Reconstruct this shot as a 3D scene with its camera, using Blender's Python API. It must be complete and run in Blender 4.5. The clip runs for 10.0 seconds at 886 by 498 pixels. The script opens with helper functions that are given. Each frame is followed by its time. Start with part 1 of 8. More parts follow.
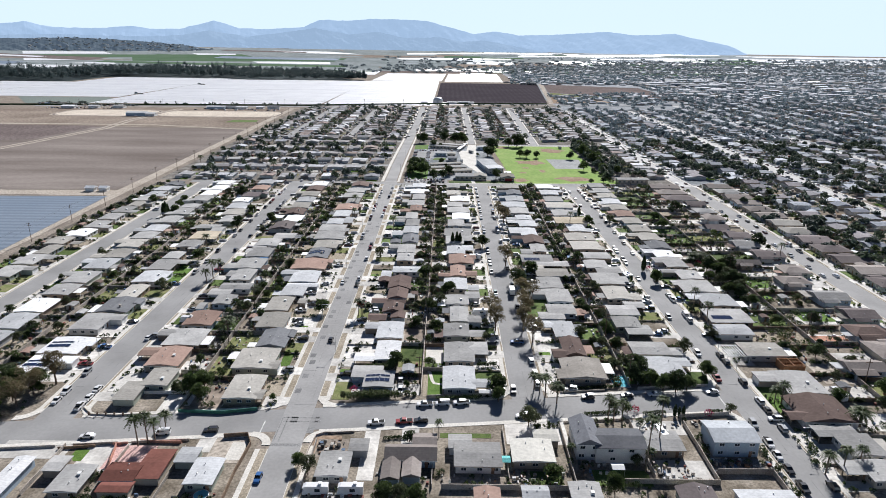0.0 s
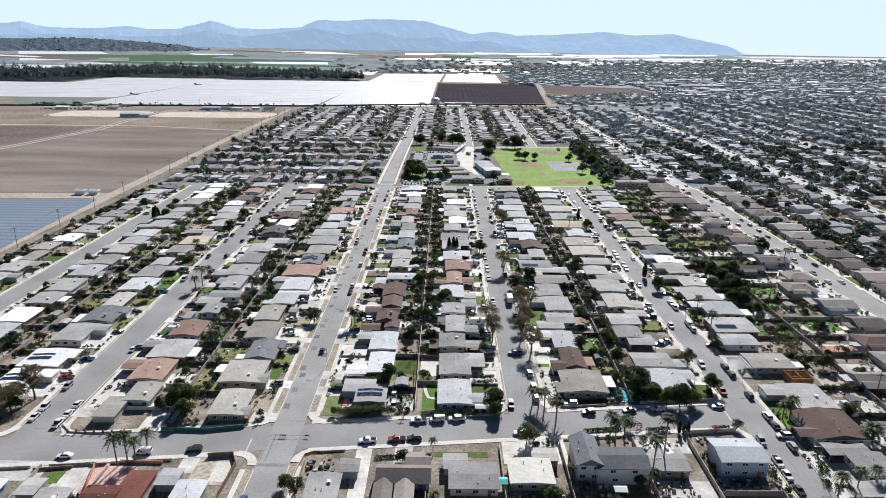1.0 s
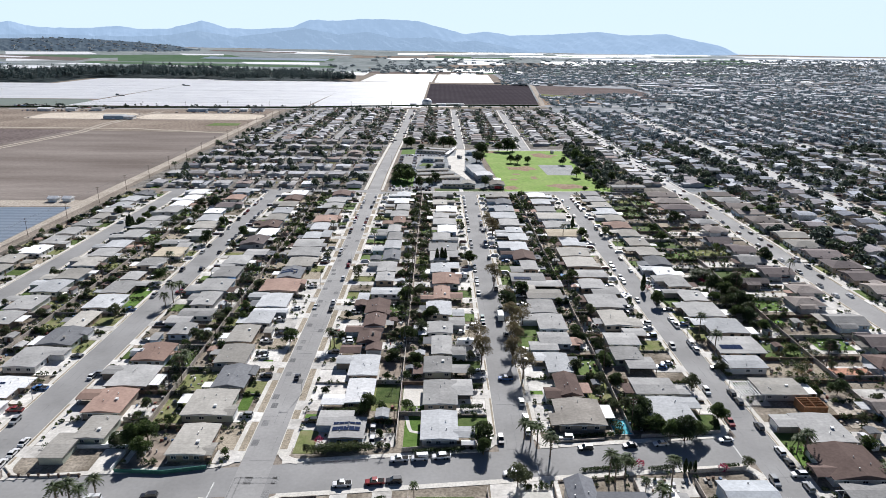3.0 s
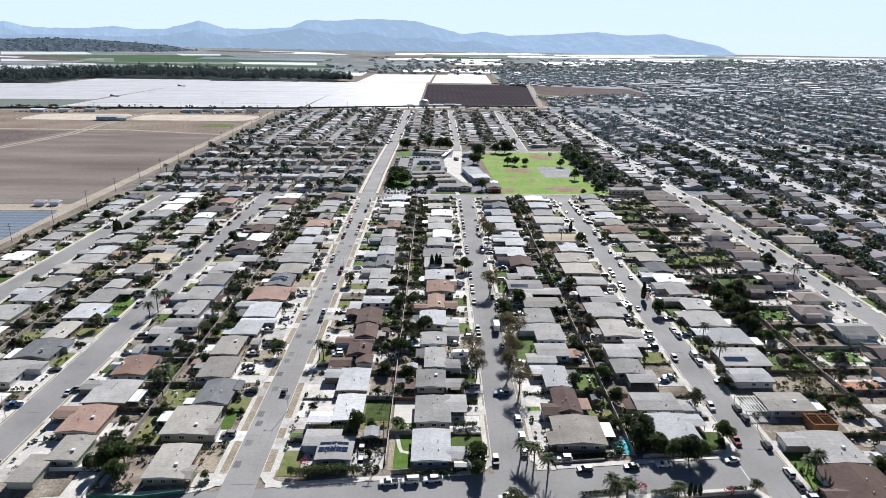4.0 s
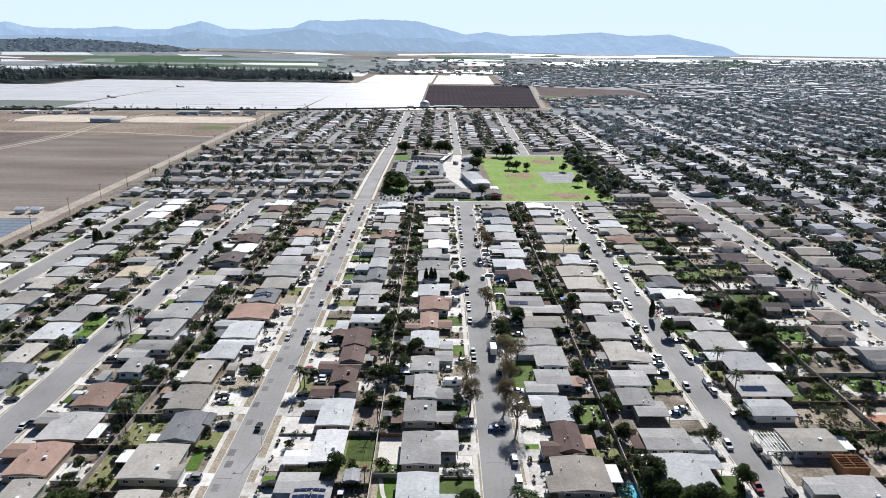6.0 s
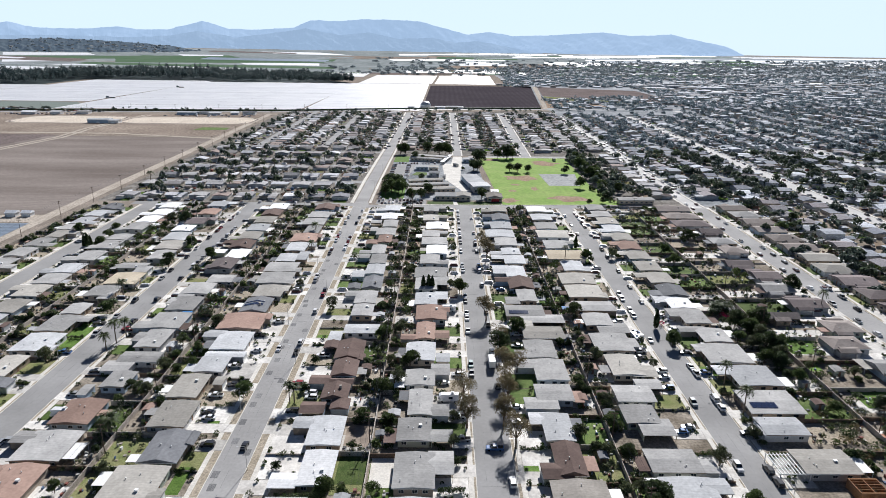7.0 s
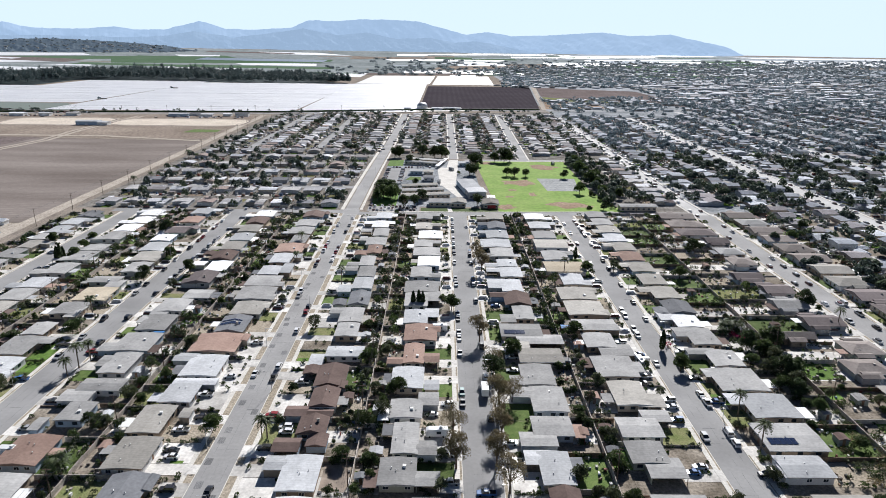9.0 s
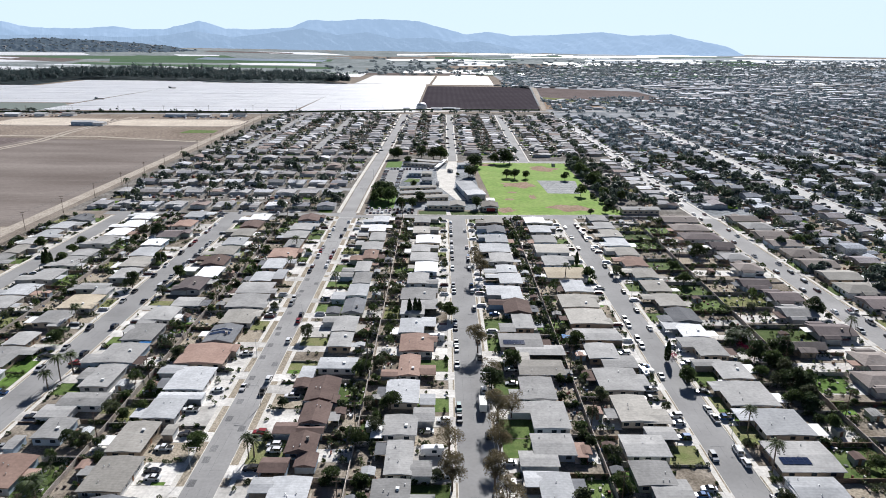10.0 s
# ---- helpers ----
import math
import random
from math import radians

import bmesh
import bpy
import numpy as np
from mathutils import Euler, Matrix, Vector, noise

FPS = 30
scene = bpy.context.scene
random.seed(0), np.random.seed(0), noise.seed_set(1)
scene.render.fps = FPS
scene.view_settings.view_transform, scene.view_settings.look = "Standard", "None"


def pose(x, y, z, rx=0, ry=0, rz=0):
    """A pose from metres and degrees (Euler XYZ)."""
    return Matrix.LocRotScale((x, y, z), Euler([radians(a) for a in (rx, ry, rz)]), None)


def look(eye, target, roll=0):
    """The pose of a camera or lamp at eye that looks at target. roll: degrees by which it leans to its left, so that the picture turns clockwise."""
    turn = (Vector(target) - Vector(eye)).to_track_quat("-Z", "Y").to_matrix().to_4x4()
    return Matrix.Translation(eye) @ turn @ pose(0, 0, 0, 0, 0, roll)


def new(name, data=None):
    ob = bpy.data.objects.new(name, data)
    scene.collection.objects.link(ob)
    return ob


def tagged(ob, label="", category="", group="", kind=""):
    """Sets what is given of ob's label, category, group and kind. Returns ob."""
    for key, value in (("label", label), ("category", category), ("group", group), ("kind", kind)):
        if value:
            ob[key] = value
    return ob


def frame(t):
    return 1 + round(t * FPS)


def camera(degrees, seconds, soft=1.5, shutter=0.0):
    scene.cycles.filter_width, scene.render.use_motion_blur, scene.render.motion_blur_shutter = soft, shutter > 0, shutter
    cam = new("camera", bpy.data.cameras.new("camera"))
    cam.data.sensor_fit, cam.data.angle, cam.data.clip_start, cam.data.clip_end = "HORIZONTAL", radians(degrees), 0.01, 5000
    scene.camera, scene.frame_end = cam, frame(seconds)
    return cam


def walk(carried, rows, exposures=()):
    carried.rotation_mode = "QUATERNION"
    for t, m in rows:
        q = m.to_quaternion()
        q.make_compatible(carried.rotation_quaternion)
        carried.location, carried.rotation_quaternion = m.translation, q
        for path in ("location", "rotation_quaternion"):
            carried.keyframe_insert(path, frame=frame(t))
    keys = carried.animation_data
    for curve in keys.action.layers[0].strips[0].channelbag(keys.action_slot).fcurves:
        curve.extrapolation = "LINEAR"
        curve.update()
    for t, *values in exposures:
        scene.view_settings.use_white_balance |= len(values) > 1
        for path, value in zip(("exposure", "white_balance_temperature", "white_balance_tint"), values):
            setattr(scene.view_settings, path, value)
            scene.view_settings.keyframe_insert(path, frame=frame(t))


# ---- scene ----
from collections import defaultdict

cam = camera(68.7, 10.0, soft=0.35)
ROWS = [
    (0.0, -0.96, 5.01, 118.50, 0.24, -18.01, 0.59),
    (0.5, -0.42, 9.66, 118.59, 0.21, -18.01, 0.59),
    (1.0, 0.21, 14.43, 118.68, 0.09, -18.00, 0.59),
    (1.5, 0.93, 19.29, 118.77, -0.06, -18.00, 0.59),
    (2.0, 1.73, 24.24, 118.84, -0.18, -18.00, 0.59),
    (2.5, 2.60, 29.27, 118.92, -0.33, -18.00, 0.59),
    (4.0, 5.50, 44.73, 119.09, -0.63, -17.99, 0.58),
    (4.5, 6.54, 49.97, 119.14, -0.63, -17.98, 0.58),
    (5.0, 7.59, 55.24, 119.17, -0.57, -17.98, 0.58),
    (5.5, 8.65, 60.53, 119.20, -0.48, -17.97, 0.58),
    (7.0, 11.77, 76.39, 119.24, -0.18, -17.96, 0.58),
    (7.5, 12.75, 81.65, 119.24, -0.27, -17.95, 0.58),
    (8.0, 13.70, 86.87, 119.22, -0.24, -17.95, 0.58),
    (8.5, 14.59, 92.05, 119.20, -0.27, -17.95, 0.58),
    (9.0, 15.41, 97.18, 119.17, -0.27, -17.95, 0.58),
    (9.5, 16.16, 102.24, 119.13, -0.24, -17.96, 0.57),
    (10.0, 16.83, 107.23, 119.07, -0.24, -17.97, 0.57),
]
EXPOSURE = 0.53
walk(cam, [(t, pose(x, y, z, 90 + pitch, 0, yaw) @ pose(0, 0, 0, 0, 0, roll)) for t, x, y, z, yaw, pitch, roll in ROWS], [(0.0, EXPOSURE, 6220, 11), (10.0, EXPOSURE, 6220, 11)])

# ---- light ----
SUN_ELEVATION, SUN_AZIMUTH = 33.0, 13.0      # azimuth clockwise from +y
world = bpy.data.worlds.new("world")
scene.world = world
world.use_nodes = True
wn, wl = world.node_tree.nodes, world.node_tree.links
sky = wn.new("ShaderNodeTexSky")
sky.sky_type, sky.sun_disc = "NISHITA", False
sky.sun_elevation, sky.sun_rotation = radians(SUN_ELEVATION), radians(SUN_AZIMUTH)
sky.air_density, sky.dust_density, sky.ozone_density = 0.5, 0.1, 2.5
wn["Background"].inputs["Strength"].default_value = 0.045
coord, split, fade, haze = wn.new("ShaderNodeTexCoord"), wn.new("ShaderNodeSeparateXYZ"), wn.new("ShaderNodeMapRange"), wn.new("ShaderNodeMix")
wl.new(coord.outputs["Generated"], split.inputs[0])
wl.new(split.outputs["Z"], fade.inputs["Value"])
fade.interpolation_type = "SMOOTHSTEP"
fade.inputs["From Min"].default_value, fade.inputs["From Max"].default_value = 0.05, 0.22
fade.inputs["To Min"].default_value, fade.inputs["To Max"].default_value = 0.97, 0.0
haze.data_type = "RGBA"
haze.inputs["B"].default_value = (12.1, 14.5, 16.1, 1)        # pale sea haze low over the horizon
wl.new(fade.outputs["Result"], haze.inputs["Factor"])
wl.new(sky.outputs[0], haze.inputs["A"])
wl.new(haze.outputs["Result"], wn["Background"].inputs["Color"])
sun = new("sun", bpy.data.lights.new("sun", "SUN"))
sun.data.energy, sun.data.angle, sun.data.color = 5.0, radians(0.53), (1.0, 0.965, 0.92)
_e, _a = radians(SUN_ELEVATION), radians(SUN_AZIMUTH)
sun.matrix_world = look((0, 0, 300), (-math.sin(_a) * math.cos(_e) * 100, -math.cos(_a) * math.cos(_e) * 100, 300 - math.sin(_e) * 100))


# ---- materials ----
def mat(name, c1, c2, scale=0.3, fine=4.0, rough=0.9, bump=0.15, spread=0.0, metal=0.0, island=0.0, fineamt=0.35):
    """Two-scale mottled surface between two colours; spread varies it per object, island per loose piece."""
    m = bpy.data.materials.new(name)
    m.use_nodes = True
    n, l = m.node_tree.nodes, m.node_tree.links
    b = n["Principled BSDF"]
    b.inputs["Roughness"].default_value, b.inputs["Metallic"].default_value = rough, metal
    b.inputs["Specular IOR Level"].default_value = 0.0 if rough >= 0.95 else 0.08 if rough > 0.75 else 0.2 if rough > 0.5 else 0.5
    g = n.new("ShaderNodeNewGeometry")
    big, small = n.new("ShaderNodeTexNoise"), n.new("ShaderNodeTexNoise")
    big.inputs["Scale"].default_value, big.inputs["Detail"].default_value = scale, 5
    small.inputs["Scale"].default_value, small.inputs["Detail"].default_value = fine, 3
    for t in (big, small):
        l.new(g.outputs["Position"], t.inputs["Vector"])
    ramp = n.new("ShaderNodeMapRange")
    ramp.inputs["From Min"].default_value, ramp.inputs["From Max"].default_value = 0.33, 0.67
    l.new(big.outputs["Fac"], ramp.inputs["Value"])
    mix = n.new("ShaderNodeMix")
    mix.data_type = "RGBA"
    mix.inputs["A"].default_value, mix.inputs["B"].default_value = (*c1, 1), (*c2, 1)
    l.new(ramp.outputs["Result"], mix.inputs["Factor"])
    hsv = n.new("ShaderNodeHueSaturation")
    l.new(mix.outputs["Result"], hsv.inputs["Color"])
    v = n.new("ShaderNodeMapRange")
    v.inputs["From Min"].default_value, v.inputs["From Max"].default_value = 0.3, 0.7
    v.inputs["To Min"].default_value, v.inputs["To Max"].default_value = 1 - fineamt, 1 + fineamt
    l.new(small.outputs["Fac"], v.inputs["Value"])
    val = v.outputs["Result"]
    for amount, source in ((spread, "object"), (island, "island")):
        if amount:
            r = n.new("ShaderNodeMapRange")
            r.inputs["To Min"].default_value, r.inputs["To Max"].default_value = 1 - amount, 1 + amount
            l.new(n.new("ShaderNodeObjectInfo").outputs["Random"] if source == "object" else g.outputs["Random Per Island"], r.inputs["Value"])
            k = n.new("ShaderNodeMath")
            k.operation = "MULTIPLY"
            l.new(val, k.inputs[0]), l.new(r.outputs["Result"], k.inputs[1])
            val = k.outputs["Value"]
    l.new(val, hsv.inputs["Value"])
    l.new(hsv.outputs["Color"], b.inputs["Base Color"])
    if bump:
        bp = n.new("ShaderNodeBump")
        bp.inputs["Strength"].default_value, bp.inputs["Distance"].default_value = bump, 0.05
        l.new(small.outputs["Fac"], bp.inputs["Height"])
        l.new(bp.outputs["Normal"], b.inputs["Normal"])
    return m


def palette_mat(name, colours, rough=0.9, scale=1.5):
    """One colour of the palette for each loose piece."""
    m = mat(name, (0.8, 0.8, 0.8), (1, 1, 1), 0.1, scale, rough, 0)
    n, l = m.node_tree.nodes, m.node_tree.links
    g = next(x for x in n if x.type == "NEW_GEOMETRY")
    ramp = n.new("ShaderNodeValToRGB")
    ramp.color_ramp.interpolation = "CONSTANT"
    while len(ramp.color_ramp.elements) < len(colours):
        ramp.color_ramp.elements.new(1.0)
    for i, c in enumerate(colours):
        ramp.color_ramp.elements[i].position = i / len(colours)
        ramp.color_ramp.elements[i].color = (*c, 1)
    l.new(g.outputs["Random Per Island"], ramp.inputs["Fac"])
    mul = n.new("ShaderNodeMix")
    mul.data_type, mul.blend_type = "RGBA", "MULTIPLY"
    mul.inputs["Factor"].default_value = 1
    hsv = next(x for x in n if x.type == "HUE_SAT")
    l.new(ramp.outputs["Color"], mul.inputs["A"])
    l.new(hsv.outputs["Color"], mul.inputs["B"])
    l.new(mul.outputs["Result"], n["Principled BSDF"].inputs["Base Color"])
    return m


def rows_mat(name, c1, c2, pitch, along, rough=0.8, noise_amt=2.0, c3=None, amount=0.75):
    """Field rows: stripes of two colours, with patchy growth or wear."""
    m = mat(name, c1, c3 or c1, 0.012, 0.5, rough, 0, fineamt=0.15)
    n, l = m.node_tree.nodes, m.node_tree.links
    g = next(x for x in n if x.type == "NEW_GEOMETRY")
    w = n.new("ShaderNodeTexWave")
    w.wave_type, w.bands_direction = "BANDS", "X" if along == "y" else "Y"
    w.inputs["Scale"].default_value = 0.314 / pitch
    w.inputs["Distortion"].default_value, w.inputs["Detail"].default_value, w.inputs["Detail Scale"].default_value = noise_amt, 3, 0.6
    l.new(g.outputs["Position"], w.inputs["Vector"])
    mix = n.new("ShaderNodeMix")
    mix.data_type = "RGBA"
    hsv = next(x for x in n if x.type == "HUE_SAT")
    l.new(hsv.outputs["Color"], mix.inputs["A"])
    mix.inputs["B"].default_value = (*c2, 1)
    k = n.new("ShaderNodeMath")
    k.operation = "MULTIPLY"
    k.inputs[1].default_value = amount
    l.new(w.outputs["Fac"], k.inputs[0])
    l.new(k.outputs["Value"], mix.inputs["Factor"])
    l.new(mix.outputs["Result"], n["Principled BSDF"].inputs["Base Color"])
    return m


def leaf_mat(name, dark, light, island=0.45, through_light=0.3):
    m = mat(name, dark, light, 0.35, 1.5, 0.6, 0, spread=0.25, island=island, fineamt=0.2)
    n, l = m.node_tree.nodes, m.node_tree.links
    tr, add = n.new("ShaderNodeBsdfTranslucent"), n.new("ShaderNodeMixShader")
    hsv = next(x for x in n if x.type == "HUE_SAT")
    l.new(hsv.outputs["Color"], tr.inputs["Color"])
    add.inputs["Fac"].default_value = through_light
    l.new(n["Principled BSDF"].outputs[0], add.inputs[1])
    l.new(tr.outputs[0], add.inputs[2])
    l.new(add.outputs[0], n["Material Output"].inputs["Surface"])
    return m


def glass_mat(name, tint):
    m = bpy.data.materials.new(name)
    m.use_nodes = True
    b = m.node_tree.nodes["Principled BSDF"]
    b.inputs["Base Color"].default_value = (*tint, 1)
    b.inputs["Roughness"].default_value, b.inputs["Specular IOR Level"].default_value = 0.06, 0.8
    return m


def paint_mat(name, c):
    m = mat(name, c, tuple(v * 0.92 for v in c), 0.8, 6, 0.3, 0, fineamt=0.04)
    m.node_tree.nodes["Principled BSDF"].inputs["Coat Weight"].default_value = 0.6
    return m


DIRT = mat("dirt", (0.22, 0.19, 0.16), (0.31, 0.27, 0.23), 0.05, 0.9, 0.95, 0.3)
YARD = mat("yard_soil", (0.15, 0.128, 0.10), (0.34, 0.30, 0.25), 0.12, 1.2, 0.95, 0.3)
VERGE = mat("verge_soil", (0.40, 0.35, 0.28), (0.30, 0.26, 0.20), 0.12, 1.5, 0.95, 0.3)
PLOT = mat("plot_ground", (0.14, 0.13, 0.115), (0.27, 0.255, 0.235), 0.12, 0.6, 0.95, 0.2)
# both town grounds are paled and blued, a haze tint in the base colour
TOWNPAVE = mat("hazed_town_paving", (0.26, 0.275, 0.295), (0.44, 0.455, 0.47), 0.02, 0.2, 0.95, 0)
TOWNGROUND = mat("hazed_town_ground", (0.20, 0.215, 0.225), (0.37, 0.385, 0.40), 0.03, 0.4, 0.95, 0.2)
DRYGRASS = mat("dry_grass", (0.25, 0.24, 0.13), (0.17, 0.20, 0.08), 0.25, 2.5, 0.95, 0.3)
LAWN = mat("lawn", (0.070, 0.115, 0.03), (0.125, 0.165, 0.055), 0.3, 3.0, 0.9, 0.3, spread=0.3)
LAWNBRIGHT = mat("watered_lawn", (0.085, 0.155, 0.03), (0.13, 0.215, 0.05), 0.3, 3.0, 0.9, 0.3, spread=0.2)
TURF = mat("turf", (0.17, 0.285, 0.05), (0.24, 0.335, 0.085), 0.045, 0.35, 0.9, 0.2, fineamt=0.2)
COURT = mat("court_paint", (0.27, 0.28, 0.28), (0.33, 0.34, 0.34), 0.05, 0.5, 0.9, 0)
ASPHALT = mat("asphalt", (0.240, 0.238, 0.235), (0.318, 0.315, 0.311), 0.05, 0.9, 0.85, 0.06, fineamt=0.05)
ASPHALT.node_tree.nodes["Principled BSDF"].inputs["Specular IOR Level"].default_value = 0.12
PALEASPHALT = mat("worn_pale_asphalt", (0.285, 0.281, 0.276), (0.365, 0.36, 0.353), 0.05, 0.9, 0.88, 0.06, fineamt=0.07)
# paler than the other asphalt, for the outer eastern streets
OUTERROAD = mat("pale_outer_road", (0.46, 0.455, 0.44), (0.56, 0.55, 0.535), 0.05, 0.9, 0.88, 0.06, fineamt=0.07)
PATCH = mat("asphalt_patch", (0.165, 0.165, 0.168), (0.21, 0.21, 0.21), 0.3, 3, 0.9, 0.1, spread=0.2)
CONCRETE = mat("concrete", (0.56, 0.535, 0.485), (0.68, 0.655, 0.605), 0.15, 1.6, 0.85, 0.1, fineamt=0.14)
DRIVE = mat("driveway_concrete", (0.46, 0.44, 0.41), (0.70, 0.68, 0.64), 0.16, 1.0, 0.85, 0.1, spread=0.22, fineamt=0.15)
BLOCK = mat("block_wall", (0.34, 0.30, 0.26), (0.45, 0.41, 0.37), 0.3, 3, 0.9, 0.2, spread=0.3)
WOODFENCE = mat("fence_wood", (0.16, 0.11, 0.08), (0.24, 0.18, 0.13), 0.5, 4, 0.9, 0.2, spread=0.25)
WHITEPAINT = mat("white_paint", (0.74, 0.74, 0.72), (0.80, 0.80, 0.78), 0.4, 3, 0.6, 0.05, fineamt=0.06)
ROADPAINT = mat("road_paint", (0.62, 0.62, 0.60), (0.45, 0.45, 0.44), 0.6, 3, 0.8, 0, fineamt=0.2)
TIMBER = mat("pole_timber", (0.09, 0.065, 0.05), (0.15, 0.11, 0.085), 1.0, 6, 0.9, 0.1)
STEEL = mat("galvanised_steel", (0.42, 0.43, 0.44), (0.5, 0.51, 0.52), 0.5, 5, 0.45, 0, metal=0.7, fineamt=0.1)
BARK = mat("bark", (0.10, 0.075, 0.055), (0.18, 0.14, 0.11), 0.8, 6, 0.95, 0.3)
PALMBARK = mat("palm_bark", (0.16, 0.13, 0.10), (0.24, 0.20, 0.16), 0.8, 6, 0.95, 0.3)
RUBBER = mat("rubber", (0.02, 0.02, 0.02), (0.03, 0.03, 0.03), 1, 8, 0.8, 0)
WIRE = mat("wire_insulation", (0.03, 0.03, 0.03), (0.05, 0.05, 0.05), 1, 8, 0.6, 0)
GLASS = glass_mat("window_glass", (0.03, 0.04, 0.05))
CARGLASS = glass_mat("car_glass", (0.015, 0.018, 0.02))
SOLAR = glass_mat("solar_cell", (0.02, 0.03, 0.07))
WATER = glass_mat("pool_water", (0.10, 0.45, 0.55))
LEAF = leaf_mat("leaves_green", (0.042, 0.068, 0.02), (0.09, 0.122, 0.042), through_light=0.38)
LEAF2 = leaf_mat("leaves_olive", (0.07, 0.085, 0.04), (0.12, 0.135, 0.07))
LEAF3 = leaf_mat("leaves_brown", (0.14, 0.115, 0.06), (0.225, 0.185, 0.105))
LEAFDARK = leaf_mat("leaves_dark", (0.036, 0.056, 0.024), (0.072, 0.098, 0.04), through_light=0.38)
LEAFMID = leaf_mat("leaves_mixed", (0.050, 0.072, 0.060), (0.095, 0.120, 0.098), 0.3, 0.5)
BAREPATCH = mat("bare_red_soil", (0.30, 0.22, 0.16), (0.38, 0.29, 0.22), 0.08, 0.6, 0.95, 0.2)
# the next two leaf colours are lightened and blued to imitate haze
LEAFHAZE = leaf_mat("leaves_hazed", (0.098, 0.130, 0.148), (0.142, 0.178, 0.198), 0.15, 0.55)
LEAFPALEHAZE = leaf_mat("leaves_pale_hazed", (0.14, 0.17, 0.185), (0.20, 0.235, 0.25), 0.3, 0.6)
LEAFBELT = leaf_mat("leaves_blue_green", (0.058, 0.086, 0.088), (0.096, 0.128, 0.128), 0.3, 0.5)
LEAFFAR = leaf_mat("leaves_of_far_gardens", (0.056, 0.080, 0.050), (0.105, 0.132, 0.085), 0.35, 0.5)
FROND = leaf_mat("palm_fronds", (0.045, 0.075, 0.025), (0.09, 0.115, 0.045))
FLOWER = leaf_mat("bougainvillea", (0.30, 0.02, 0.10), (0.42, 0.05, 0.10))

ROOF_COLOURS = {
    "g": ((0.31, 0.307, 0.30), (0.40, 0.395, 0.385), "weathered grey"), "t": ((0.345, 0.33, 0.30), (0.43, 0.41, 0.375), "pale grey-tan"),
    "l": ((0.43, 0.44, 0.45), (0.53, 0.54, 0.55), "light blue-grey"), "w": ((0.72, 0.73, 0.74), (0.80, 0.80, 0.80), "bright white"),
    "b": ((0.125, 0.09, 0.08), (0.17, 0.125, 0.11), "dark brown"), "d": ((0.15, 0.155, 0.165), (0.20, 0.205, 0.215), "dark grey"),
    "s": ((0.29, 0.20, 0.165), (0.36, 0.255, 0.21), "salmon-brown"), "p": ((0.17, 0.145, 0.145), (0.22, 0.19, 0.185), "purplish brown"),
    "k": ((0.20, 0.185, 0.165), (0.27, 0.25, 0.225), "stained dark tan"), "n": ((0.43, 0.37, 0.28), (0.51, 0.45, 0.35), "sandy tan"),
    "c": ((0.60, 0.585, 0.53), (0.68, 0.66, 0.60), "cream"), "e": ((0.23, 0.20, 0.185), (0.29, 0.26, 0.24), "light brown tiled"), "r": ((0.15, 0.065, 0.052), (0.20, 0.085, 0.068), "red-painted metal"),
    "D": ((0.15, 0.155, 0.17), (0.19, 0.195, 0.21), "dark grey shingle"), "B": ((0.36, 0.38, 0.40), (0.44, 0.46, 0.48), "pale grey shingle"),
}
def seamed(m, pitch):
    """Faint laps of roofing sheets, darker where they overlap."""
    n, l = m.node_tree.nodes, m.node_tree.links
    co, w, r, mul = n.new("ShaderNodeTexCoord"), n.new("ShaderNodeTexWave"), n.new("ShaderNodeMapRange"), n.new("ShaderNodeMix")
    w.wave_type, w.bands_direction, w.wave_profile = "BANDS", "Y", "SAW"
    w.inputs["Scale"].default_value = 0.314 / pitch
    w.inputs["Distortion"].default_value, w.inputs["Detail"].default_value = 0.6, 2
    r.inputs["To Min"].default_value, r.inputs["To Max"].default_value = 0.93, 1.03
    mul.data_type, mul.blend_type = "RGBA", "MULTIPLY"
    mul.inputs["Factor"].default_value = 1
    l.new(co.outputs["Object"], w.inputs["Vector"])
    l.new(w.outputs["Fac"], r.inputs["Value"])
    l.new(next(x for x in n if x.type == "HUE_SAT").outputs["Color"], mul.inputs["A"])
    l.new(r.outputs["Result"], mul.inputs["B"])
    l.new(mul.outputs["Result"], n["Principled BSDF"].inputs["Base Color"])
    return m


ROOFS = {k: mat("roof_" + v[2].replace(" ", "_"), v[0], v[1], 0.14, 1.1, 0.92, 0.2, spread=0.26, fineamt=0.12) for k, v in ROOF_COLOURS.items()}
for k in ROOFS:
    seamed(ROOFS[k], 1.0 if k in "gtlwk" else 0.5)
WALLS = [mat("stucco_" + n, c, tuple(v * 0.88 for v in c), 0.3, 3, 0.92, 0.15, fineamt=0.08) for n, c in (
    ("cream", (0.52, 0.46, 0.38)), ("white", (0.68, 0.67, 0.65)), ("beige", (0.40, 0.34, 0.28)), ("grey", (0.36, 0.37, 0.38)),
    ("blue", (0.38, 0.46, 0.54)), ("tan", (0.32, 0.26, 0.20)), ("sage", (0.42, 0.45, 0.38)))]
DOORWOOD = mat("door_paint", (0.20, 0.12, 0.08), (0.26, 0.16, 0.10), 0.5, 5, 0.6, 0.05, spread=0.4)
PAINTS = {k: paint_mat("car_paint_" + k, c) for k, c in (("w", (0.78, 0.78, 0.78)), ("k", (0.03, 0.03, 0.035)), ("r", (0.28, 0.025, 0.025)),
          ("b", (0.04, 0.13, 0.34)), ("g", (0.05, 0.16, 0.15)), ("s", (0.36, 0.37, 0.38)))}


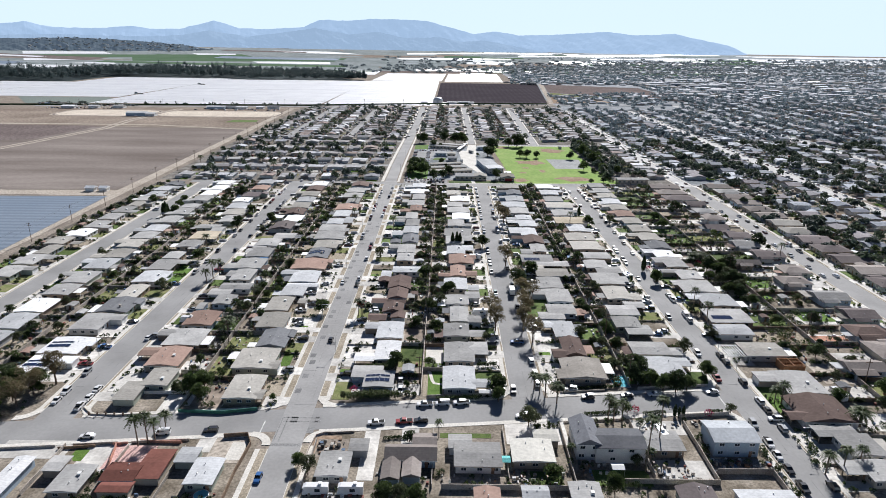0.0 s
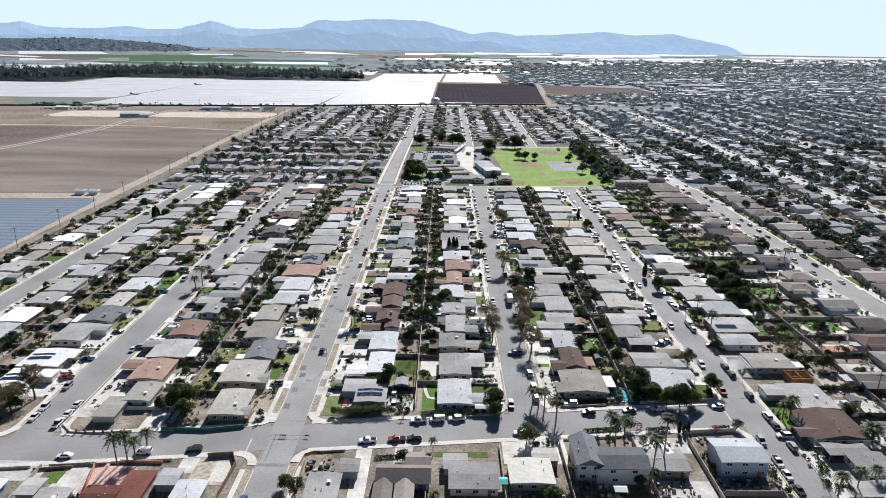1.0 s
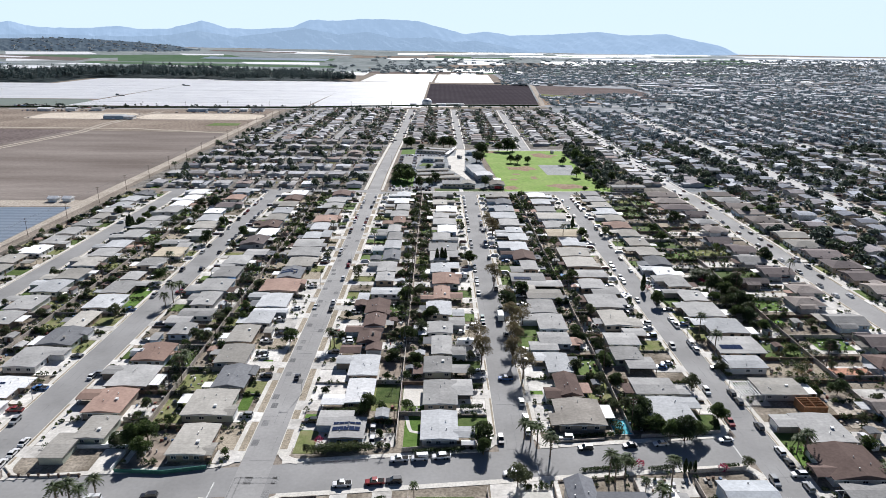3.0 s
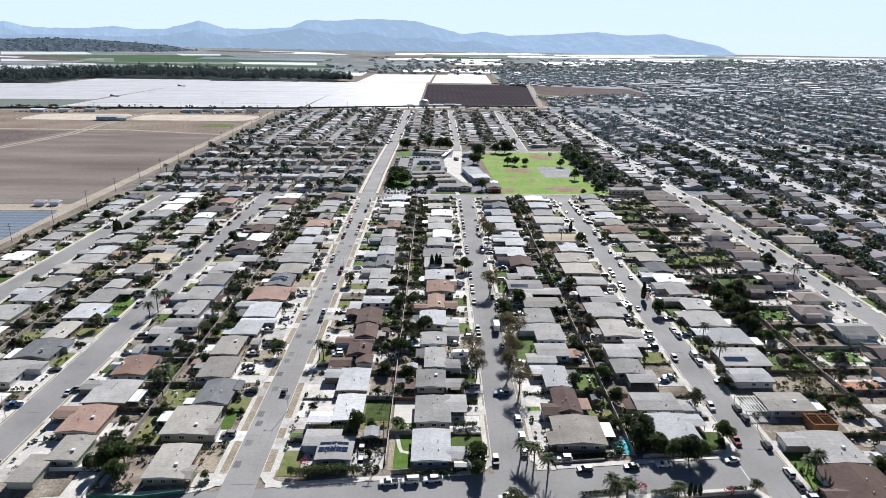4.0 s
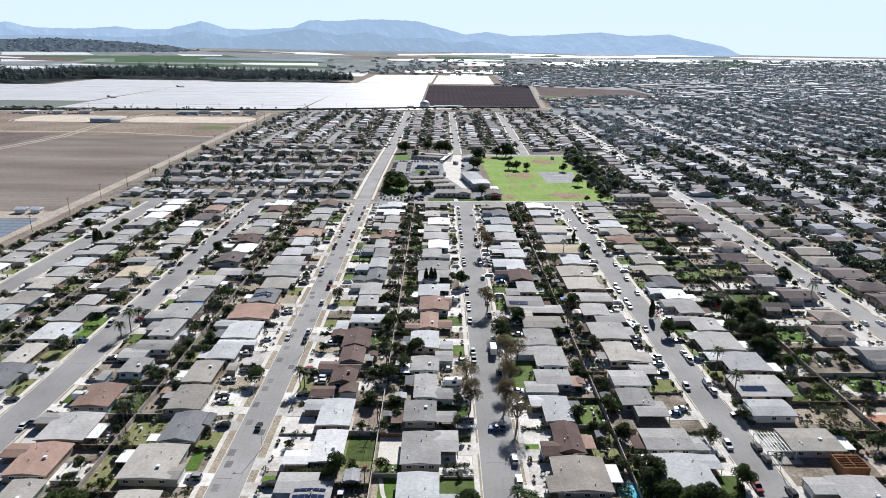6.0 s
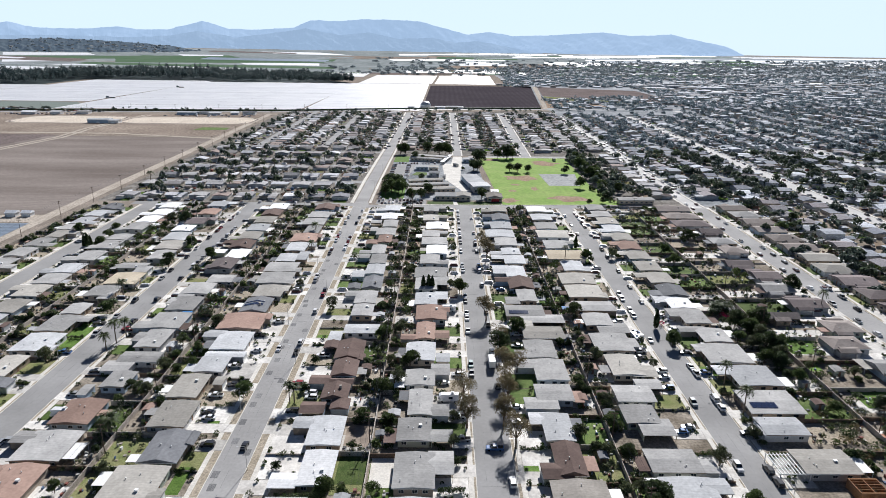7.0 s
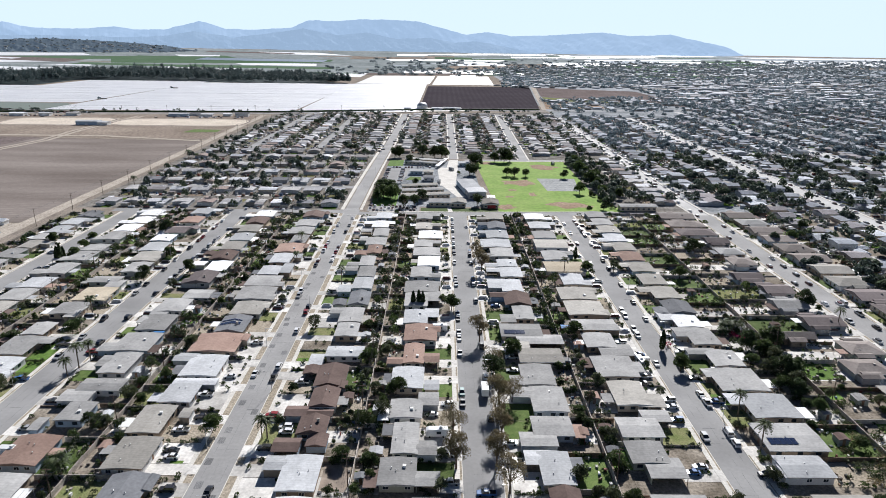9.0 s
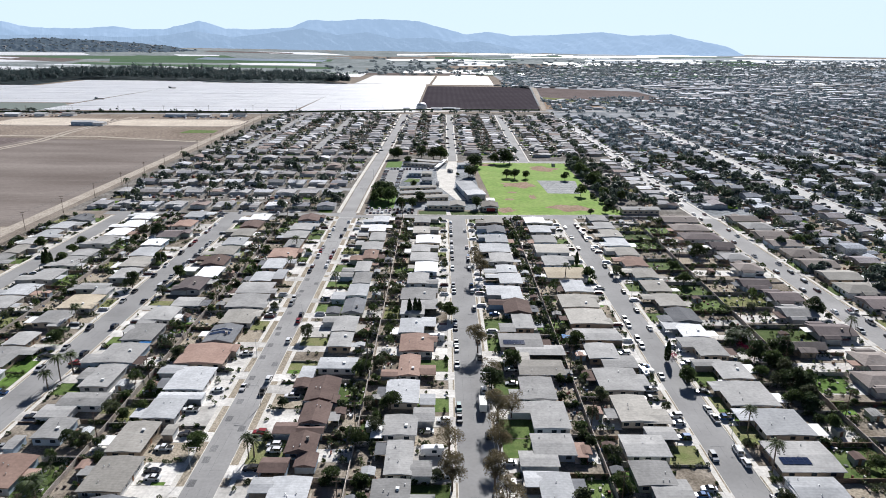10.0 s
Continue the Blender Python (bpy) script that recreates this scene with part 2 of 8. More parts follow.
# ---- building helpers ----
def mesh(name, verts, faces, *mats):
    me = bpy.data.meshes.new(name)
    me.from_pydata(verts, [], faces)
    for m in mats:
        me.materials.append(m)
    return me


def box_data(x0, y0, z0, x1, y1, z1, start=0):
    v = [(x0, y0, z0), (x1, y0, z0), (x1, y1, z0), (x0, y1, z0), (x0, y0, z1), (x1, y0, z1), (x1, y1, z1), (x0, y1, z1)]
    f = [tuple(start + i for i in q) for q in ((3, 2, 1, 0), (4, 5, 6, 7), (0, 1, 5, 4), (1, 2, 6, 5), (2, 3, 7, 6), (3, 0, 4, 7))]
    return v, f


def boxes(name, rects, *mats):
    vs, fs = [], []
    for r in rects:
        v, f = box_data(*r, start=len(vs))
        vs += v
        fs += f
    return mesh(name, vs, fs, *mats)


def empty(name, x, y, z=0.0):
    ob = new(name)
    ob.location = (x, y, z)
    return ob


def part(name, data, parent, at=(0, 0, 0), turn=0.0, label=""):
    ob = new(name, data)
    ob.parent = parent
    ob.location = at
    if turn:
        ob.rotation_euler = (0, 0, turn)
    return tagged(ob, label)


def hip(name, x0, y0, x1, y1, z, rise, m, thick=0.16):
    """A hipped roof whose ridge runs along its longer side."""
    w, d = x1 - x0, y1 - y0
    i = min(w, d) * 0.42
    xm, ym = (x0 + x1) / 2, (y0 + y1) / 2
    e = [(x0 + i, ym), (x1 - i, ym)] if w > d else [(xm, y0 + i), (xm, y1 - i)]
    v = [(x0, y0, z), (x1, y0, z), (x1, y1, z), (x0, y1, z), (x0, y0, z + thick), (x1, y0, z + thick), (x1, y1, z + thick), (x0, y1, z + thick)] + [(*q, z + thick + rise) for q in e]
    f = [(3, 2, 1, 0), (0, 1, 5, 4), (1, 2, 6, 5), (2, 3, 7, 6), (3, 0, 4, 7)]
    f += [(4, 5, 9, 8), (5, 6, 9), (6, 7, 8, 9), (7, 4, 8)] if w > d else [(4, 5, 8), (5, 6, 9, 8), (6, 7, 9), (7, 4, 8, 9)]
    return mesh(name, v, f, m)


def gable(name, x0, y0, x1, y1, z, rise, axis, m, thick=0.16):
    """A low gabled roof as one solid, with the ridge along axis."""
    if axis == "y":
        xm = (x0 + x1) / 2
        v = [(x0, y0, z), (x1, y0, z), (x1, y1, z), (x0, y1, z), (x0, y0, z + thick), (x1, y0, z + thick), (x1, y1, z + thick), (x0, y1, z + thick),
             (xm, y0, z + thick + rise), (xm, y1, z + thick + rise)]
        f = [(3, 2, 1, 0), (0, 1, 5, 8, 4), (2, 3, 7, 9, 6), (1, 2, 6, 5), (3, 0, 4, 7), (5, 6, 9, 8), (7, 4, 8, 9)]
    else:
        ym = (y0 + y1) / 2
        v = [(x0, y0, z), (x1, y0, z), (x1, y1, z), (x0, y1, z), (x0, y0, z + thick), (x1, y0, z + thick), (x1, y1, z + thick), (x0, y1, z + thick),
             (x0, ym, z + thick + rise), (x1, ym, z + thick + rise)]
        f = [(3, 2, 1, 0), (0, 1, 5, 4), (1, 2, 6, 9, 5), (2, 3, 7, 6), (3, 0, 4, 8, 7), (4, 5, 9, 8), (6, 7, 8, 9)]
    return mesh(name, v, f, m)


# ---- ground ----
def far_rise(x, y):
    """The plain is level near by and lifts gently towards the foot of the mountains."""
    d, az = math.hypot(x, y), math.degrees(math.atan2(x, y))
    top = 46 - 0.75 * az if az < 12 else 37
    k = max(0.0, min(1.0, (d - 2300) / 2450))
    return max(top, 37) * k * k * (3 - 2 * k) if y > 0 else 0.0


def build_ground():
    radii = [0, 60, 150, 300, 500, 800, 1200, 1600, 2000] + [2300 + 75 * k for k in range(35)]
    n = 120
    vs, fs = [(0, 0, 0)], []
    for r in radii[1:]:
        for i in range(n):
            a = 2 * math.pi * i / n
            x, y = r * math.sin(a), r * math.cos(a)
            vs.append((x, y, far_rise(x, y)))
    for i in range(n):
        fs.append((0, 1 + (i + 1) % n, 1 + i))
    for k in range(len(radii) - 2):
        for i in range(n):
            a, b = 1 + k * n + i, 1 + k * n + (i + 1) % n
            fs.append((a, b, b + n, a + n))
    return new("ground", mesh("ground", vs, fs, DIRT))


ground = tagged(build_ground(), "broad plain of dry tan soil reaching to the mountains", "ground", kind="structure")


def strip(points, half, z0, z1, offset=0.0):
    """Corners of a band along a centre line, as one raised slab."""
    vs, fs = [], []
    for i, p in enumerate(points):
        a, b = Vector(points[max(i - 1, 0)]), Vector(points[min(i + 1, len(points) - 1)])
        d = (b - a).normalized()
        nrm = Vector((d.y, -d.x))
        for s, z in ((offset - half, z0), (offset - half, z1), (offset + half, z1), (offset + half, z0)):
            q = Vector(p) + nrm * s
            vs.append((q.x, q.y, z))
    for i in range(len(points) - 1):
        a, b = 4 * i, 4 * i + 4
        fs += [(a + 1, a + 2, b + 2, b + 1), (a, a + 1, b + 1, b), (a + 2, a + 3, b + 3, b + 2)]
    fs += [(0, 3, 2, 1), (len(vs) - 4, len(vs) - 3, len(vs) - 2, len(vs) - 1)]
    return vs, fs


CROSS = lambda x: 193.4 + 0.105 * x        # centre line of the near cross street


def street(points, half, walks=(), m=ASPHALT, z=0.03, name="road"):
    v, f = strip(points, half, -0.2, z)
    tagged(new(name, mesh(name, v, f, m)), "grey worn asphalt street between pale concrete kerbs", "road", kind="structure")


def sidewalk(x, y0, y1, side, lawn_strip):
    """Kerb, planting strip and walk along one side of a street whose kerb face is at x."""
    k = boxes("kerb", [(min(x, x + side * 0.22), y0, -0.2, max(x, x + side * 0.22), y1, 0.15)], CONCRETE)
    tagged(new("kerb", k), "pale concrete kerb beside the street", "kerb", kind="structure")
    a, b = x + side * 0.22, x + side * (0.22 + lawn_strip)
    p = boxes("verge", [(min(a, b), y0, -0.2, max(a, b), y1, 0.12)], VERGE)
    tagged(new("verge", p), "dry planting strip between kerb and walk", "verge", kind="structure")
    c = b + side * 1.5
    w, n = [], max(1, int((y1 - y0) / 6))
    for i in range(n):
        ya, yb = y0 + (y1 - y0) * i / n, y0 + (y1 - y0) * (i + 1) / n - 0.03
        w.append((min(b, c), ya, -0.2, max(b, c), yb, 0.14))
    tagged(new("pavement", boxes("pavement", w, CONCRETE)), "pale jointed concrete walk beside the street", "pavement", kind="structure")


# north-south streets: centre x, half width, from y, to y
STREETS = [(-204.5, 5.8, 215, 548), (-127.3, 6.1, CROSS(-127) - 5, 548), (-49.0, 4.8, 40, 545), (28.2, 5.7, CROSS(27) + 4, 543), (103.6, 5.4, 60, 546), (204, 6.2, 150, 549)]
for x, h, a, b in STREETS:
    street([(x, a + (b - a) * i / 12) for i in range(13)], h, m=PALEASPHALT if x in (-49.0, 204) else ASPHALT, z=0.03)
# streets beyond the school
AVENUE_NORTH = [(-49.3, 556), (-49.2, 600), (-49.0, 644), (-47.8, 735), (-46.3, 815), (-44.6, 1000), (-43.4, 1195)]
MIDDLE_NORTH = [(28.2, 768), (28.5, 900), (29.2, 1195)]
EAST_NORTH = [(101.2, 766), (104.5, 930), (110.0, 1195)]
OUTER_NORTH = [(204, 548), (201.5, 600), (201.8, 640), (203.4, 777), (204.4, 906), (202.6, 1020), (201, 1160)]
street([(-49.2, 544), (-49.2, 557)], 6.0, m=PALEASPHALT, z=0.031)
street(AVENUE_NORTH, 4.9, m=PALEASPHALT, z=0.028)
street(MIDDLE_NORTH, 4.1, m=PALEASPHALT)
street(EAST_NORTH, 4.7)
street([(-123.3, 796), (-123.5, 1195)], 4.5)
street([(-199.8, 782), (-201.2, 1195)], 4.3)
street(OUTER_NORTH, 4.8, m=OUTERROAD, z=0.026)
street([(318, 380), (317.5, 700), (318, 950), (315.5, 1160)], 5.2, m=OUTERROAD, z=0.042)
street([(446, 520), (443, 760), (440, 1000), (430, 1260)], 5.0, m=OUTERROAD, z=0.046)
street([(-400, CROSS(-400)), (-60, CROSS(-60)), (108, CROSS(108))], 6.4, z=0.024)
street([(-44, 546), (30, 546.5), (142, 550.5), (200, 552.5), (330, 557)], 4.5, z=0.022)
street([(-220, 551), (-140, 551), (-44, 551)], 4.3, z=0.018)
for k, y in enumerate((630, 705, 785)):
    street([(-245, y), (-50, y + 2)], 4.6, z=0.016 - 0.003 * k)
street([(40, 763.5), (205, 767)], 4.0, m=PALEASPHALT, z=0.012)
street([(-720, 1150), (-260, 1183), (10, 1250), (210, 1262), (600, 1300)], 7.0, z=0.01, name="country_road")
for i, (xa, xb, y) in enumerate(((208, 900, 655), (320, 900, 820), (206, 900, 1010), (320, 1200, 1180))):
    street([(xa, y), (xb, y + 25)], 4.6, m=OUTERROAD, z=0.014 - 0.002 * i)

for x, side, a, b, v in ((-53.8, -1, 197, 545, 2.2), (-44.2, 1, 200, 541, 2.3), (22.5, -1, 206, 541, 0.6), (33.8, 1, 208, 541, 0.9), (98.2, -1, 214, 543, 0.5),
                         (109.0, 1, 120, 544, 0.5), (-133.4, -1, 190, 545, 0.6), (-121.2, 1, 192, 545, 0.8), (-210.3, -1, 235, 545, 0.5), (-198.7, 1, 235, 545, 0.5),
                         (197.8, -1, 200, 546, 1.0), (210.2, 1, 200, 546, 1.0), (-53.8, -1, 60, 172, 2.2), (-44.2, 1, 60, 174, 2.3), (98.2, -1, 80, 193, 0.5)):
    sidewalk(x, a, b, side, v)
# walks that follow the bending streets
for line, off, half in ((AVENUE_NORTH, -7.0, 1.3), (AVENUE_NORTH, 6.8, 1.0), (MIDDLE_NORTH, -4.9, 0.7), (MIDDLE_NORTH, 4.9, 0.7), (EAST_NORTH, -5.6, 0.7), (EAST_NORTH, 5.6, 0.7),
                        (OUTER_NORTH, -6.2, 0.9), (OUTER_NORTH, 6.2, 0.9), ([(318, 380), (317.5, 700), (318, 950), (315.5, 1160)], -6.6, 0.9), ([(318, 380), (317.5, 700), (318, 950), (315.5, 1160)], 6.6, 0.9)):
    v, f = strip(line, half, -0.2, 0.14, offset=off)
    tagged(new("pavement", mesh("pavement", v, f, CONCRETE)), "pale concrete walk beside the street", "pavement", kind="structure")
# walks along the oblique cross street
for xa, xb, s in ((-118, -60, 1), (-41, 18, 1), (36, 95, 1), (-150, -60, -1), (-41, 95, -1)):
    v, f = strip([(xa, CROSS(xa)), (xb, CROSS(xb))], 0.95, -0.2, 0.14, offset=-s * 7.5)
    tagged(new("pavement", mesh("pavement", v, f, CONCRETE)), "pale concrete walk along the cross street", "pavement", kind="structure")
for xa, ya, xb, yb in ((-40, 541.0, 20, 541.3), (35, 541.4, 95, 543.0), (-36, 551.8, 40, 552.0), (40, 552.0, 142, 556.2), (46, 758.6, 140, 759.4), (112, 545.0, 194, 547.0)):
    v, f = strip([(xa, ya), (xb, yb)], 0.8, -0.2, 0.14)
    tagged(new("pavement", mesh("pavement", v, f, CONCRETE)), "pale concrete walk beside the street", "pavement", kind="structure")

# utility cuts in the avenue's asphalt, and painted lines
for i in range(26):
    y = 206 + i * 8.6 + (i * 37 % 5)
    x = -52.3 + (i % 3) * 0.4
    if i % 5 == 4:
        x = -46.2
    tagged(new("road_patch", boxes("road_patch", [(x - 1.0, y - 1.5, 0.0, x + 1.1, y + 1.7, 0.036)], PATCH)), "dark rectangular repair patch in the asphalt", "patch", kind="structure")
for k, (x0, y0, x1, y1) in enumerate(((-58.9, 180.5, -58.5, 187.2), (-55.6, 543.0, -43.6, 543.5), (-55.6, 555.4, -43.6, 555.9), (-54.2, 558.6, -44.2, 559.1), (-53.8, 640.0, -44.2, 640.5), (-53.8, 644.0, -44.2, 644.5), (-51.6, 786.0, -42.0, 786.6),
                                      (95.2, 197.6, 95.7, 209.5), (33.0, 191, 33.3, 196))):
    tagged(new("road_marking", boxes("road_marking", [(x0, y0, 0.0, x1, y1, 0.035)], ROADPAINT)), "worn white line painted across the asphalt", "road marking", kind="structure")


# long repaired trenches at the crossing
TRENCH = mat("old_trench_asphalt", (0.215, 0.214, 0.214), (0.275, 0.274, 0.272), 0.4, 2.5, 0.9, 0.1)
for x0, y0, x1, y1 in ((-53.6, 176, -53.2, 189.6), (-52.0, 176, -51.6, 189.6), (-53.2, 189.0, -41.5, 189.5), (-52.9, 186.8, -41.5, 187.2), (-50.6, 186.4, -48.4, 189.8), (-42.8, 186.6, -40.8, 190.0), (-44.2, 180.6, -42.0, 184.2), (-53.7, 173.6, -44.6, 175.0)):
    tagged(new("road_patch", boxes("road_patch", [(x0, y0, 0.0, x1, y1, 0.038)], TRENCH)), "dark repaired trench across the asphalt", "patch", kind="structure")
# cracks and seams in the asphalt
SEAM = mat("crack_sealer", (0.19, 0.19, 0.192), (0.26, 0.26, 0.262), 0.5, 3, 0.9, 0)
for x, a, b in ((-49.0, 202, 545), (28.2, 204, 542), (103.6, 150, 545), (-127.3, 195, 540)):
    rc = random.Random(int(x))
    rects = [(x + o - 0.05, a + 12 * i + rc.uniform(0, 3), 0.0, x + o + 0.05, a + 12 * i + rc.uniform(7, 12), 0.042) for i in range(int((b - a) / 12)) for o in (-2.9, 0.05, 2.9) if rc.random() < 0.7]
    for i in range(int((b - a) / 19)):
        y, x0 = a + 19 * i + rc.uniform(-8, 8), x - rc.uniform(1, 4.4)
        rects.append((x0, y, 0.0, min(x + 4.4, x0 + rc.uniform(2, 7)), y + 0.1, 0.047))
    tagged(new("road_seam", boxes("road_seam", rects, SEAM)), "dark sealed cracks and seams in the asphalt", "road seam", kind="structure")


# ---- fields and distance ----
def c_far(corners):
    """Whether a field reaches the part of the plain that lifts."""
    return max(math.hypot(x, y) for x, y in corners) > 2300


def patch(name, corners, m, z=0.06, label="", cat="field"):
    """A level field with four corners, laid on the plain and cut into strips to follow it."""
    n = 20 if c_far(corners) else 6
    c = [Vector(p) for p in corners]
    vs, fs = [], []
    for i in range(n + 1):
        for j in range(n + 1):
            a, b = i / n, j / n
            q = c[0].lerp(c[1], b).lerp(c[3].lerp(c[2], b), a)
            vs.append((q.x, q.y, far_rise(q.x, q.y) + z))
    for i in range(n):
        for j in range(n):
            a = i * (n + 1) + j
            fs.append((a, a + 1, a + n + 2, a + n + 1))
    return tagged(new(name, mesh(name, vs, fs, m)), label, cat, kind="structure")


PLOUGHED = rows_mat("ploughed_soil", (0.178, 0.152, 0.137), (0.135, 0.113, 0.101), 5.0, "x", 0.95, 5.0, (0.30, 0.264, 0.24), 0.2)
pn, pl = PLOUGHED.node_tree.nodes, PLOUGHED.node_tree.links
drawn = pn.new("ShaderNodeMapping")
drawn.inputs["Scale"].default_value, drawn.inputs["Rotation"].default_value = (0.3, 1.3, 1.0), (0, 0, 0.12)
pl.new(next(x for x in pn if x.type == "NEW_GEOMETRY").outputs["Position"], drawn.inputs["Vector"])
for tex in [x for x in pn if x.type == "TEX_NOISE"]:
    tex.inputs["Detail"].default_value = 8
    tex.inputs["Scale"].default_value *= 1.6
    pl.new(drawn.outputs["Vector"], tex.inputs["Vector"])
BEANROWS = rows_mat("bean_rows", (0.15, 0.18, 0.16), (0.22, 0.25, 0.23), 5, "x", 0.9, 1.0)
# far field colours are paled so that they carry the haze
HAZEFIELD = mat("haze_pale_field", (0.35, 0.39, 0.42), (0.47, 0.51, 0.54), 0.006, 0.05, 0.95, 0, fineamt=0.15)
GREYGREEN = mat("hazed_pasture", (0.21, 0.24, 0.24), (0.30, 0.325, 0.325), 0.006, 0.05, 0.95, 0, fineamt=0.2)
DARKFALLOW = mat("dark_fallow_soil", (0.155, 0.128, 0.122), (0.20, 0.168, 0.16), 0.02, 0.3, 0.95, 0.2)
FALLOW = mat("fallow_soil", (0.22, 0.18, 0.15), (0.32, 0.27, 0.225), 0.015, 0.3, 0.95, 0.2)
TRACKDIRT = mat("track_dirt", (0.38, 0.335, 0.285), (0.47, 0.42, 0.36), 0.05, 0.8, 0.95, 0.2)
SANDTRACK = mat("sand_track", (0.56, 0.49, 0.41), (0.65, 0.58, 0.49), 0.04, 0.6, 0.95, 0.2)
MULCHFILM = rows_mat("blue_grey_film", (0.22, 0.265, 0.32), (0.12, 0.145, 0.18), 7.0, "x", 0.35, 0.5, (0.27, 0.31, 0.36))
DARKSOIL = rows_mat("dark_tilled_soil", (0.062, 0.054, 0.062), (0.050, 0.043, 0.050), 11.0, "y", 0.95, 2.0, (0.078, 0.069, 0.077), 0.4)
GREENCROP = rows_mat("green_crop", (0.085, 0.145, 0.085), (0.115, 0.175, 0.105), 12.0, "x", 0.95, 2.0, (0.12, 0.17, 0.12))
FILMWHITE = mat("tunnel_film", (0.68, 0.685, 0.70), (0.76, 0.765, 0.77), 0.02, 0.2, 0.5, 0, fineamt=0.05, island=0.07)

patch("field", [(-620, 498), (-256, 515), (-268, 880), (-640, 900)], PLOUGHED, 0.08, "bare brown field with faint plough lines")
patch("field", [(-760, 905), (-268, 893), (-270, 1140), (-760, 1130)], FALLOW, 0.05, "fallow grey-brown ground with worn tracks")
patch("field", [(-640, 340), (-256, 350), (-262, 491), (-640, 480)], MULCHFILM, 0.25, "field rows under blue-grey plastic film")
patch("dirt_track", [(-259, 120), (-249, 120), (-264, 1150), (-273, 1150)], TRACKDIRT, 0.12, "pale dirt track along the edge of the field", "track")
patch("dirt_track", [(-640, 494), (-258, 494), (-256, 512), (-640, 503)], TRACKDIRT, 0.14, "pale dirt track between two fields", "track")
patch("dirt_track", [(-640, 908), (-407, 908), (-407, 916), (-640, 919)], TRACKDIRT, 0.16, "pale dirt track between two fields", "track")
patch("dirt_track", [(-407, 909), (-266, 872), (-266, 879), (-407, 916)], TRACKDIRT, 0.16, "pale dirt track between two fields", "track")
for dx in (0, 9):
    patch("dirt_track", [(-486 - dx, 700), (-481 - dx, 700), (-450 - dx, 872), (-455 - dx, 872)], TRACKDIRT, 0.18, "pale dirt track winding past the fields", "track")
    patch("dirt_track", [(-455 - dx, 872), (-450 - dx, 872), (-457 - dx, 960), (-462 - dx, 960)], TRACKDIRT, 0.18, "pale dirt track winding past the fields", "track")
    patch("dirt_track", [(-462 - dx, 960), (-457 - dx, 960), (-446 - dx, 1120), (-452 - dx, 1120)], TRACKDIRT, 0.18, "pale dirt track winding past the fields", "track")


def oval(cx, cy, a, c, m, z, label, cat="field"):
    """A level oval with full, rounded ends."""
    vs = []
    for k in range(48):
        t = 2 * math.pi * k / 48
        u, v = math.cos(t), math.sin(t)
        vs.append((cx + a * math.copysign(abs(u) ** 0.45, u), cy + c * math.copysign(abs(v) ** 0.45, v), z))
    return tagged(new("field", mesh("field", vs, [tuple(range(48))], m)), label, cat, kind="structure")


for cx, cy, a, c in ((-543, 1054, 74, 40), (-363, 1054, 94, 38)):
    oval(cx, cy, a + 5, c + 7, TRACKDIRT, 0.19, "pale worn track round a sandy oval", "track")
    oval(cx, cy, a + 2.2, c + 3.2, DARKFALLOW, 0.2, "dark verge round a sandy oval")
    oval(cx, cy, a, c, SANDTRACK, 0.21, "level sandy ground ringed by a track")
patch("field", [(-640, 745), (-494, 770), (-474, 896), (-640, 902)], DARKFALLOW, 0.1, "darker tilled ground between two tracks")
patch("field", [(-322, 948), (-278, 952), (-280, 976), (-318, 978)], LAWN, 0.22, "patch of green weeds")
patch("field", [(-24, 1262), (192, 1277), (246, 1850), (-20, 1860)], DARKSOIL, 0.2, "freshly tilled dark brown field")
patch("dirt_track", [(195, 1272), (203, 1272), (262, 1850), (250, 1850)], TRACKDIRT, 0.22, "pale dirt track beside the dark field", "track")
patch("field", [(235, 1562), (500, 1335), (492, 1735), (262, 1845)], DARKFALLOW, 0.25, "brown tilled field beside the town")
patch("field", [(228, 1470), (400, 1395), (412, 1400), (236, 1552)], DRYGRASS, 0.24, "rough dry grass beside the tilled field")
patch("field", [(205, 1290), (330, 1320), (300, 1400), (225, 1465)], BAREPATCH, 0.23, "bare pinkish soil of a works yard")
patch("farm_yard", [(-62, 1216), (60, 1246), (52, 1290), (-56, 1300)], CONCRETE, 0.26, "white paved farm yard beside the fields", "yard")
patch("field", [(-2200, 2050), (-260, 2420), (-300, 3050), (-2500, 2600)], GREYGREEN, 0.3, "wide rough grey-green pasture, lightened with haze colour")
patch("field", [(-260, 2700), (700, 2700), (900, 4300), (-700, 4300)], GREYGREEN, 0.28, "wide rough grey-green pasture, lightened with haze colour")
patch("field", [(-2700, 2620), (-300, 3060), (-700, 4200), (-3000, 3400)], GREYGREEN, 0.26, "wide rough grey-green pasture, lightened with haze colour")
patch("field", [(700, 3300), (2600, 2800), (3300, 3400), (900, 4600)], HAZEFIELD, 0.24, "wide rough grey-green pasture, lightened with haze colour")
patch("field", [(-760, 1190), (-590, 1206), (-675, 1322), (-860, 1325)], BEANROWS, 0.3, "grey-green vegetable field")


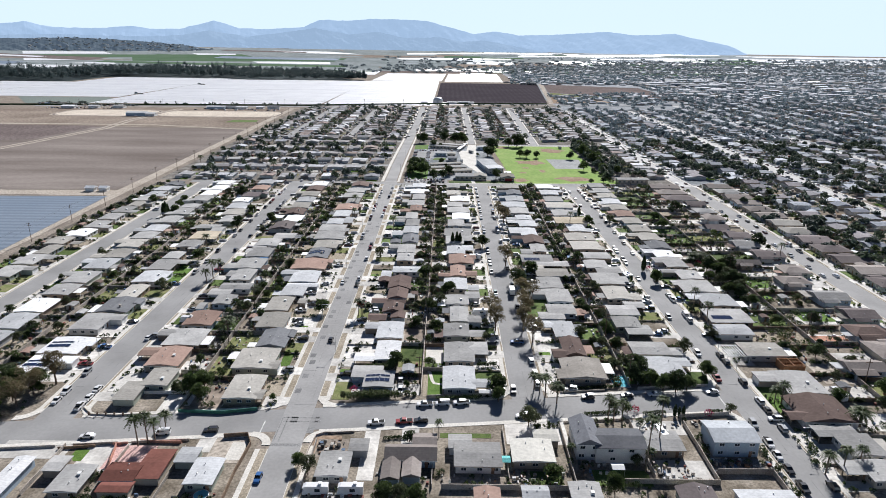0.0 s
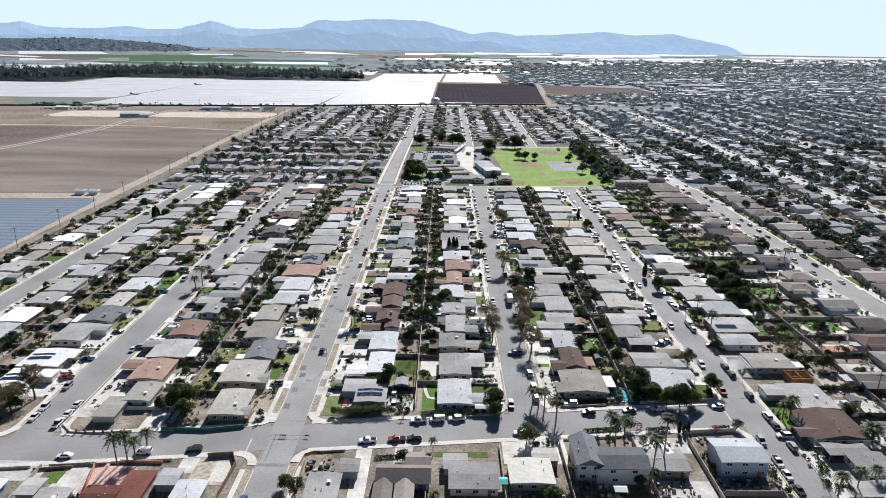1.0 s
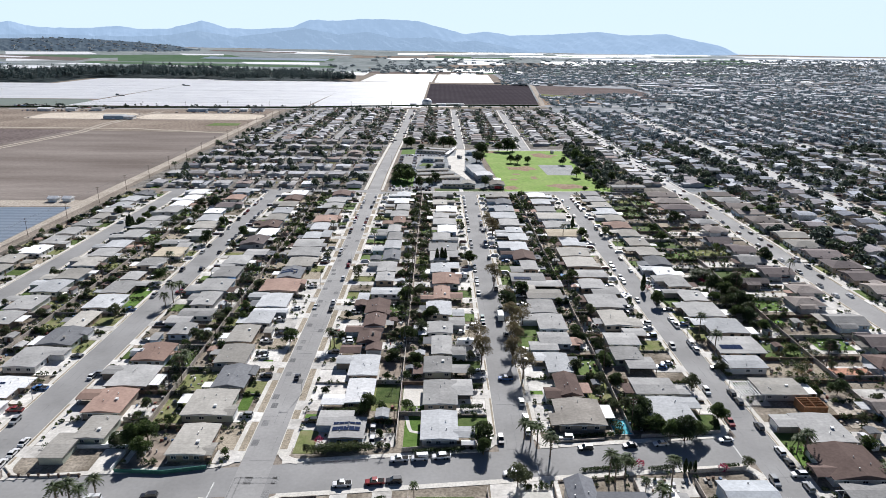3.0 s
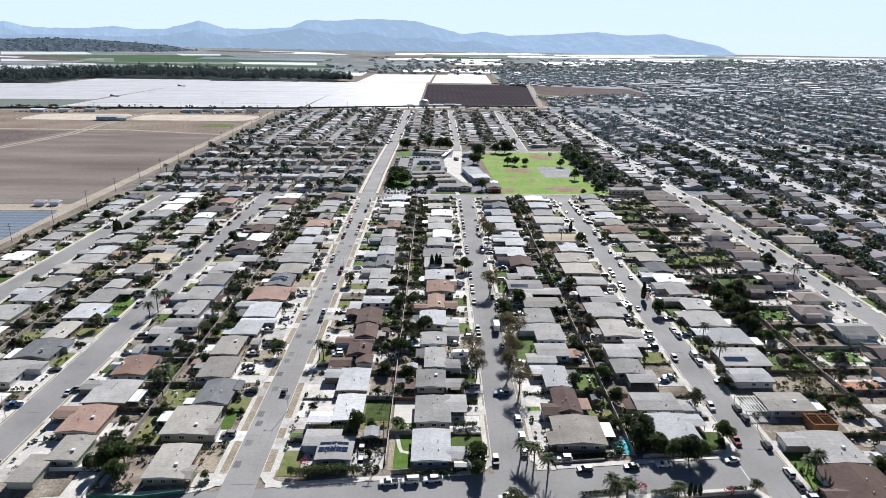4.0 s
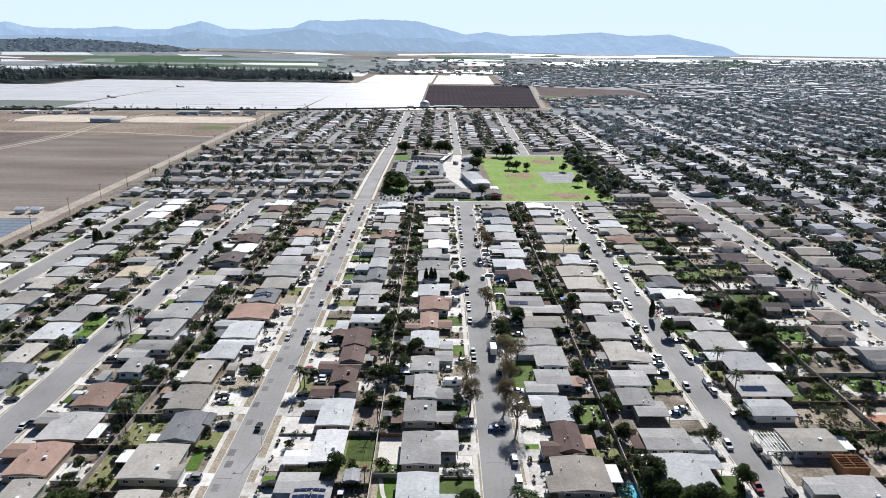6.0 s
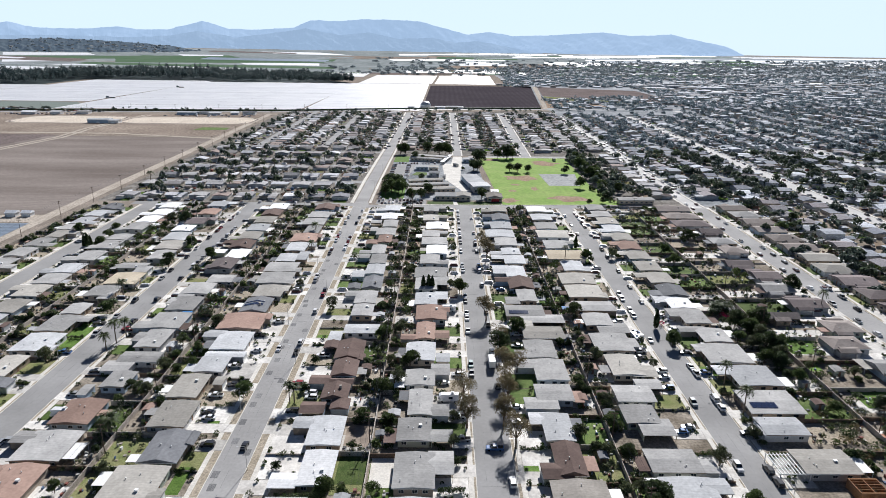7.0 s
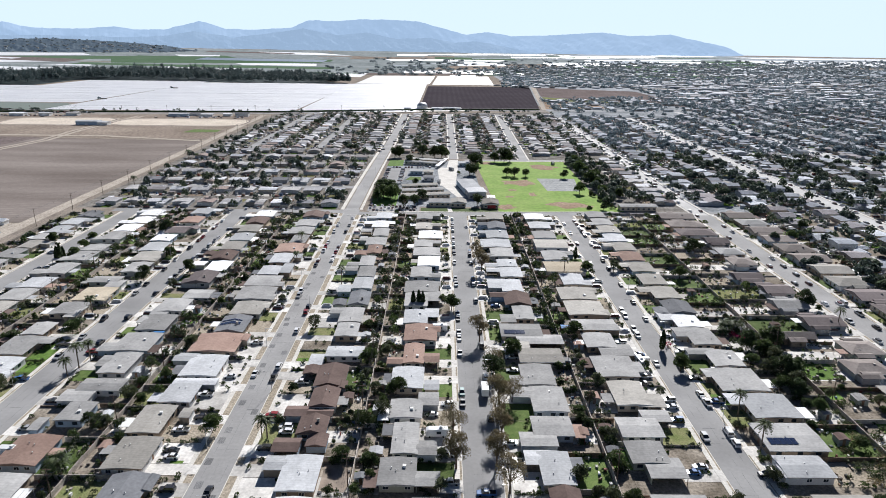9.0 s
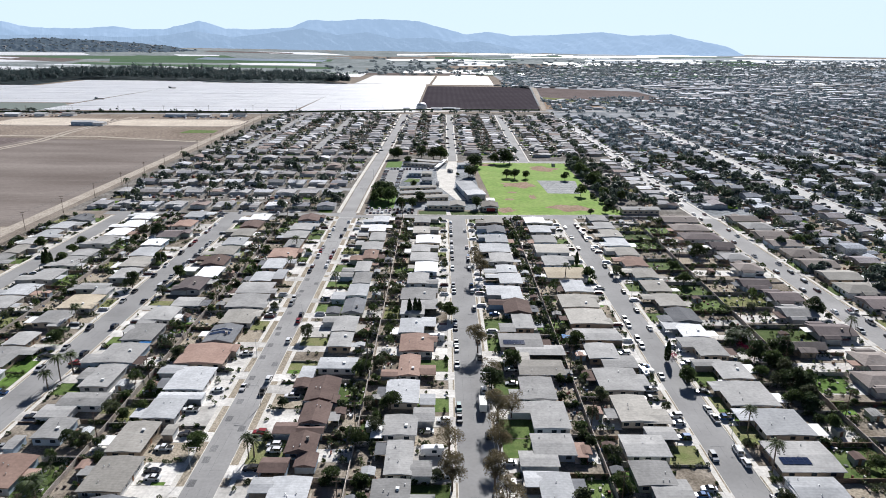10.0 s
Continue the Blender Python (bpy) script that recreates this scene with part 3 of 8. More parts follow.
def tunnels(name, x0, y0, x1, y1, pitch, along, height, label, skew=0.0):
    """Rows of low white film tunnels, side by side, as one field."""
    vs, fs = [], []
    span = (y1 - y0) if along == "x" else (x1 - x0)
    n = int(span / pitch)
    arc = [(0.02, 0), (0.12, 0.62), (0.32, 0.95), (0.5, 1.0), (0.68, 0.95), (0.88, 0.62), (0.98, 0)]
    rnd = random.Random(n)
    for i in range(n):
        h = height * rnd.uniform(0.8, 1.1)
        wide = (0.85 if pitch < 9 else 0.65) if i % 8 == 7 else 1.0
        base = len(vs)
        for e in (0, 1):
            for a, b in arc:
                s = (i + a * wide) * pitch
                if along == "x":
                    y = y0 + s
                    x = (x0 if e == 0 else x1) + skew * (y - y0)
                else:
                    x = x0 + s + skew * ((y1 - y0) if e else 0)
                    y = y0 if e == 0 else y1
                vs.append((x, y, far_rise(x, y) + b * h + 0.05))
        k = len(arc)
        for j in range(k - 1):
            fs.append((base + j, base + j + 1, base + k + j + 1, base + k + j))
        fs += [tuple(base + j for j in range(k)), tuple(base + 2 * k - 1 - j for j in range(k))]
    return tagged(new(name, mesh(name, vs, fs, FILMWHITE)), label, "crop tunnels", kind="stuff")


W_LABEL = "crop rows under low white plastic tunnels"
tunnels("crop_tunnels", -654, 1210, -236, 1928, 9, "x", 0.55, W_LABEL, 0.022)
tunnels("crop_tunnels", -1000, 1335, -662, 1975, 9, "x", 0.55, W_LABEL, 0.045)
tunnels("crop_tunnels", -1350, 1335, -1004, 1760, 9, "x", 0.55, W_LABEL, 0.045)
tunnels("crop_tunnels", -230, 1222, -29, 1926, 8, "x", 0.5, W_LABEL, 0.006)
tunnels("crop_tunnels", -222, 1942, -18, 2345, 8, "x", 0.45, W_LABEL, 0.03)
tunnels("crop_tunnels", -10, 1925, 158, 2345, 8, "x", 0.45, W_LABEL, 0.03)
tunnels("crop_tunnels", -196, 2430, -88, 2690, 9, "x", 0.55, W_LABEL)
tunnels("crop_tunnels", -82, 2430, 34, 2690, 9, "x", 0.55, W_LABEL)
tunnels("crop_tunnels", 42, 2360, 130, 2700, 9, "x", 0.55, W_LABEL, 0.05)
tunnels("crop_tunnels", 150, 2420, 215, 2700, 9, "x", 0.55, W_LABEL, 0.05)
tunnels("crop_tunnels", -395, 2250, -245, 2620, 9, "x", 0.55, W_LABEL)
patch("field", [(-1883, 2988), (-1580, 3179), (-1681, 3302), (-1979, 3140)], FILMWHITE, 0.400, "distant field under white plastic film")
patch("field", [(-1681, 2666), (-1509, 2787), (-1550, 2907), (-1745, 2768)], FILMWHITE, 0.404, "distant field under white plastic film")
patch("field", [(-1457, 2311), (-1275, 2588), (-1366, 2750), (-1558, 2472)], FILMWHITE, 0.408, "distant field under white plastic film")
patch("field", [(-1000, 2586), (-439, 2525), (-511, 2684), (-1078, 2728)], FILMWHITE, 0.412, "distant field under white plastic film")
patch("field", [(-800, 2850), (-499, 2864), (-525, 3007), (-872, 2975)], FILMWHITE, 0.416, "distant field under white plastic film")
patch("field", [(-1313, 2804), (-484, 3060), (-496, 3306), (-1413, 3016)], GREENCROP, 0.420, "distant green crop field")
patch("field", [(-1761, 2793), (-946, 3271), (-1044, 3414), (-1865, 2958)], GREENCROP, 0.424, "distant green crop field")
patch("field", [(-1218, 3285), (-1054, 3358), (-1081, 3444), (-1284, 3388)], FILMWHITE, 0.428, "distant field under white plastic film")
patch("field", [(-876, 3643), (-460, 3659), (-675, 3859), (-997, 3823)], FILMWHITE, 0.432, "distant field under white plastic film")
patch("field", [(-224, 3296), (298, 3382), (379, 3620), (-259, 3399)], FILMWHITE, 0.436, "distant field under white plastic film")
patch("field", [(-529, 3341), (79, 3569), (83, 3789), (-620, 3544)], FALLOW, 0.440, "distant fallow tan field")
patch("field", [(-225, 3742), (352, 4010), (366, 4169), (-234, 3892)], FILMWHITE, 0.444, "distant field under white plastic film")
patch("field", [(700, 3918), (1473, 4081), (1528, 4237), (691, 4057)], FILMWHITE, 0.448, "distant field under white plastic film")
patch("field", [(1104, 3546), (2104, 3194), (2235, 3395), (1097, 3721)], FILMWHITE, 0.452, "distant field under white plastic film")
patch("field", [(-27, 2745), (542, 2762), (629, 3214), (45, 3150)], FALLOW, 0.456, "distant fallow tan field")
patch("field", [(698, 3730), (1666, 3826), (1716, 3941), (722, 3858)], GREENCROP, 0.460, "distant green crop field")
patch("field", [(1650, 3789), (2359, 3583), (2460, 3737), (1716, 3941)], FILMWHITE, 0.464, "distant field under white plastic film")
patch("field", [(387, 3705), (1190, 3823), (1224, 3933), (400, 3829)], FILMWHITE, 0.468, "distant field under white plastic film")
patch("field", [(699, 3051), (932, 2987), (957, 3069), (719, 3139)], FILMWHITE, 0.472, "distant field under white plastic film")
patch("field", [(1028, 2149), (1153, 2084), (1199, 2167), (1069, 2235)], FILMWHITE, 0.476, "distant field under white plastic film")

v, f = strip([(-900, 1148), (-720, 1164), (-255, 1199), (0, 1259), (190, 1272)], 1.2, 0, 2.4)
tagged(new("windbreak_hedge", mesh("windbreak_hedge", v, f, LEAFDARK)), "long dark clipped hedge along the country road", "hedge", kind="structure")

# strips of fields far out on the plain
rq = random.Random(11)
for i in range(64):
    y = rq.uniform(2420, 3900)
    x = rq.uniform(-0.72, 0.45) * y
    w, d, sk = rq.uniform(90, 330), rq.uniform(25, 110), rq.uniform(-0.05, 0.12)
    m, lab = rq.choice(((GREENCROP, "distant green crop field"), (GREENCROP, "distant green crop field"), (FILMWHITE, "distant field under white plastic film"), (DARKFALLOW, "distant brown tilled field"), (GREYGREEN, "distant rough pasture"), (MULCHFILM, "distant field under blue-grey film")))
    if x < -1150 and y > 3000:
        continue
    patch("field", [(x - w, y - d - sk * w), (x + w, y - d + sk * w), (x + w, y + d + sk * w), (x - w, y + d - sk * w)], m, 0.49 + 0.004 * i, lab)

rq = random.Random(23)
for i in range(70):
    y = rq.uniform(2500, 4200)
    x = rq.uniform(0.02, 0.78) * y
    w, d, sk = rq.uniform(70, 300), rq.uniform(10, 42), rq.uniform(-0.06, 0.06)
    m, lab = rq.choice(((FILMWHITE, "distant field under white plastic film"), (HAZEFIELD, "distant pale dry field"), (HAZEFIELD, "distant pale dry field"), (HAZEFIELD, "distant pale dry field"), (MULCHFILM, "distant field under blue-grey film")))
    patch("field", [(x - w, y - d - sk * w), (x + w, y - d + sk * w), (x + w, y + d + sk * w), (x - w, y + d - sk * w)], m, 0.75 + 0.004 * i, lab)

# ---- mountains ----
HAZE_BLUE = mat("hazed_mountain_slope", (0.028, 0.042, 0.07), (0.10, 0.12, 0.15), 0.007, 0.025, 1.0, 0, fineamt=0.15)
HAZE_MID = mat("hazed_foothill_slope", (0.028, 0.04, 0.062), (0.09, 0.108, 0.13), 0.009, 0.035, 1.0, 0, fineamt=0.2)
HAZE_NEAR = mat("hazed_hill_scrub", (0.035, 0.046, 0.05), (0.075, 0.085, 0.088), 0.02, 0.06, 1.0, 0, fineamt=0.4)
# blue emission on the slopes paints in the haze of distance
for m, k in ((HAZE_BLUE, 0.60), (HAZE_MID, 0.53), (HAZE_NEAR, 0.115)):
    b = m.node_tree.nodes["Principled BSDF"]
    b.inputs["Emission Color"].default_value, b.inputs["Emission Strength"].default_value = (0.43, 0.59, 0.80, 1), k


def ridge(name, m, radius, depth, crest, rough, label, steps=900):
    """A mountain chain round the horizon: bearings and heights of summits and saddles, with gullies and spurs from noise."""
    rings = 20
    vs, fs = [], []
    bear, high = [c[0] for c in crest], [c[1] for c in crest]
    for i in range(steps + 1):
        az = bear[0] + (bear[-1] - bear[0]) * i / steps
        top = float(np.interp(az, bear, high))
        top += rough * (noise.noise(Vector((az * 1.3, radius * 0.01, 0))) * 6 + noise.noise(Vector((az * 3.7, 3, radius * 0.01))) * 4 + noise.noise(Vector((az * 9, 5, radius * 0.01))) * 2.5)
        for k in range(rings + 1):
            q = k / rings
            r = radius - depth * (1 - q)
            spur = noise.noise(Vector((az * 0.9 + 2 * q, q * 1.5, radius * 0.1))) * 16 + noise.noise(Vector((az * 1.9 + 5 * q, q * 6, 7))) * 12 + noise.noise(Vector((az * 4.5 - 9 * q, q * 11, 3))) * 6
            z = 10 + (top - 10) * q ** 1.1 + 1.7 * rough * spur * math.sin(math.pi * min(1, q * 1.02)) * min(1, (top - 10) / 90)
            vs.append((r * math.sin(radians(az)), r * math.cos(radians(az)), z))
        vs.append(((radius + 20) * math.sin(radians(az)), (radius + 20) * math.cos(radians(az)), 0))
    n = rings + 2
    for i in range(steps):
        for k in range(n - 1):
            a = i * n + k
            fs.append((a, a + n, a + n + 1, a + 1))
    return tagged(new(name, mesh(name, vs, fs, m)), label, "mountains", kind="structure")


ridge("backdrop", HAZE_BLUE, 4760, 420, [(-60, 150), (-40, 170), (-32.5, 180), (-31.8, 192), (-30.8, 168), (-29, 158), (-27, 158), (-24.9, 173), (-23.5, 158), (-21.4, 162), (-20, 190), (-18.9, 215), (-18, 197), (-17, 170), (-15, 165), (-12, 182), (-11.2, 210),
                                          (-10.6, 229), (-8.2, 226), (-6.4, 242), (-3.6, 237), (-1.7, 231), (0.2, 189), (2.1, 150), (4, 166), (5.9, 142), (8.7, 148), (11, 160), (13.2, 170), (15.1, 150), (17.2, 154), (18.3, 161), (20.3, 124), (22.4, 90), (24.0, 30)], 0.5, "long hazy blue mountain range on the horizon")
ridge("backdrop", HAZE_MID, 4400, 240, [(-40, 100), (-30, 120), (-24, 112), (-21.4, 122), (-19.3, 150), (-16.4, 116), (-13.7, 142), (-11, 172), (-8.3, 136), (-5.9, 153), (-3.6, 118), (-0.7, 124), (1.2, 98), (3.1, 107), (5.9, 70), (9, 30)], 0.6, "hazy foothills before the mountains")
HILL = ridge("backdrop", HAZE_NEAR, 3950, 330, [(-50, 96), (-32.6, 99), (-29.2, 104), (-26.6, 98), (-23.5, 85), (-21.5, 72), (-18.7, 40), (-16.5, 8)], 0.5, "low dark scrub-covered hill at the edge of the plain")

# ---- houses ----
FRONT = {"AW": 1, "AE": -1, "MW": 1, "ME": -1, "CW": 1, "CE": -1, "RW": 1, "RE": -1, "TW": 1, "TE": -1, "ZE": -1, "ZW": 1, "SS": 0}
WALK = {"AW": -135.8, "AE": -118.6, "MW": -57.7, "ME": -40.2, "CW": 20.1, "CE": 36.5, "RW": 96.0, "RE": 111.3, "TW": 195.0, "TE": 213.0, "ZE": -196.4, "ZW": -212.6}
KERB = {"AW": -133.6, "AE": -121.0, "MW": -54.0, "ME": -44.0, "CW": 22.3, "CE": 34.0, "RW": 98.0, "RE": 109.2, "TW": 197.6, "TE": 210.4, "ZE": -199.0, "ZW": -211.0}
BACK = {"AW": -166.5, "ZE": -166.5, "AE": -89, "MW": -89, "ME": -9, "CW": -9, "CE": 65.5, "RW": 65.5, "RE": 151, "TW": 151, "ZW": -243, "TE": 262}
STREET_NAME = {"A": "west street", "M": "the avenue", "C": "middle street", "R": "east street", "T": "outer street", "Z": "field street", "S": "cross street"}
PITCHED = {"b": 1.5, "d": 1.3, "p": 1.5, "e": 1.7, "D": 2.0, "B": 1.2, "r": 0.5, "s": 0.75, "k": 0.9}
SOLAR_ROOFS = {("MW", 342), ("AW", 211), ("AW", 226), ("RE", 263), ("CE", 340), ("MW", 429), ("ME", 204)}
LOTS = []
# back yards without planting or clutter
OPEN_YARDS = [(-8.3, 203, -1.0, 223.5), (-8.6, 226.8, -1.0, 243.2), (-17.6, 228.8, -9.6, 241.3), (-17.6, 246.5, -10.4, 258.0), (-18.2, 203, -14.6, 215.5)]


def kept_open(x, y):
    return any(a < x < c and b < y < d for a, b, c, d in OPEN_YARDS)



WIN = boxes("window_frame", [(-0.8, -0.05, 0, 0.8, 0.05, 0.08), (-0.8, -0.05, 1.02, 0.8, 0.05, 1.1), (-0.8, -0.05, 0.08, -0.72, 0.05, 1.02), (0.72, -0.05, 0.08, 0.8, 0.05, 1.02), (-0.03, -0.05, 0.08, 0.03, 0.05, 1.02)], WHITEPAINT)
WINFAR = mesh("window", *box_data(-0.8, -0.05, 0, 0.8, 0.05, 1.1), GLASS)
PANE = boxes("window_pane", [(-0.72, -0.02, 0.08, 0.72, 0.02, 1.02)], GLASS)
DOOR = boxes("door", [(-0.46, -0.06, 0, 0.46, 0.06, 2.05), (-0.30, -0.08, 1.1, 0.30, -0.06, 1.85)], DOORWOOD)
GARAGE = boxes("garage_door", [(-2.4, -0.06, 0, 2.4, 0.06, 0.52)] + [(-2.4, -0.05, 0.54 + 0.52 * i, 2.4, 0.05, 1.04 + 0.52 * i) for i in range(3)], WHITEPAINT)


def round_mesh(name, rings, m, n=8, cap=True):
    """A turned form: rings of (radius, z)."""
    vs, fs = [], []
    for r, z in rings:
        vs += [(r * math.cos(2 * math.pi * i / n), r * math.sin(2 * math.pi * i / n), z) for i in range(n)]
    for k in range(len(rings) - 1):
        fs += [(k * n + i, k * n + (i + 1) % n, (k + 1) * n + (i + 1) % n, (k + 1) * n + i) for i in range(n)]
    if cap:
        fs.append(tuple((len(rings) - 1) * n + i for i in range(n)))
    return mesh(name, vs, fs, m)


VENT = round_mesh("roof_vent", [(0.11, -0.1), (0.11, 0.3), (0.19, 0.32), (0.19, 0.44), (0.05, 0.5)], STEEL)
AIRBOX = boxes("roof_cooler", [(-0.45, -0.45, -0.1, 0.45, 0.45, 0.55), (-0.5, -0.5, 0.55, 0.5, 0.5, 0.62)], WHITEPAINT)
CHIMNEY = boxes("chimney", [(-0.4, -0.3, -0.5, 0.4, 0.3, 1.0), (-0.47, -0.37, 1.0, 0.47, 0.37, 1.15)], BLOCK)
PANEL = boxes("solar_panel", [(-0.82, -0.5, 0.04, 0.82, 0.5, 0.08)], SOLAR)


def windows(parent, xs, y, z, turn, at_x=None):
    for x in xs:
        w = part("window", WIN, parent, (x, y, z) if at_x is None else (at_x, x, z), turn)
        if parent.location.y < 262:
            part("pane", PANE, w)
        else:
            w.data = WINFAR


def house(row, kind, main, *wings):
    x0, y0, x1, y1 = main
    cx, cy = (x0 + x1) / 2, (y0 + y1) / 2
    rn = random.Random(int(x0 * 31 + y0 * 17))
    tall = kind in "DB"
    side = FRONT[row]
    h = empty("house", cx, cy)
    colour = ROOF_COLOURS[kind][2]
    tagged(h, ("two-storey house with a %s roof by %s" if tall else "single-storey house with a low %s roof by %s") % (colour, STREET_NAME[row[0]]), "house", "houses of the tract")
    wall = WALLS[4 if kind == "B" else 1 if kind == "D" else rn.randrange(7)]
    eave = 5.3 if tall else 2.62 + rn.uniform(-0.08, 0.12)
    rise = (1.6 if row[0] == "T" else PITCHED.get(kind, 0.42)) * rn.uniform(0.9, 1.1)
    a0, b0, a1, b1 = x0 - cx, y0 - cy, x1 - cx, y1 - cy
    axis = "x" if (a1 - a0) > (b1 - b0) * 1.15 or (kind in "ep" and rn.random() < 0.5) else "y"
    i = 0.55
    roof = ROOFS[kind]
    part("wall", boxes("wall", [(a0 + i, b0 + i, -0.1, a1 - i, b1 - i, eave)], wall), h)
    part("roof", hip("roof", a0, b0, a1, b1, eave, rise, roof) if row[0] == "T" and rn.random() < 0.35 else gable("roof", a0, b0, a1, b1, eave, rise, axis, roof), h)
    if cy < 330:
        part("fascia", boxes("fascia", [(a0 - 0.04, b0 - 0.04, eave - 0.06, a1 + 0.04, b0 + 0.02, eave + 0.14)], WHITEPAINT if rn.random() < 0.6 else WALLS[5]), h)
    n = 3 if a1 - a0 > 11 and cy < 400 else 2
    windows(h, [a0 + (a1 - a0) * (k + 0.6 + rn.uniform(-0.15, 0.15)) / (n + 0.2) for k in range(n)], b0 + i, 0.95, 0)
    if tall:
        windows(h, [a0 + (a1 - a0) * (k + 0.6) / (n + 0.2) for k in range(n)], b0 + i, 3.7, 0)
    fx = (a1 - i if side > 0 else a0 + i)
    seen = side and (side > 0) == (cx < 0)
    if seen and cy < 430:
        windows(h, [b0 + (b1 - b0) * 0.3, b0 + (b1 - b0) * 0.75], 0, 0.95, math.pi / 2, fx)
    if side:
        part("door", DOOR, h, (fx, b0 + (b1 - b0) * 0.52, 0), math.pi / 2)
    else:
        part("door", DOOR, h, (a0 + (a1 - a0) * 0.8, b0 + i, 0))
    if row[0] == "T":
        w, d = rn.uniform(4.5, 6.5), rn.uniform(5, 7.5)
        ux, uy = cx + rn.uniform(-3, 3), (y0 - d * 0.45 if rn.random() < 0.5 else y1 - d * 0.55)
        wings = tuple(wings) + ((ux - w, uy, ux + w * rn.uniform(0.1, 0.9), uy + d),)
    for k, (u0, v0, u1, v1) in enumerate(wings):
        p0, q0, p1, q1 = u0 - cx, v0 - cy, u1 - cx, v1 - cy
        we = eave - 0.14 - 0.03 * k
        j = 0.4
        carport = k == 0 and side and not tall and rn.random() < 0.42
        if carport:
            bxx = p0 + j if side > 0 else p1 - j
            part("carport_wall", boxes("carport_wall", [(bxx - 0.1, q0 + j, -0.1, bxx + 0.1, q1 - j, we)], wall), h)
            for yy in (q0 + j, q1 - j):
                ox = p1 - j if side > 0 else p0 + j
                part("post", boxes("post", [(ox - 0.08, yy - 0.08, -0.1, ox + 0.08, yy + 0.08, we)], WALLS[5]), h)
        else:
            part("garage_wall" if k == 0 else "wing_wall", boxes("wing_wall", [(p0 + j, q0 + j, -0.1, p1 - j, q1 - j, we)], wall), h)
        wr = rise * (0.5 if rise > 0.8 else 0.7)
        part("garage_roof" if k == 0 else "wing_roof", gable("wing_roof", p0, q0, p1, q1, we, wr, "x" if p1 - p0 > q1 - q0 else "y" if rise > 0.8 else "x", roof), h)
        if tall:
            windows(h, [p0 + (p1 - p0) * 0.3, p0 + (p1 - p0) * 0.7], q0 + j, 3.7, 0)
            windows(h, [p0 + (p1 - p0) * 0.35, p0 + (p1 - p0) * 0.75], q0 + j, 0.95, 0)
        if k == 0 and side and not carport:
            gx = p1 - j if side > 0 else p0 + j
            part("garage_door", GARAGE, h, (gx, (q0 + q1) / 2, 0), math.pi / 2)
    top = lambda x: eave + 0.16 + rise * (1 - abs(x) / ((a1 - a0) / 2)) if axis == "y" else eave + 0.16 + 0.3 * rise
    for k in range(3 if cy < 270 else 2 if cy < 330 else 1 if cy < 380 else 0):
        x = rn.uniform(a0 * 0.7, a1 * 0.7)
        part("roof_vent", VENT, h, (x, rn.uniform(b0 * 0.7, b1 * 0.7), top(x)))
    if rn.random() < 0.35:
        part("chimney" if kind in "bdpe" else "roof_cooler", CHIMNEY if kind in "bdpe" else AIRBOX, h, (a1 * 0.35, rn.uniform(b0 * 0.5, b1 * 0.5), top(a1 * 0.35)))
    if (row, int(y0)) in SOLAR_ROOFS:
        for p in range(15):
            x = a0 * 0.72 + 1.72 * (p % 5)
            y = -1.6 + 1.06 * (p // 5) + (1.4 if p > 9 else 0) if axis == "y" else b0 * 0.25 + 1.06 * (p // 5 - 2)
            z = top(x) if axis == "y" else eave + 0.16 + rise * (1 - abs(y) / ((b1 - b0) / 2))
            q = part("solar_panel", PANEL, h, (x, y, z + 0.1), label="dark blue solar panel")
            q.rotation_euler = (0, -math.atan2(rise, (a1 - a0) / 2) * (1 if x < 0 else -1), 0) if axis == "y" else (math.atan2(rise, (b1 - b0) / 2) * (1 if y < 0 else -1), 0, 0)
    LOTS.append((row, main, wings, rn.random()))
    return h


row = "AW"
house(row, "w", (-156.2, 211.3, -146.3, 225.2), (-145.0, 219.2, -139.0, 225.2))
house(row, "w", (-156.9, 226.6, -141.1, 241.0), (-145.0, 233.7, -139.0, 241.0))
house(row, "g", (-157.0, 247.9, -144.0, 264.2), (-145.0, 257.8, -139.0, 264.2))
house(row, "d", (-155.2, 265.8, -140.5, 281.9), (-145.0, 275.6, -139.0, 281.9))
house(row, "t", (-154.0, 283.3, -144.4, 299.3))
house(row, "l", (-156.1, 302.6, -141.1, 318.9), (-145.0, 302.6, -139.0, 308.7))
house(row, "g", (-157.0, 320.8, -144.0, 337.0), (-145.0, 330.8, -139.0, 337.0))
house(row, "g", (-156.0, 338.4, -146.5, 350.4))
house(row, "g", (-157.0, 359.2, -144.0, 372.6), (-148.8, 356.5, -143.4, 368.3))
house(row, "n", (-155.4, 374.8, -140.0, 391.1), (-145.0, 374.8, -139.0, 382.2))
house(row, "g", (-159.6, 398.4, -144.8, 407.1), (-148.6, 392.8, -141.2, 402.6))
house(row, "g", (-150.7, 413.3, -139.0, 428.9), (-145.0, 422.4, -139.0, 428.9))
house(row, "t", (-154.5, 431.3, -139.8, 447.3), (-145.0, 431.3, -139.0, 438.2))
house(row, "l", (-157.0, 448.7, -144.0, 464.7), (-145.0, 448.7, -139.0, 455.0))
house(row, "w", (-158.6, 467.7, -146.3, 480.5))
house(row, "p", (-156.7, 484.5, -143.7, 499.7), (-145.0, 493.0, -139.0, 499.7))
house(row, "s", (-156.5, 507.7, -143.5, 522.8))
house(row, "l", (-157.7, 531.0, -144.7, 545.9), (-145.0, 538.6, -139.0, 545.9))
row = "AE"
house(row, "t", (-107.0, 203.7, -97.2, 216.2), (-112.2, 194.3, -104.5, 206.9))
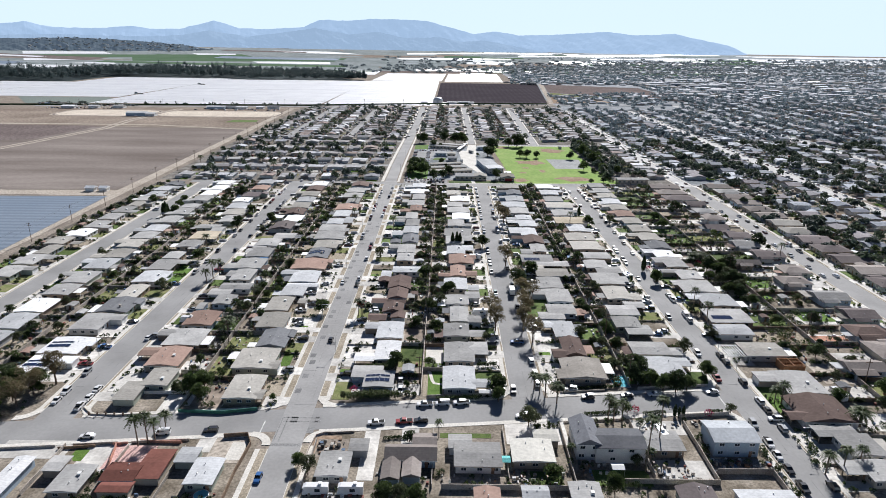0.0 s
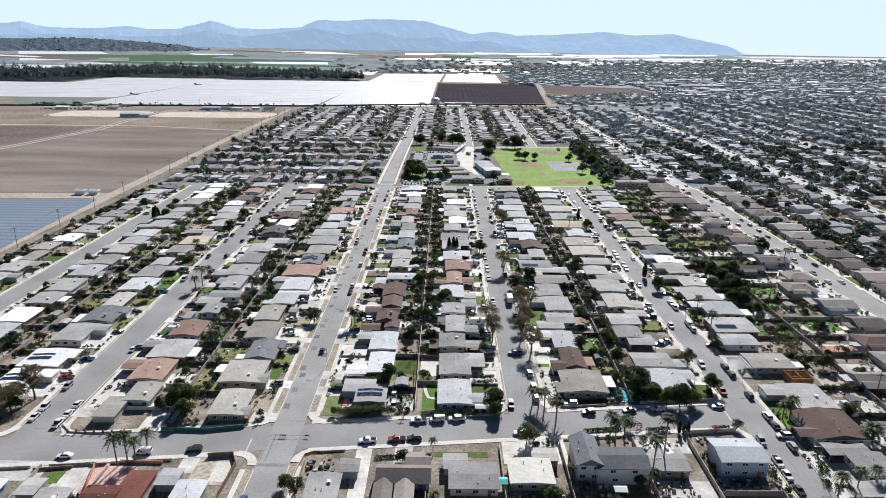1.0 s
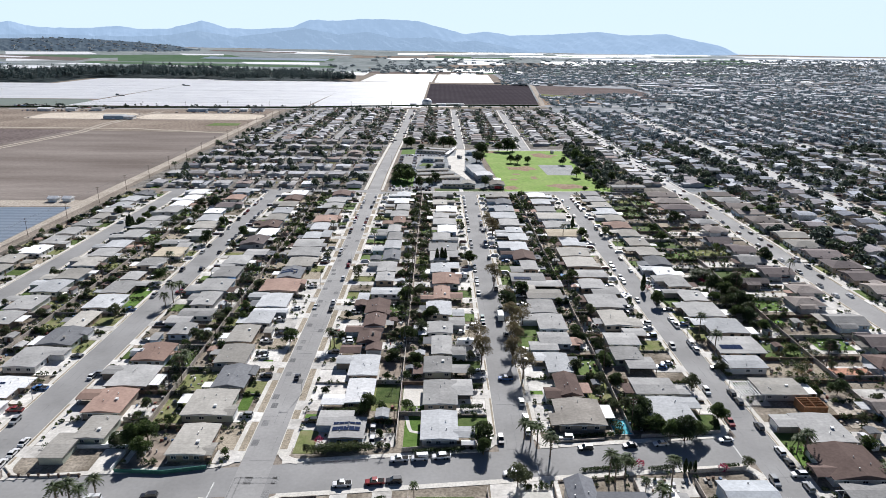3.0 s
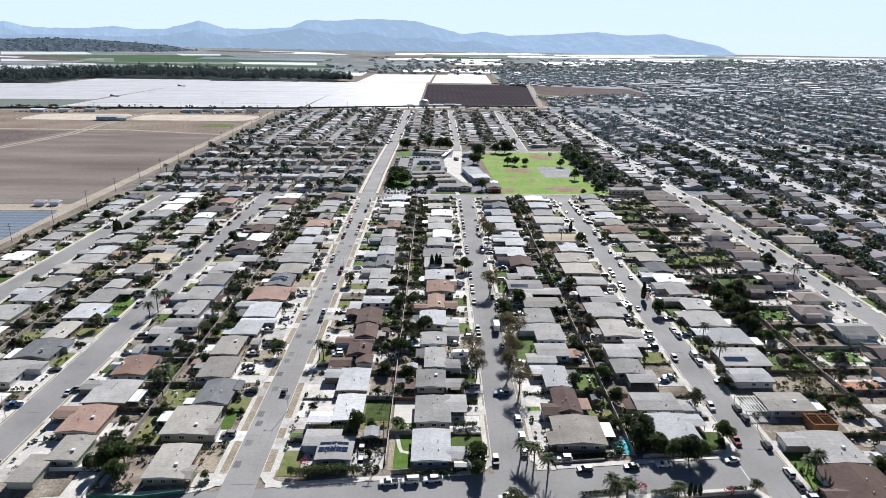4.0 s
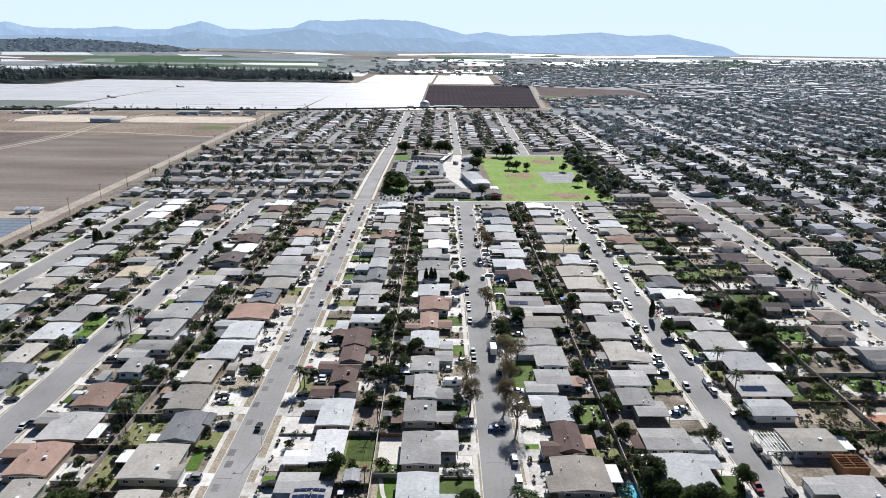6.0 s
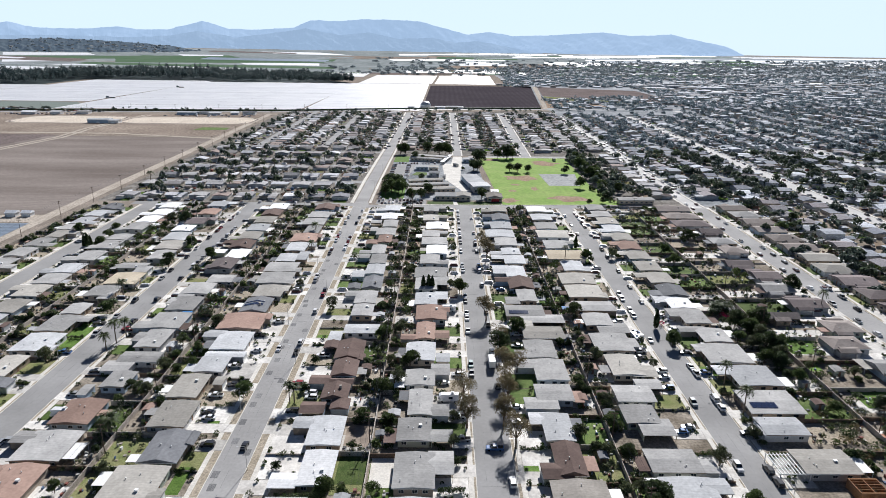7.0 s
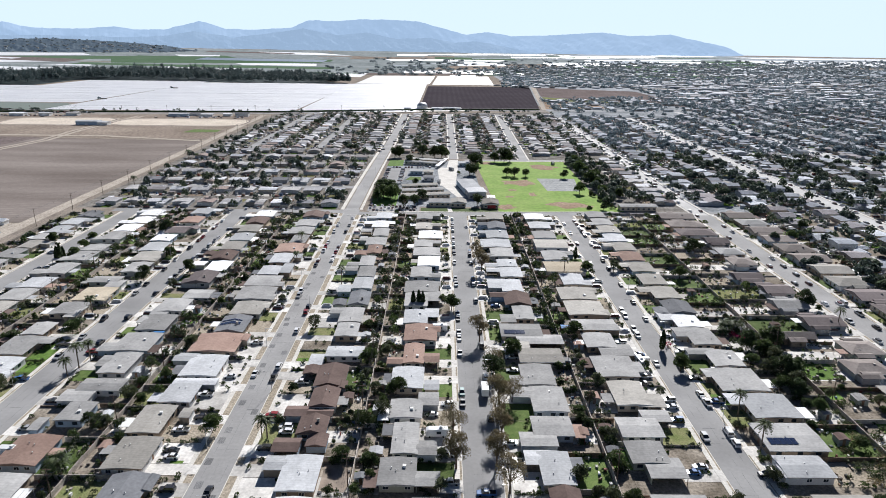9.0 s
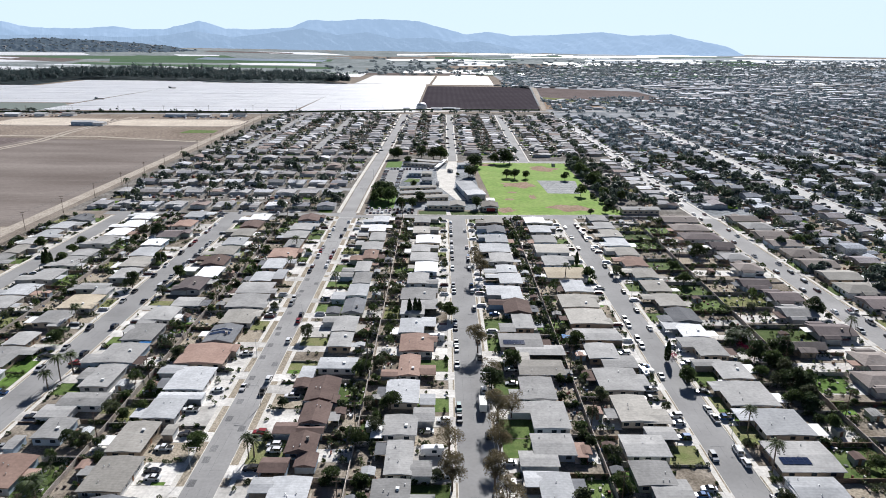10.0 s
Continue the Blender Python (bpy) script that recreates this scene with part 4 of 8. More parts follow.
house(row, "s", (-112.0, 217.9, -99.0, 233.2), (-118.0, 226.3, -111.0, 233.2))
house(row, "g", (-112.7, 234.6, -97.6, 249.9), (-118.0, 243.6, -111.0, 249.9))
house(row, "s", (-112.0, 253.4, -99.0, 268.2))
house(row, "g", (-107.3, 276.2, -97.9, 287.5), (-112.5, 271.1, -108.9, 278.3))
house(row, "g", (-110.3, 295.0, -94.9, 303.5), (-113.3, 288.2, -102.6, 296.2))
house(row, "g", (-109.2, 306.9, -98.6, 323.2), (-112.7, 312.6, -108.5, 321.1))
house(row, "g", (-113.0, 324.8, -97.9, 341.1), (-118.0, 324.8, -111.0, 332.2))
house(row, "g", (-112.0, 343.7, -99.0, 359.7), (-114.5, 351.6, -110.8, 358.9))
house(row, "g", (-112.0, 363.1, -99.0, 377.7), (-112.5, 360.0, -104.7, 370.4))
house(row, "g", (-105.6, 379.1, -92.8, 389.8))
house(row, "p", (-112.0, 398.4, -99.0, 414.5), (-113.3, 397.9, -105.3, 405.7))
house(row, "w", (-108.7, 415.9, -97.1, 432.1), (-118.0, 425.3, -111.0, 432.1))
house(row, "b", (-111.9, 433.6, -98.9, 448.8), (-118.0, 441.7, -111.0, 448.8))
house(row, "t", (-112.3, 451.8, -99.3, 467.3), (-118.0, 451.8, -111.0, 457.9))
house(row, "l", (-112.3, 470.2, -99.3, 485.5))
house(row, "t", (-112.5, 488.5, -99.5, 503.9), (-118.0, 496.9, -111.0, 503.9))
house(row, "b", (-112.7, 507.1, -99.7, 521.9))
house(row, "w", (-112.1, 525.1, -99.1, 540.6), (-118.0, 525.1, -111.0, 531.9))
row = "MW"
house(row, "t", (-75.9, 195.9, -64.0, 212.0), (-66.0, 195.9, -62.0, 202.2))
house(row, "t", (-79.5, 216.7, -64.3, 232.9), (-66.0, 216.7, -62.0, 223.5))
house(row, "d", (-75.4, 234.3, -63.5, 250.1), (-66.0, 243.2, -62.0, 250.1))
house(row, "t", (-80.7, 252.3, -68.3, 268.0))
house(row, "t", (-81.6, 269.8, -70.8, 285.9), (-68.6, 278.8, -64.8, 284.7))
house(row, "l", (-79.1, 287.7, -67.8, 299.9), (-78.8, 299.7, -63.3, 304.4))
house(row, "l", (-79.0, 305.6, -65.0, 321.9), (-85.7, 317.2, -76.7, 323.8))
house(row, "s", (-82.6, 324.2, -64.0, 340.5), (-66.0, 334.4, -62.0, 340.5))
house(row, "d", (-78.4, 342.0, -66.0, 358.3))
house(row, "t", (-77.9, 360.7, -63.9, 375.6), (-66.0, 368.4, -62.0, 375.6))
house(row, "g", (-80.8, 377.8, -63.6, 393.9), (-66.0, 377.8, -62.0, 385.2))
house(row, "g", (-81.2, 395.3, -64.6, 409.7), (-66.0, 395.3, -62.0, 401.4))
house(row, "l", (-79.0, 411.1, -68.2, 424.6), (-68.6, 414.5, -62.7, 429.1))
house(row, "l", (-78.1, 430.0, -66.5, 446.3), (-66.0, 439.0, -62.0, 446.3))
house(row, "s", (-79.6, 448.0, -63.5, 464.3), (-66.0, 456.8, -62.0, 464.3))
house(row, "g", (-74.9, 466.2, -65.2, 482.5))
house(row, "g", (-80.0, 484.8, -65.1, 500.0))
house(row, "g", (-79.3, 502.7, -65.3, 518.2), (-66.0, 511.1, -62.0, 518.2))
house(row, "b", (-78.8, 524.0, -64.8, 539.0), (-66.0, 532.4, -62.0, 539.0))
row = "ME"
house(row, "g", (-29.6, 204.5, -18.7, 216.1), (-34.5, 211.5, -23.2, 220.3))
house(row, "w", (-27.8, 224.8, -18.0, 241.1), (-35.3, 224.0, -27.5, 230.6))
house(row, "l", (-29.0, 243.2, -18.0, 259.2), (-34.6, 252.4, -28.1, 259.1))
house(row, "b", (-29.0, 269.9, -19.5, 279.8), (-34.4, 261.2, -26.2, 268.3), (-24.8, 263.8, -18.3, 270.6))
house(row, "b", (-28.1, 285.2, -18.6, 297.5), (-34.8, 279.9, -27.4, 286.2), (-27.5, 280.0, -19.0, 284.1))
house(row, "b", (-29.0, 298.9, -18.0, 314.5), (-34.5, 307.9, -28.3, 314.4), (-21.0, 297.7, -16.9, 303.2))
house(row, "l", (-28.6, 321.5, -14.0, 330.3), (-34.0, 314.7, -28.6, 323.7))
house(row, "g", (-28.0, 339.1, -18.4, 352.3))
house(row, "g", (-28.6, 353.7, -18.3, 369.1), (-33.8, 362.8, -26.3, 369.5))
house(row, "d", (-27.2, 371.9, -17.3, 388.2), (-34.1, 371.8, -27.7, 379.0))
house(row, "l", (-27.8, 392.6, -17.9, 407.8), (-34.3, 388.3, -27.7, 397.7))
house(row, "g", (-27.3, 409.3, -18.3, 425.4), (-35.0, 418.6, -28.0, 425.4))
house(row, "g", (-28.6, 426.8, -20.2, 442.9), (-35.0, 426.8, -28.0, 432.9))
house(row, "s", (-26.7, 446.7, -18.2, 462.3), (-33.3, 444.6, -25.8, 452.6))
house(row, "g", (-29.3, 463.7, -16.9, 478.6), (-33.7, 472.4, -29.1, 481.6))
house(row, "g", (-26.6, 481.6, -16.9, 497.9), (-35.0, 491.0, -28.0, 497.9))
house(row, "w", (-29.2, 501.1, -18.2, 516.7), (-35.0, 509.9, -28.0, 516.7))
house(row, "l", (-28.8, 523.6, -17.8, 538.4), (-35.0, 523.6, -28.0, 530.0))
row = "CW"
house(row, "l", (-1.5, 204.0, 10.3, 220.3), (8.7, 205.4, 15.6, 211.5))
house(row, "g", (-1.2, 223.9, 10.7, 240.2), (8.5, 230.2, 16.1, 241.2))
house(row, "g", (-1.5, 246.1, 9.3, 258.7), (9.0, 246.1, 16.0, 252.6))
house(row, "g", (1.2, 260.3, 9.4, 276.6), (8.8, 259.9, 15.0, 267.2))
house(row, "g", (-0.8, 279.4, 10.1, 290.9), (8.4, 287.3, 15.5, 295.8))
house(row, "l", (-1.0, 298.0, 10.0, 313.7), (-1.7, 304.6, 1.2, 313.2), (10.2, 297.5, 15.6, 304.5))
house(row, "s", (1.6, 316.6, 9.7, 332.9), (9.5, 317.9, 15.6, 325.3), (-4.5, 316.4, 1.7, 321.6))
house(row, "s", (0.8, 335.7, 14.5, 351.3), (9.0, 344.5, 16.0, 351.3))
house(row, "l", (-0.3, 352.7, 10.3, 367.2), (8.8, 359.5, 15.2, 369.1))
house(row, "g", (-1.0, 371.4, 10.0, 387.6), (7.5, 377.8, 15.9, 390.1))
house(row, "g", (-1.9, 389.0, 14.9, 403.9), (9.0, 397.5, 16.0, 403.9))
house(row, "g", (0.2, 409.7, 11.2, 425.4), (9.0, 409.7, 16.0, 416.4))
house(row, "w", (3.2, 426.8, 15.5, 442.8))
house(row, "g", (-0.0, 444.5, 15.4, 459.0), (9.0, 444.5, 16.0, 451.2))
house(row, "g", (-0.1, 460.4, 11.0, 473.7), (9.0, 467.5, 16.0, 473.7))
house(row, "w", (1.9, 477.3, 16.9, 493.6))
house(row, "t", (-0.7, 498.3, 10.3, 513.1), (9.0, 505.8, 16.0, 513.1))
house(row, "g", (-0.9, 522.3, 10.1, 537.5), (9.0, 530.5, 16.0, 537.5))
row = "CE"
house(row, "k", (42.4, 212.2, 58.0, 227.8), (40.0, 212.2, 47.0, 219.2))
house(row, "b", (45.4, 229.9, 54.1, 245.3), (40.9, 228.7, 49.9, 236.1))
house(row, "l", (44.5, 246.7, 53.9, 262.1), (40.7, 255.9, 48.7, 262.9))
house(row, "g", (44.9, 270.0, 57.8, 281.1), (40.4, 264.8, 51.9, 272.3))
house(row, "g", (46.7, 283.5, 58.8, 299.7), (40.5, 292.7, 48.9, 299.8))
house(row, "g", (45.2, 301.1, 57.4, 316.5), (41.0, 301.5, 47.0, 308.0))
house(row, "t", (46.1, 317.9, 63.3, 329.7), (41.6, 328.5, 51.6, 336.1))
house(row, "g", (40.9, 340.4, 58.4, 353.2), (46.9, 334.1, 66.0, 342.8))
house(row, "g", (48.3, 357.5, 57.4, 372.3), (42.1, 354.5, 48.9, 363.2))
house(row, "b", (45.7, 373.7, 58.2, 388.9), (39.3, 383.7, 47.7, 390.1))
house(row, "l", (45.9, 390.7, 56.3, 407.2), (39.3, 395.6, 48.1, 408.5))
house(row, "l", (46.8, 410.9, 58.5, 425.2), (40.0, 418.9, 47.0, 425.2))
house(row, "l", (46.6, 426.6, 57.5, 438.5), (40.0, 426.6, 47.0, 432.9))
house(row, "g", (44.3, 443.8, 57.6, 459.7), (40.0, 443.8, 47.0, 449.9))
house(row, "l", (39.7, 461.1, 57.6, 477.1), (40.0, 471.0, 47.0, 477.1))
house(row, "l", (44.0, 479.7, 57.9, 496.0), (40.0, 489.7, 47.0, 496.0))
house(row, "d", (46.2, 499.8, 58.2, 515.2), (40.0, 508.5, 47.0, 515.2))
house(row, "t", (46.6, 522.9, 58.6, 538.1), (40.0, 522.9, 47.0, 529.7))
row = "RW"
house(row, "l", (73.0, 214.2, 87.8, 229.9), (85.0, 223.0, 92.0, 229.9))
house(row, "g", (72.5, 231.9, 87.6, 243.2), (85.0, 231.9, 92.0, 238.4))
house(row, "g", (71.8, 256.5, 83.2, 267.7), (75.2, 250.1, 86.1, 259.6))
house(row, "g", (72.3, 269.7, 85.8, 280.8), (81.5, 278.4, 90.9, 285.5))
house(row, "t", (75.3, 287.8, 87.5, 304.1), (82.4, 287.0, 92.0, 295.5))
house(row, "g", (73.5, 307.0, 89.0, 323.3), (81.4, 310.9, 91.9, 319.2))
house(row, "g", (74.3, 330.9, 86.8, 344.2), (78.6, 324.2, 91.9, 334.0))
house(row, "g", (73.0, 347.1, 91.5, 358.3), (85.0, 347.1, 92.0, 354.3))
house(row, "t", (73.1, 362.9, 90.5, 379.2), (85.0, 362.9, 92.0, 369.8))
house(row, "t", (72.8, 381.1, 90.4, 396.7), (85.0, 389.8, 92.0, 396.7))
house(row, "l", (77.5, 400.1, 89.0, 415.9), (85.0, 400.1, 92.0, 407.5))
house(row, "n", (72.0, 419.6, 93.4, 435.9), (85.0, 428.6, 92.0, 435.9))
house(row, "g", (73.5, 438.8, 87.7, 455.1), (85.0, 448.2, 92.0, 455.1))
house(row, "t", (72.0, 460.7, 91.6, 477.0), (85.0, 470.1, 92.0, 477.0))
house(row, "g", (73.6, 480.1, 87.6, 495.6))
house(row, "l", (73.6, 501.8, 87.6, 517.2), (85.0, 510.9, 92.0, 517.2))
house(row, "w", (73.3, 523.7, 87.3, 538.6), (85.0, 523.7, 92.0, 530.3))
row = "RE"
house(row, "g", (118.9, 156.8, 130.0, 166.7), (113.0, 160.0, 120.0, 166.7))
house(row, "g", (119.5, 168.4, 130.9, 180.1), (115.0, 178.3, 128.3, 184.7))
house(row, "b", (114.7, 186.0, 132.9, 202.4), (110.9, 187.6, 121.6, 193.9))
house(row, "g", (118.6, 203.8, 133.1, 220.1), (112.3, 212.3, 125.0, 219.7))
house(row, "t", (116.1, 231.6, 132.6, 243.4))
house(row, "l", (113.7, 250.5, 127.9, 260.8), (113.0, 250.5, 120.0, 257.9))
house(row, "g", (114.7, 263.1, 133.5, 278.2))
house(row, "l", (118.7, 280.9, 135.0, 296.1), (114.1, 289.4, 124.9, 296.6))
house(row, "g", (115.0, 298.0, 132.2, 314.3), (113.0, 307.9, 120.0, 314.3))
house(row, "g", (119.8, 316.3, 131.7, 329.5), (113.1, 326.1, 125.1, 331.7))
house(row, "g", (118.3, 333.9, 130.1, 349.7), (114.0, 341.7, 125.8, 350.7))
house(row, "w", (117.8, 351.1, 129.5, 363.6), (112.8, 358.7, 125.3, 368.9))
house(row, "d", (118.6, 365.4, 131.6, 380.2), (113.0, 365.4, 120.0, 372.5))
house(row, "t", (118.3, 383.5, 131.3, 398.7), (113.0, 391.7, 120.0, 398.7))
house(row, "t", (117.9, 401.8, 130.9, 417.1))
house(row, "t", (117.7, 420.4, 130.7, 435.2), (113.0, 428.4, 120.0, 435.2))
house(row, "s", (117.3, 438.3, 130.3, 454.0), (113.0, 446.9, 120.0, 454.0))
house(row, "t", (117.9, 456.9, 130.9, 472.1), (113.0, 464.9, 120.0, 472.1))
house(row, "l", (117.5, 474.9, 130.5, 490.7), (113.0, 474.9, 120.0, 482.4))
house(row, "t", (118.0, 493.3, 131.0, 509.1), (113.0, 493.3, 120.0, 500.5))
house(row, "g", (118.0, 511.7, 131.0, 527.3), (113.0, 511.7, 120.0, 518.8))
house(row, "g", (117.7, 530.1, 130.7, 545.6))
row = "TW"
house(row, "e", (167.5, 201.5, 191.5, 216.8))
house(row, "e", (149.3, 220.3, 164.5, 229.6))
house(row, "e", (168.2, 231.0, 192.2, 246.5))
house(row, "b", (169.3, 250.1, 185.6, 262.2), (170.3, 246.8, 177.3, 251.0))
house(row, "p", (178.0, 268.4, 192.0, 281.1), (179.0, 265.7, 186.0, 269.9))
house(row, "g", (175.6, 289.5, 191.4, 302.0), (176.6, 286.6, 183.6, 290.8))
house(row, "e", (169.2, 310.7, 184.6, 322.8), (170.2, 307.4, 177.2, 311.6))
house(row, "e", (177.5, 326.4, 192.0, 339.0), (178.5, 323.6, 185.5, 327.8))
house(row, "e", (152.8, 340.0, 171.9, 347.3))
house(row, "p", (175.1, 352.8, 192.0, 365.2), (176.1, 349.8, 183.1, 354.0))
house(row, "g", (171.3, 372.2, 186.6, 384.6), (172.3, 369.2, 179.3, 373.4))
house(row, "p", (175.1, 390.5, 189.2, 403.2), (176.1, 387.8, 183.1, 392.0))
house(row, "p", (168.3, 408.8, 183.1, 420.6), (169.3, 405.2, 176.3, 409.4))
house(row, "e", (176.4, 432.4, 190.6, 445.4), (177.4, 430.0, 184.4, 434.2))
house(row, "g", (176.9, 450.9, 191.9, 463.2), (177.9, 447.8, 184.9, 452.0))
house(row, "p", (177.8, 472.3, 192.0, 484.5), (178.8, 469.1, 185.8, 473.3))
house(row, "p", (167.5, 489.0, 191.5, 504.1))
house(row, "e", (167.9, 509.2, 191.9, 524.3))
house(row, "e", (167.9, 529.3, 191.9, 544.5))
row = "ZE"
house(row, "l", (-189.7, 230.1, -176.7, 245.8), (-196.0, 230.1, -189.0, 236.5))
house(row, "l", (-189.9, 247.8, -177.0, 263.6))
house(row, "w", (-190.5, 265.3, -177.0, 280.5))
house(row, "g", (-190.1, 284.9, -177.0, 298.7))
house(row, "g", (-189.9, 300.8, -177.0, 317.1), (-196.0, 310.9, -189.0, 317.1))
house(row, "l", (-190.6, 321.3, -177.0, 337.6), (-196.0, 330.7, -189.0, 337.6))
house(row, "t", (-189.4, 339.2, -176.4, 354.5), (-196.0, 339.2, -189.0, 346.0))
house(row, "t", (-190.5, 358.1, -177.5, 373.0), (-196.0, 366.3, -189.0, 373.0))
house(row, "g", (-190.5, 374.8, -177.0, 389.0))
house(row, "l", (-190.3, 390.4, -177.0, 404.5), (-196.0, 390.4, -189.0, 397.2))
house(row, "g", (-189.9, 409.9, -177.0, 426.2), (-196.0, 409.9, -189.0, 417.3))
house(row, "g", (-189.8, 430.9, -177.0, 446.6), (-196.0, 430.9, -189.0, 438.0))
house(row, "g", (-189.7, 448.0, -177.0, 460.0), (-196.0, 448.0, -189.0, 454.8))
house(row, "g", (-190.3, 469.8, -177.0, 486.1), (-196.0, 469.8, -189.0, 476.4))
house(row, "w", (-189.8, 487.6, -176.8, 503.2))
house(row, "w", (-189.4, 506.3, -176.4, 521.8), (-196.0, 506.3, -189.0, 513.4))
house(row, "w", (-190.3, 525.1, -177.3, 540.3), (-196.0, 533.2, -189.0, 540.3))
row = "ZW"
house(row, "s", (-231.3, 287.6, -219.3, 303.1))
house(row, "g", (-231.0, 307.7, -219.0, 324.0), (-220.0, 317.7, -214.0, 324.0))
house(row, "g", (-231.0, 326.7, -219.0, 342.8), (-220.0, 335.5, -214.0, 342.8))
house(row, "t", (-230.3, 344.2, -221.0, 360.3))
house(row, "t", (-235.1, 362.3, -223.0, 376.3), (-220.0, 362.3, -214.0, 368.5))
house(row, "w", (-230.5, 378.1, -218.5, 393.5))
house(row, "g", (-230.3, 396.8, -218.3, 412.6), (-220.0, 396.8, -214.0, 402.9))
house(row, "g", (-231.1, 416.1, -219.1, 431.2))
house(row, "g", (-231.4, 434.7, -219.4, 450.5), (-220.0, 434.7, -214.0, 441.2))
house(row, "t", (-229.0, 452.0, -219.3, 466.9), (-220.0, 460.2, -214.0, 466.9))
house(row, "g", (-231.0, 468.3, -219.0, 480.6))
house(row, "l", (-230.5, 482.1, -218.5, 497.9), (-220.0, 482.1, -214.0, 488.6))
house(row, "l", (-231.2, 501.2, -219.2, 516.4), (-220.0, 508.9, -214.0, 516.4))
house(row, "d", (-230.5, 519.9, -218.5, 535.3), (-220.0, 519.9, -214.0, 526.8))
row = "TE"
house(row, "p", (217.2, 269.8, 236.2, 285.0))
house(row, "g", (216.7, 288.5, 235.7, 303.9))
house(row, "p", (216.4, 307.3, 235.4, 322.7))
house(row, "e", (217.4, 326.1, 236.4, 341.5))
house(row, "p", (217.6, 345.0, 236.6, 360.2))
house(row, "p", (217.3, 363.8, 236.3, 379.0))
house(row, "p", (216.4, 382.3, 235.4, 398.1))
house(row, "t", (216.4, 401.3, 235.4, 416.7))
house(row, "t", (217.5, 420.3, 236.5, 435.3))
house(row, "e", (216.4, 438.9, 235.4, 454.3))
house(row, "e", (217.4, 457.6, 236.4, 473.2))
house(row, "e", (216.4, 476.8, 235.4, 491.6))
house(row, "e", (217.0, 495.4, 236.0, 510.6))
house(row, "g", (217.5, 513.9, 236.5, 529.7))
house(row, "e", (216.4, 532.9, 235.4, 548.3))
row = "SS"
house(row, "w", (-123.7, 146.9, -117.9, 163.1))
house(row, "g", (-107.3, 148.1, -98.3, 159.9), (-113.4, 157.0, -107.8, 164.1))
house(row, "r", (-95.3, 153.0, -85.6, 161.3), (-87.0, 154.3, -79.2, 168.0), (-94.0, 148.6, -84.9, 153.2))
house(row, "l", (-71.9, 151.8, -63.5, 163.7), (-78.2, 161.6, -72.0, 169.0))
house(row, "g", (-36.8, 156.1, -27.4, 167.5), (-29.1, 168.0, -23.2, 174.4))
house(row, "e", (-18.1, 163.4, -2.7, 171.4), (-10.3, 170.2, -2.8, 177.6), (-18.4, 155.2, -13.0, 164.6), (-12.6, 156.4, -7.1, 164.6))
house(row, "g", (2.1, 161.2, 16.1, 173.2), (0.5, 170.0, 7.8, 177.4))
house(row, "c", (19.0, 163.6, 31.7, 175.0), (26.5, 174.0, 34.3, 180.4))
house(row, "D", (38.0, 168.3, 46.0, 182.5), (43.5, 167.0, 58.8, 177.5))
house(row, "g", (58.6, 169.8, 71.3, 180.3))
house(row, "B", (79.4, 170.6, 93.7, 182.3))
house(row, "l", (20.2, 147.9, 27.7, 153.3))
house(row, "s", (7.3, 143.4, 14.6, 152.4))
house(row, "g", (33.3, 146.0, 42.0, 155.3))
house(row, "p", (62.2, 144.4, 72.5, 154.0))
house(row, "l", (77.7, 144.7, 93.5, 152.8))

# ---- yards ----
SOUTH_EDGE = lambda x: CROSS(x) + 8.3
for xa, xb, y1 in ((-243, -212.6, 540), (-196.4, -135.8, 540), (-118.6, -57.7, 540), (-40.2, 20.1, 540), (36.5, 96.0, 541), (111.3, 195, 544), (213, 318, 550)):
    ya, yb = (SOUTH_EDGE(xa), SOUTH_EDGE(xb)) if -200 < xa < 90 else (230, 230) if xa < 0 else (130, 130)
    patch("ground_plot", [(xa, ya), (xb, yb), (xb, y1), (xa, y1)], YARD, 0.03, "bare trodden soil of the house plots", "ground")
for xa, xb in ((-170, -57.7), (-40.2, 96.0)):
    patch("ground_plot", [(xa, 60), (xb, 60), (xb, CROSS(xb) - 8.3), (xa, CROSS(xa) - 8.3)], YARD, 0.03, "bare trodden soil of the house plots", "ground")
patch("ground_plot", [(140, 557), (199, 559), (199, 762), (141, 757)], PLOT, 0.006, "grey paved and planted ground of the town", "ground")
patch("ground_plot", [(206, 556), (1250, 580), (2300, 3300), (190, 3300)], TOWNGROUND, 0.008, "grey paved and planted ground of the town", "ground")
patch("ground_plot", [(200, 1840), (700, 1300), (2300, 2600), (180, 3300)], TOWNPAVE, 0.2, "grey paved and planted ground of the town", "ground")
patch("ground_plot", [(-250, 556), (-57.5, 556), (-52, 1190), (-255, 1170)], PLOT, 0.008, "grey paved and planted ground of the town", "ground")
patch("ground_plot", [(-38, 768), (200, 771), (200, 1240), (-36, 1195)], PLOT, 0.008, "grey paved and planted ground of the town", "ground")


def kerb_corner(x, y, sx, sy, r=7.0, wide=2.6):
    """A rounded walk round a street corner; the kerbs meet at x, y and the block lies towards sx, sy."""
    cx, cy, n = x + sx * r, y + sy * r, 10
    vs, fs = [], []
    for i in range(n + 1):
        a = math.pi / 2 * i / n
        for q, z in ((r, -0.2), (r, 0.145), (r - wide, 0.145), (r - wide, -0.2)):
            vs.append((cx - sx * q * math.cos(a), cy - sy * q * math.sin(a), z))
    for i in range(n):
        a, b = 4 * i, 4 * i + 4
        fs += [(a + k, a + k + 1, b + k + 1, b + k) for k in range(3)]
    tagged(new("pavement", mesh("pavement", vs, fs, CONCRETE)), "rounded concrete walk at a street corner", "pavement", kind="structure")


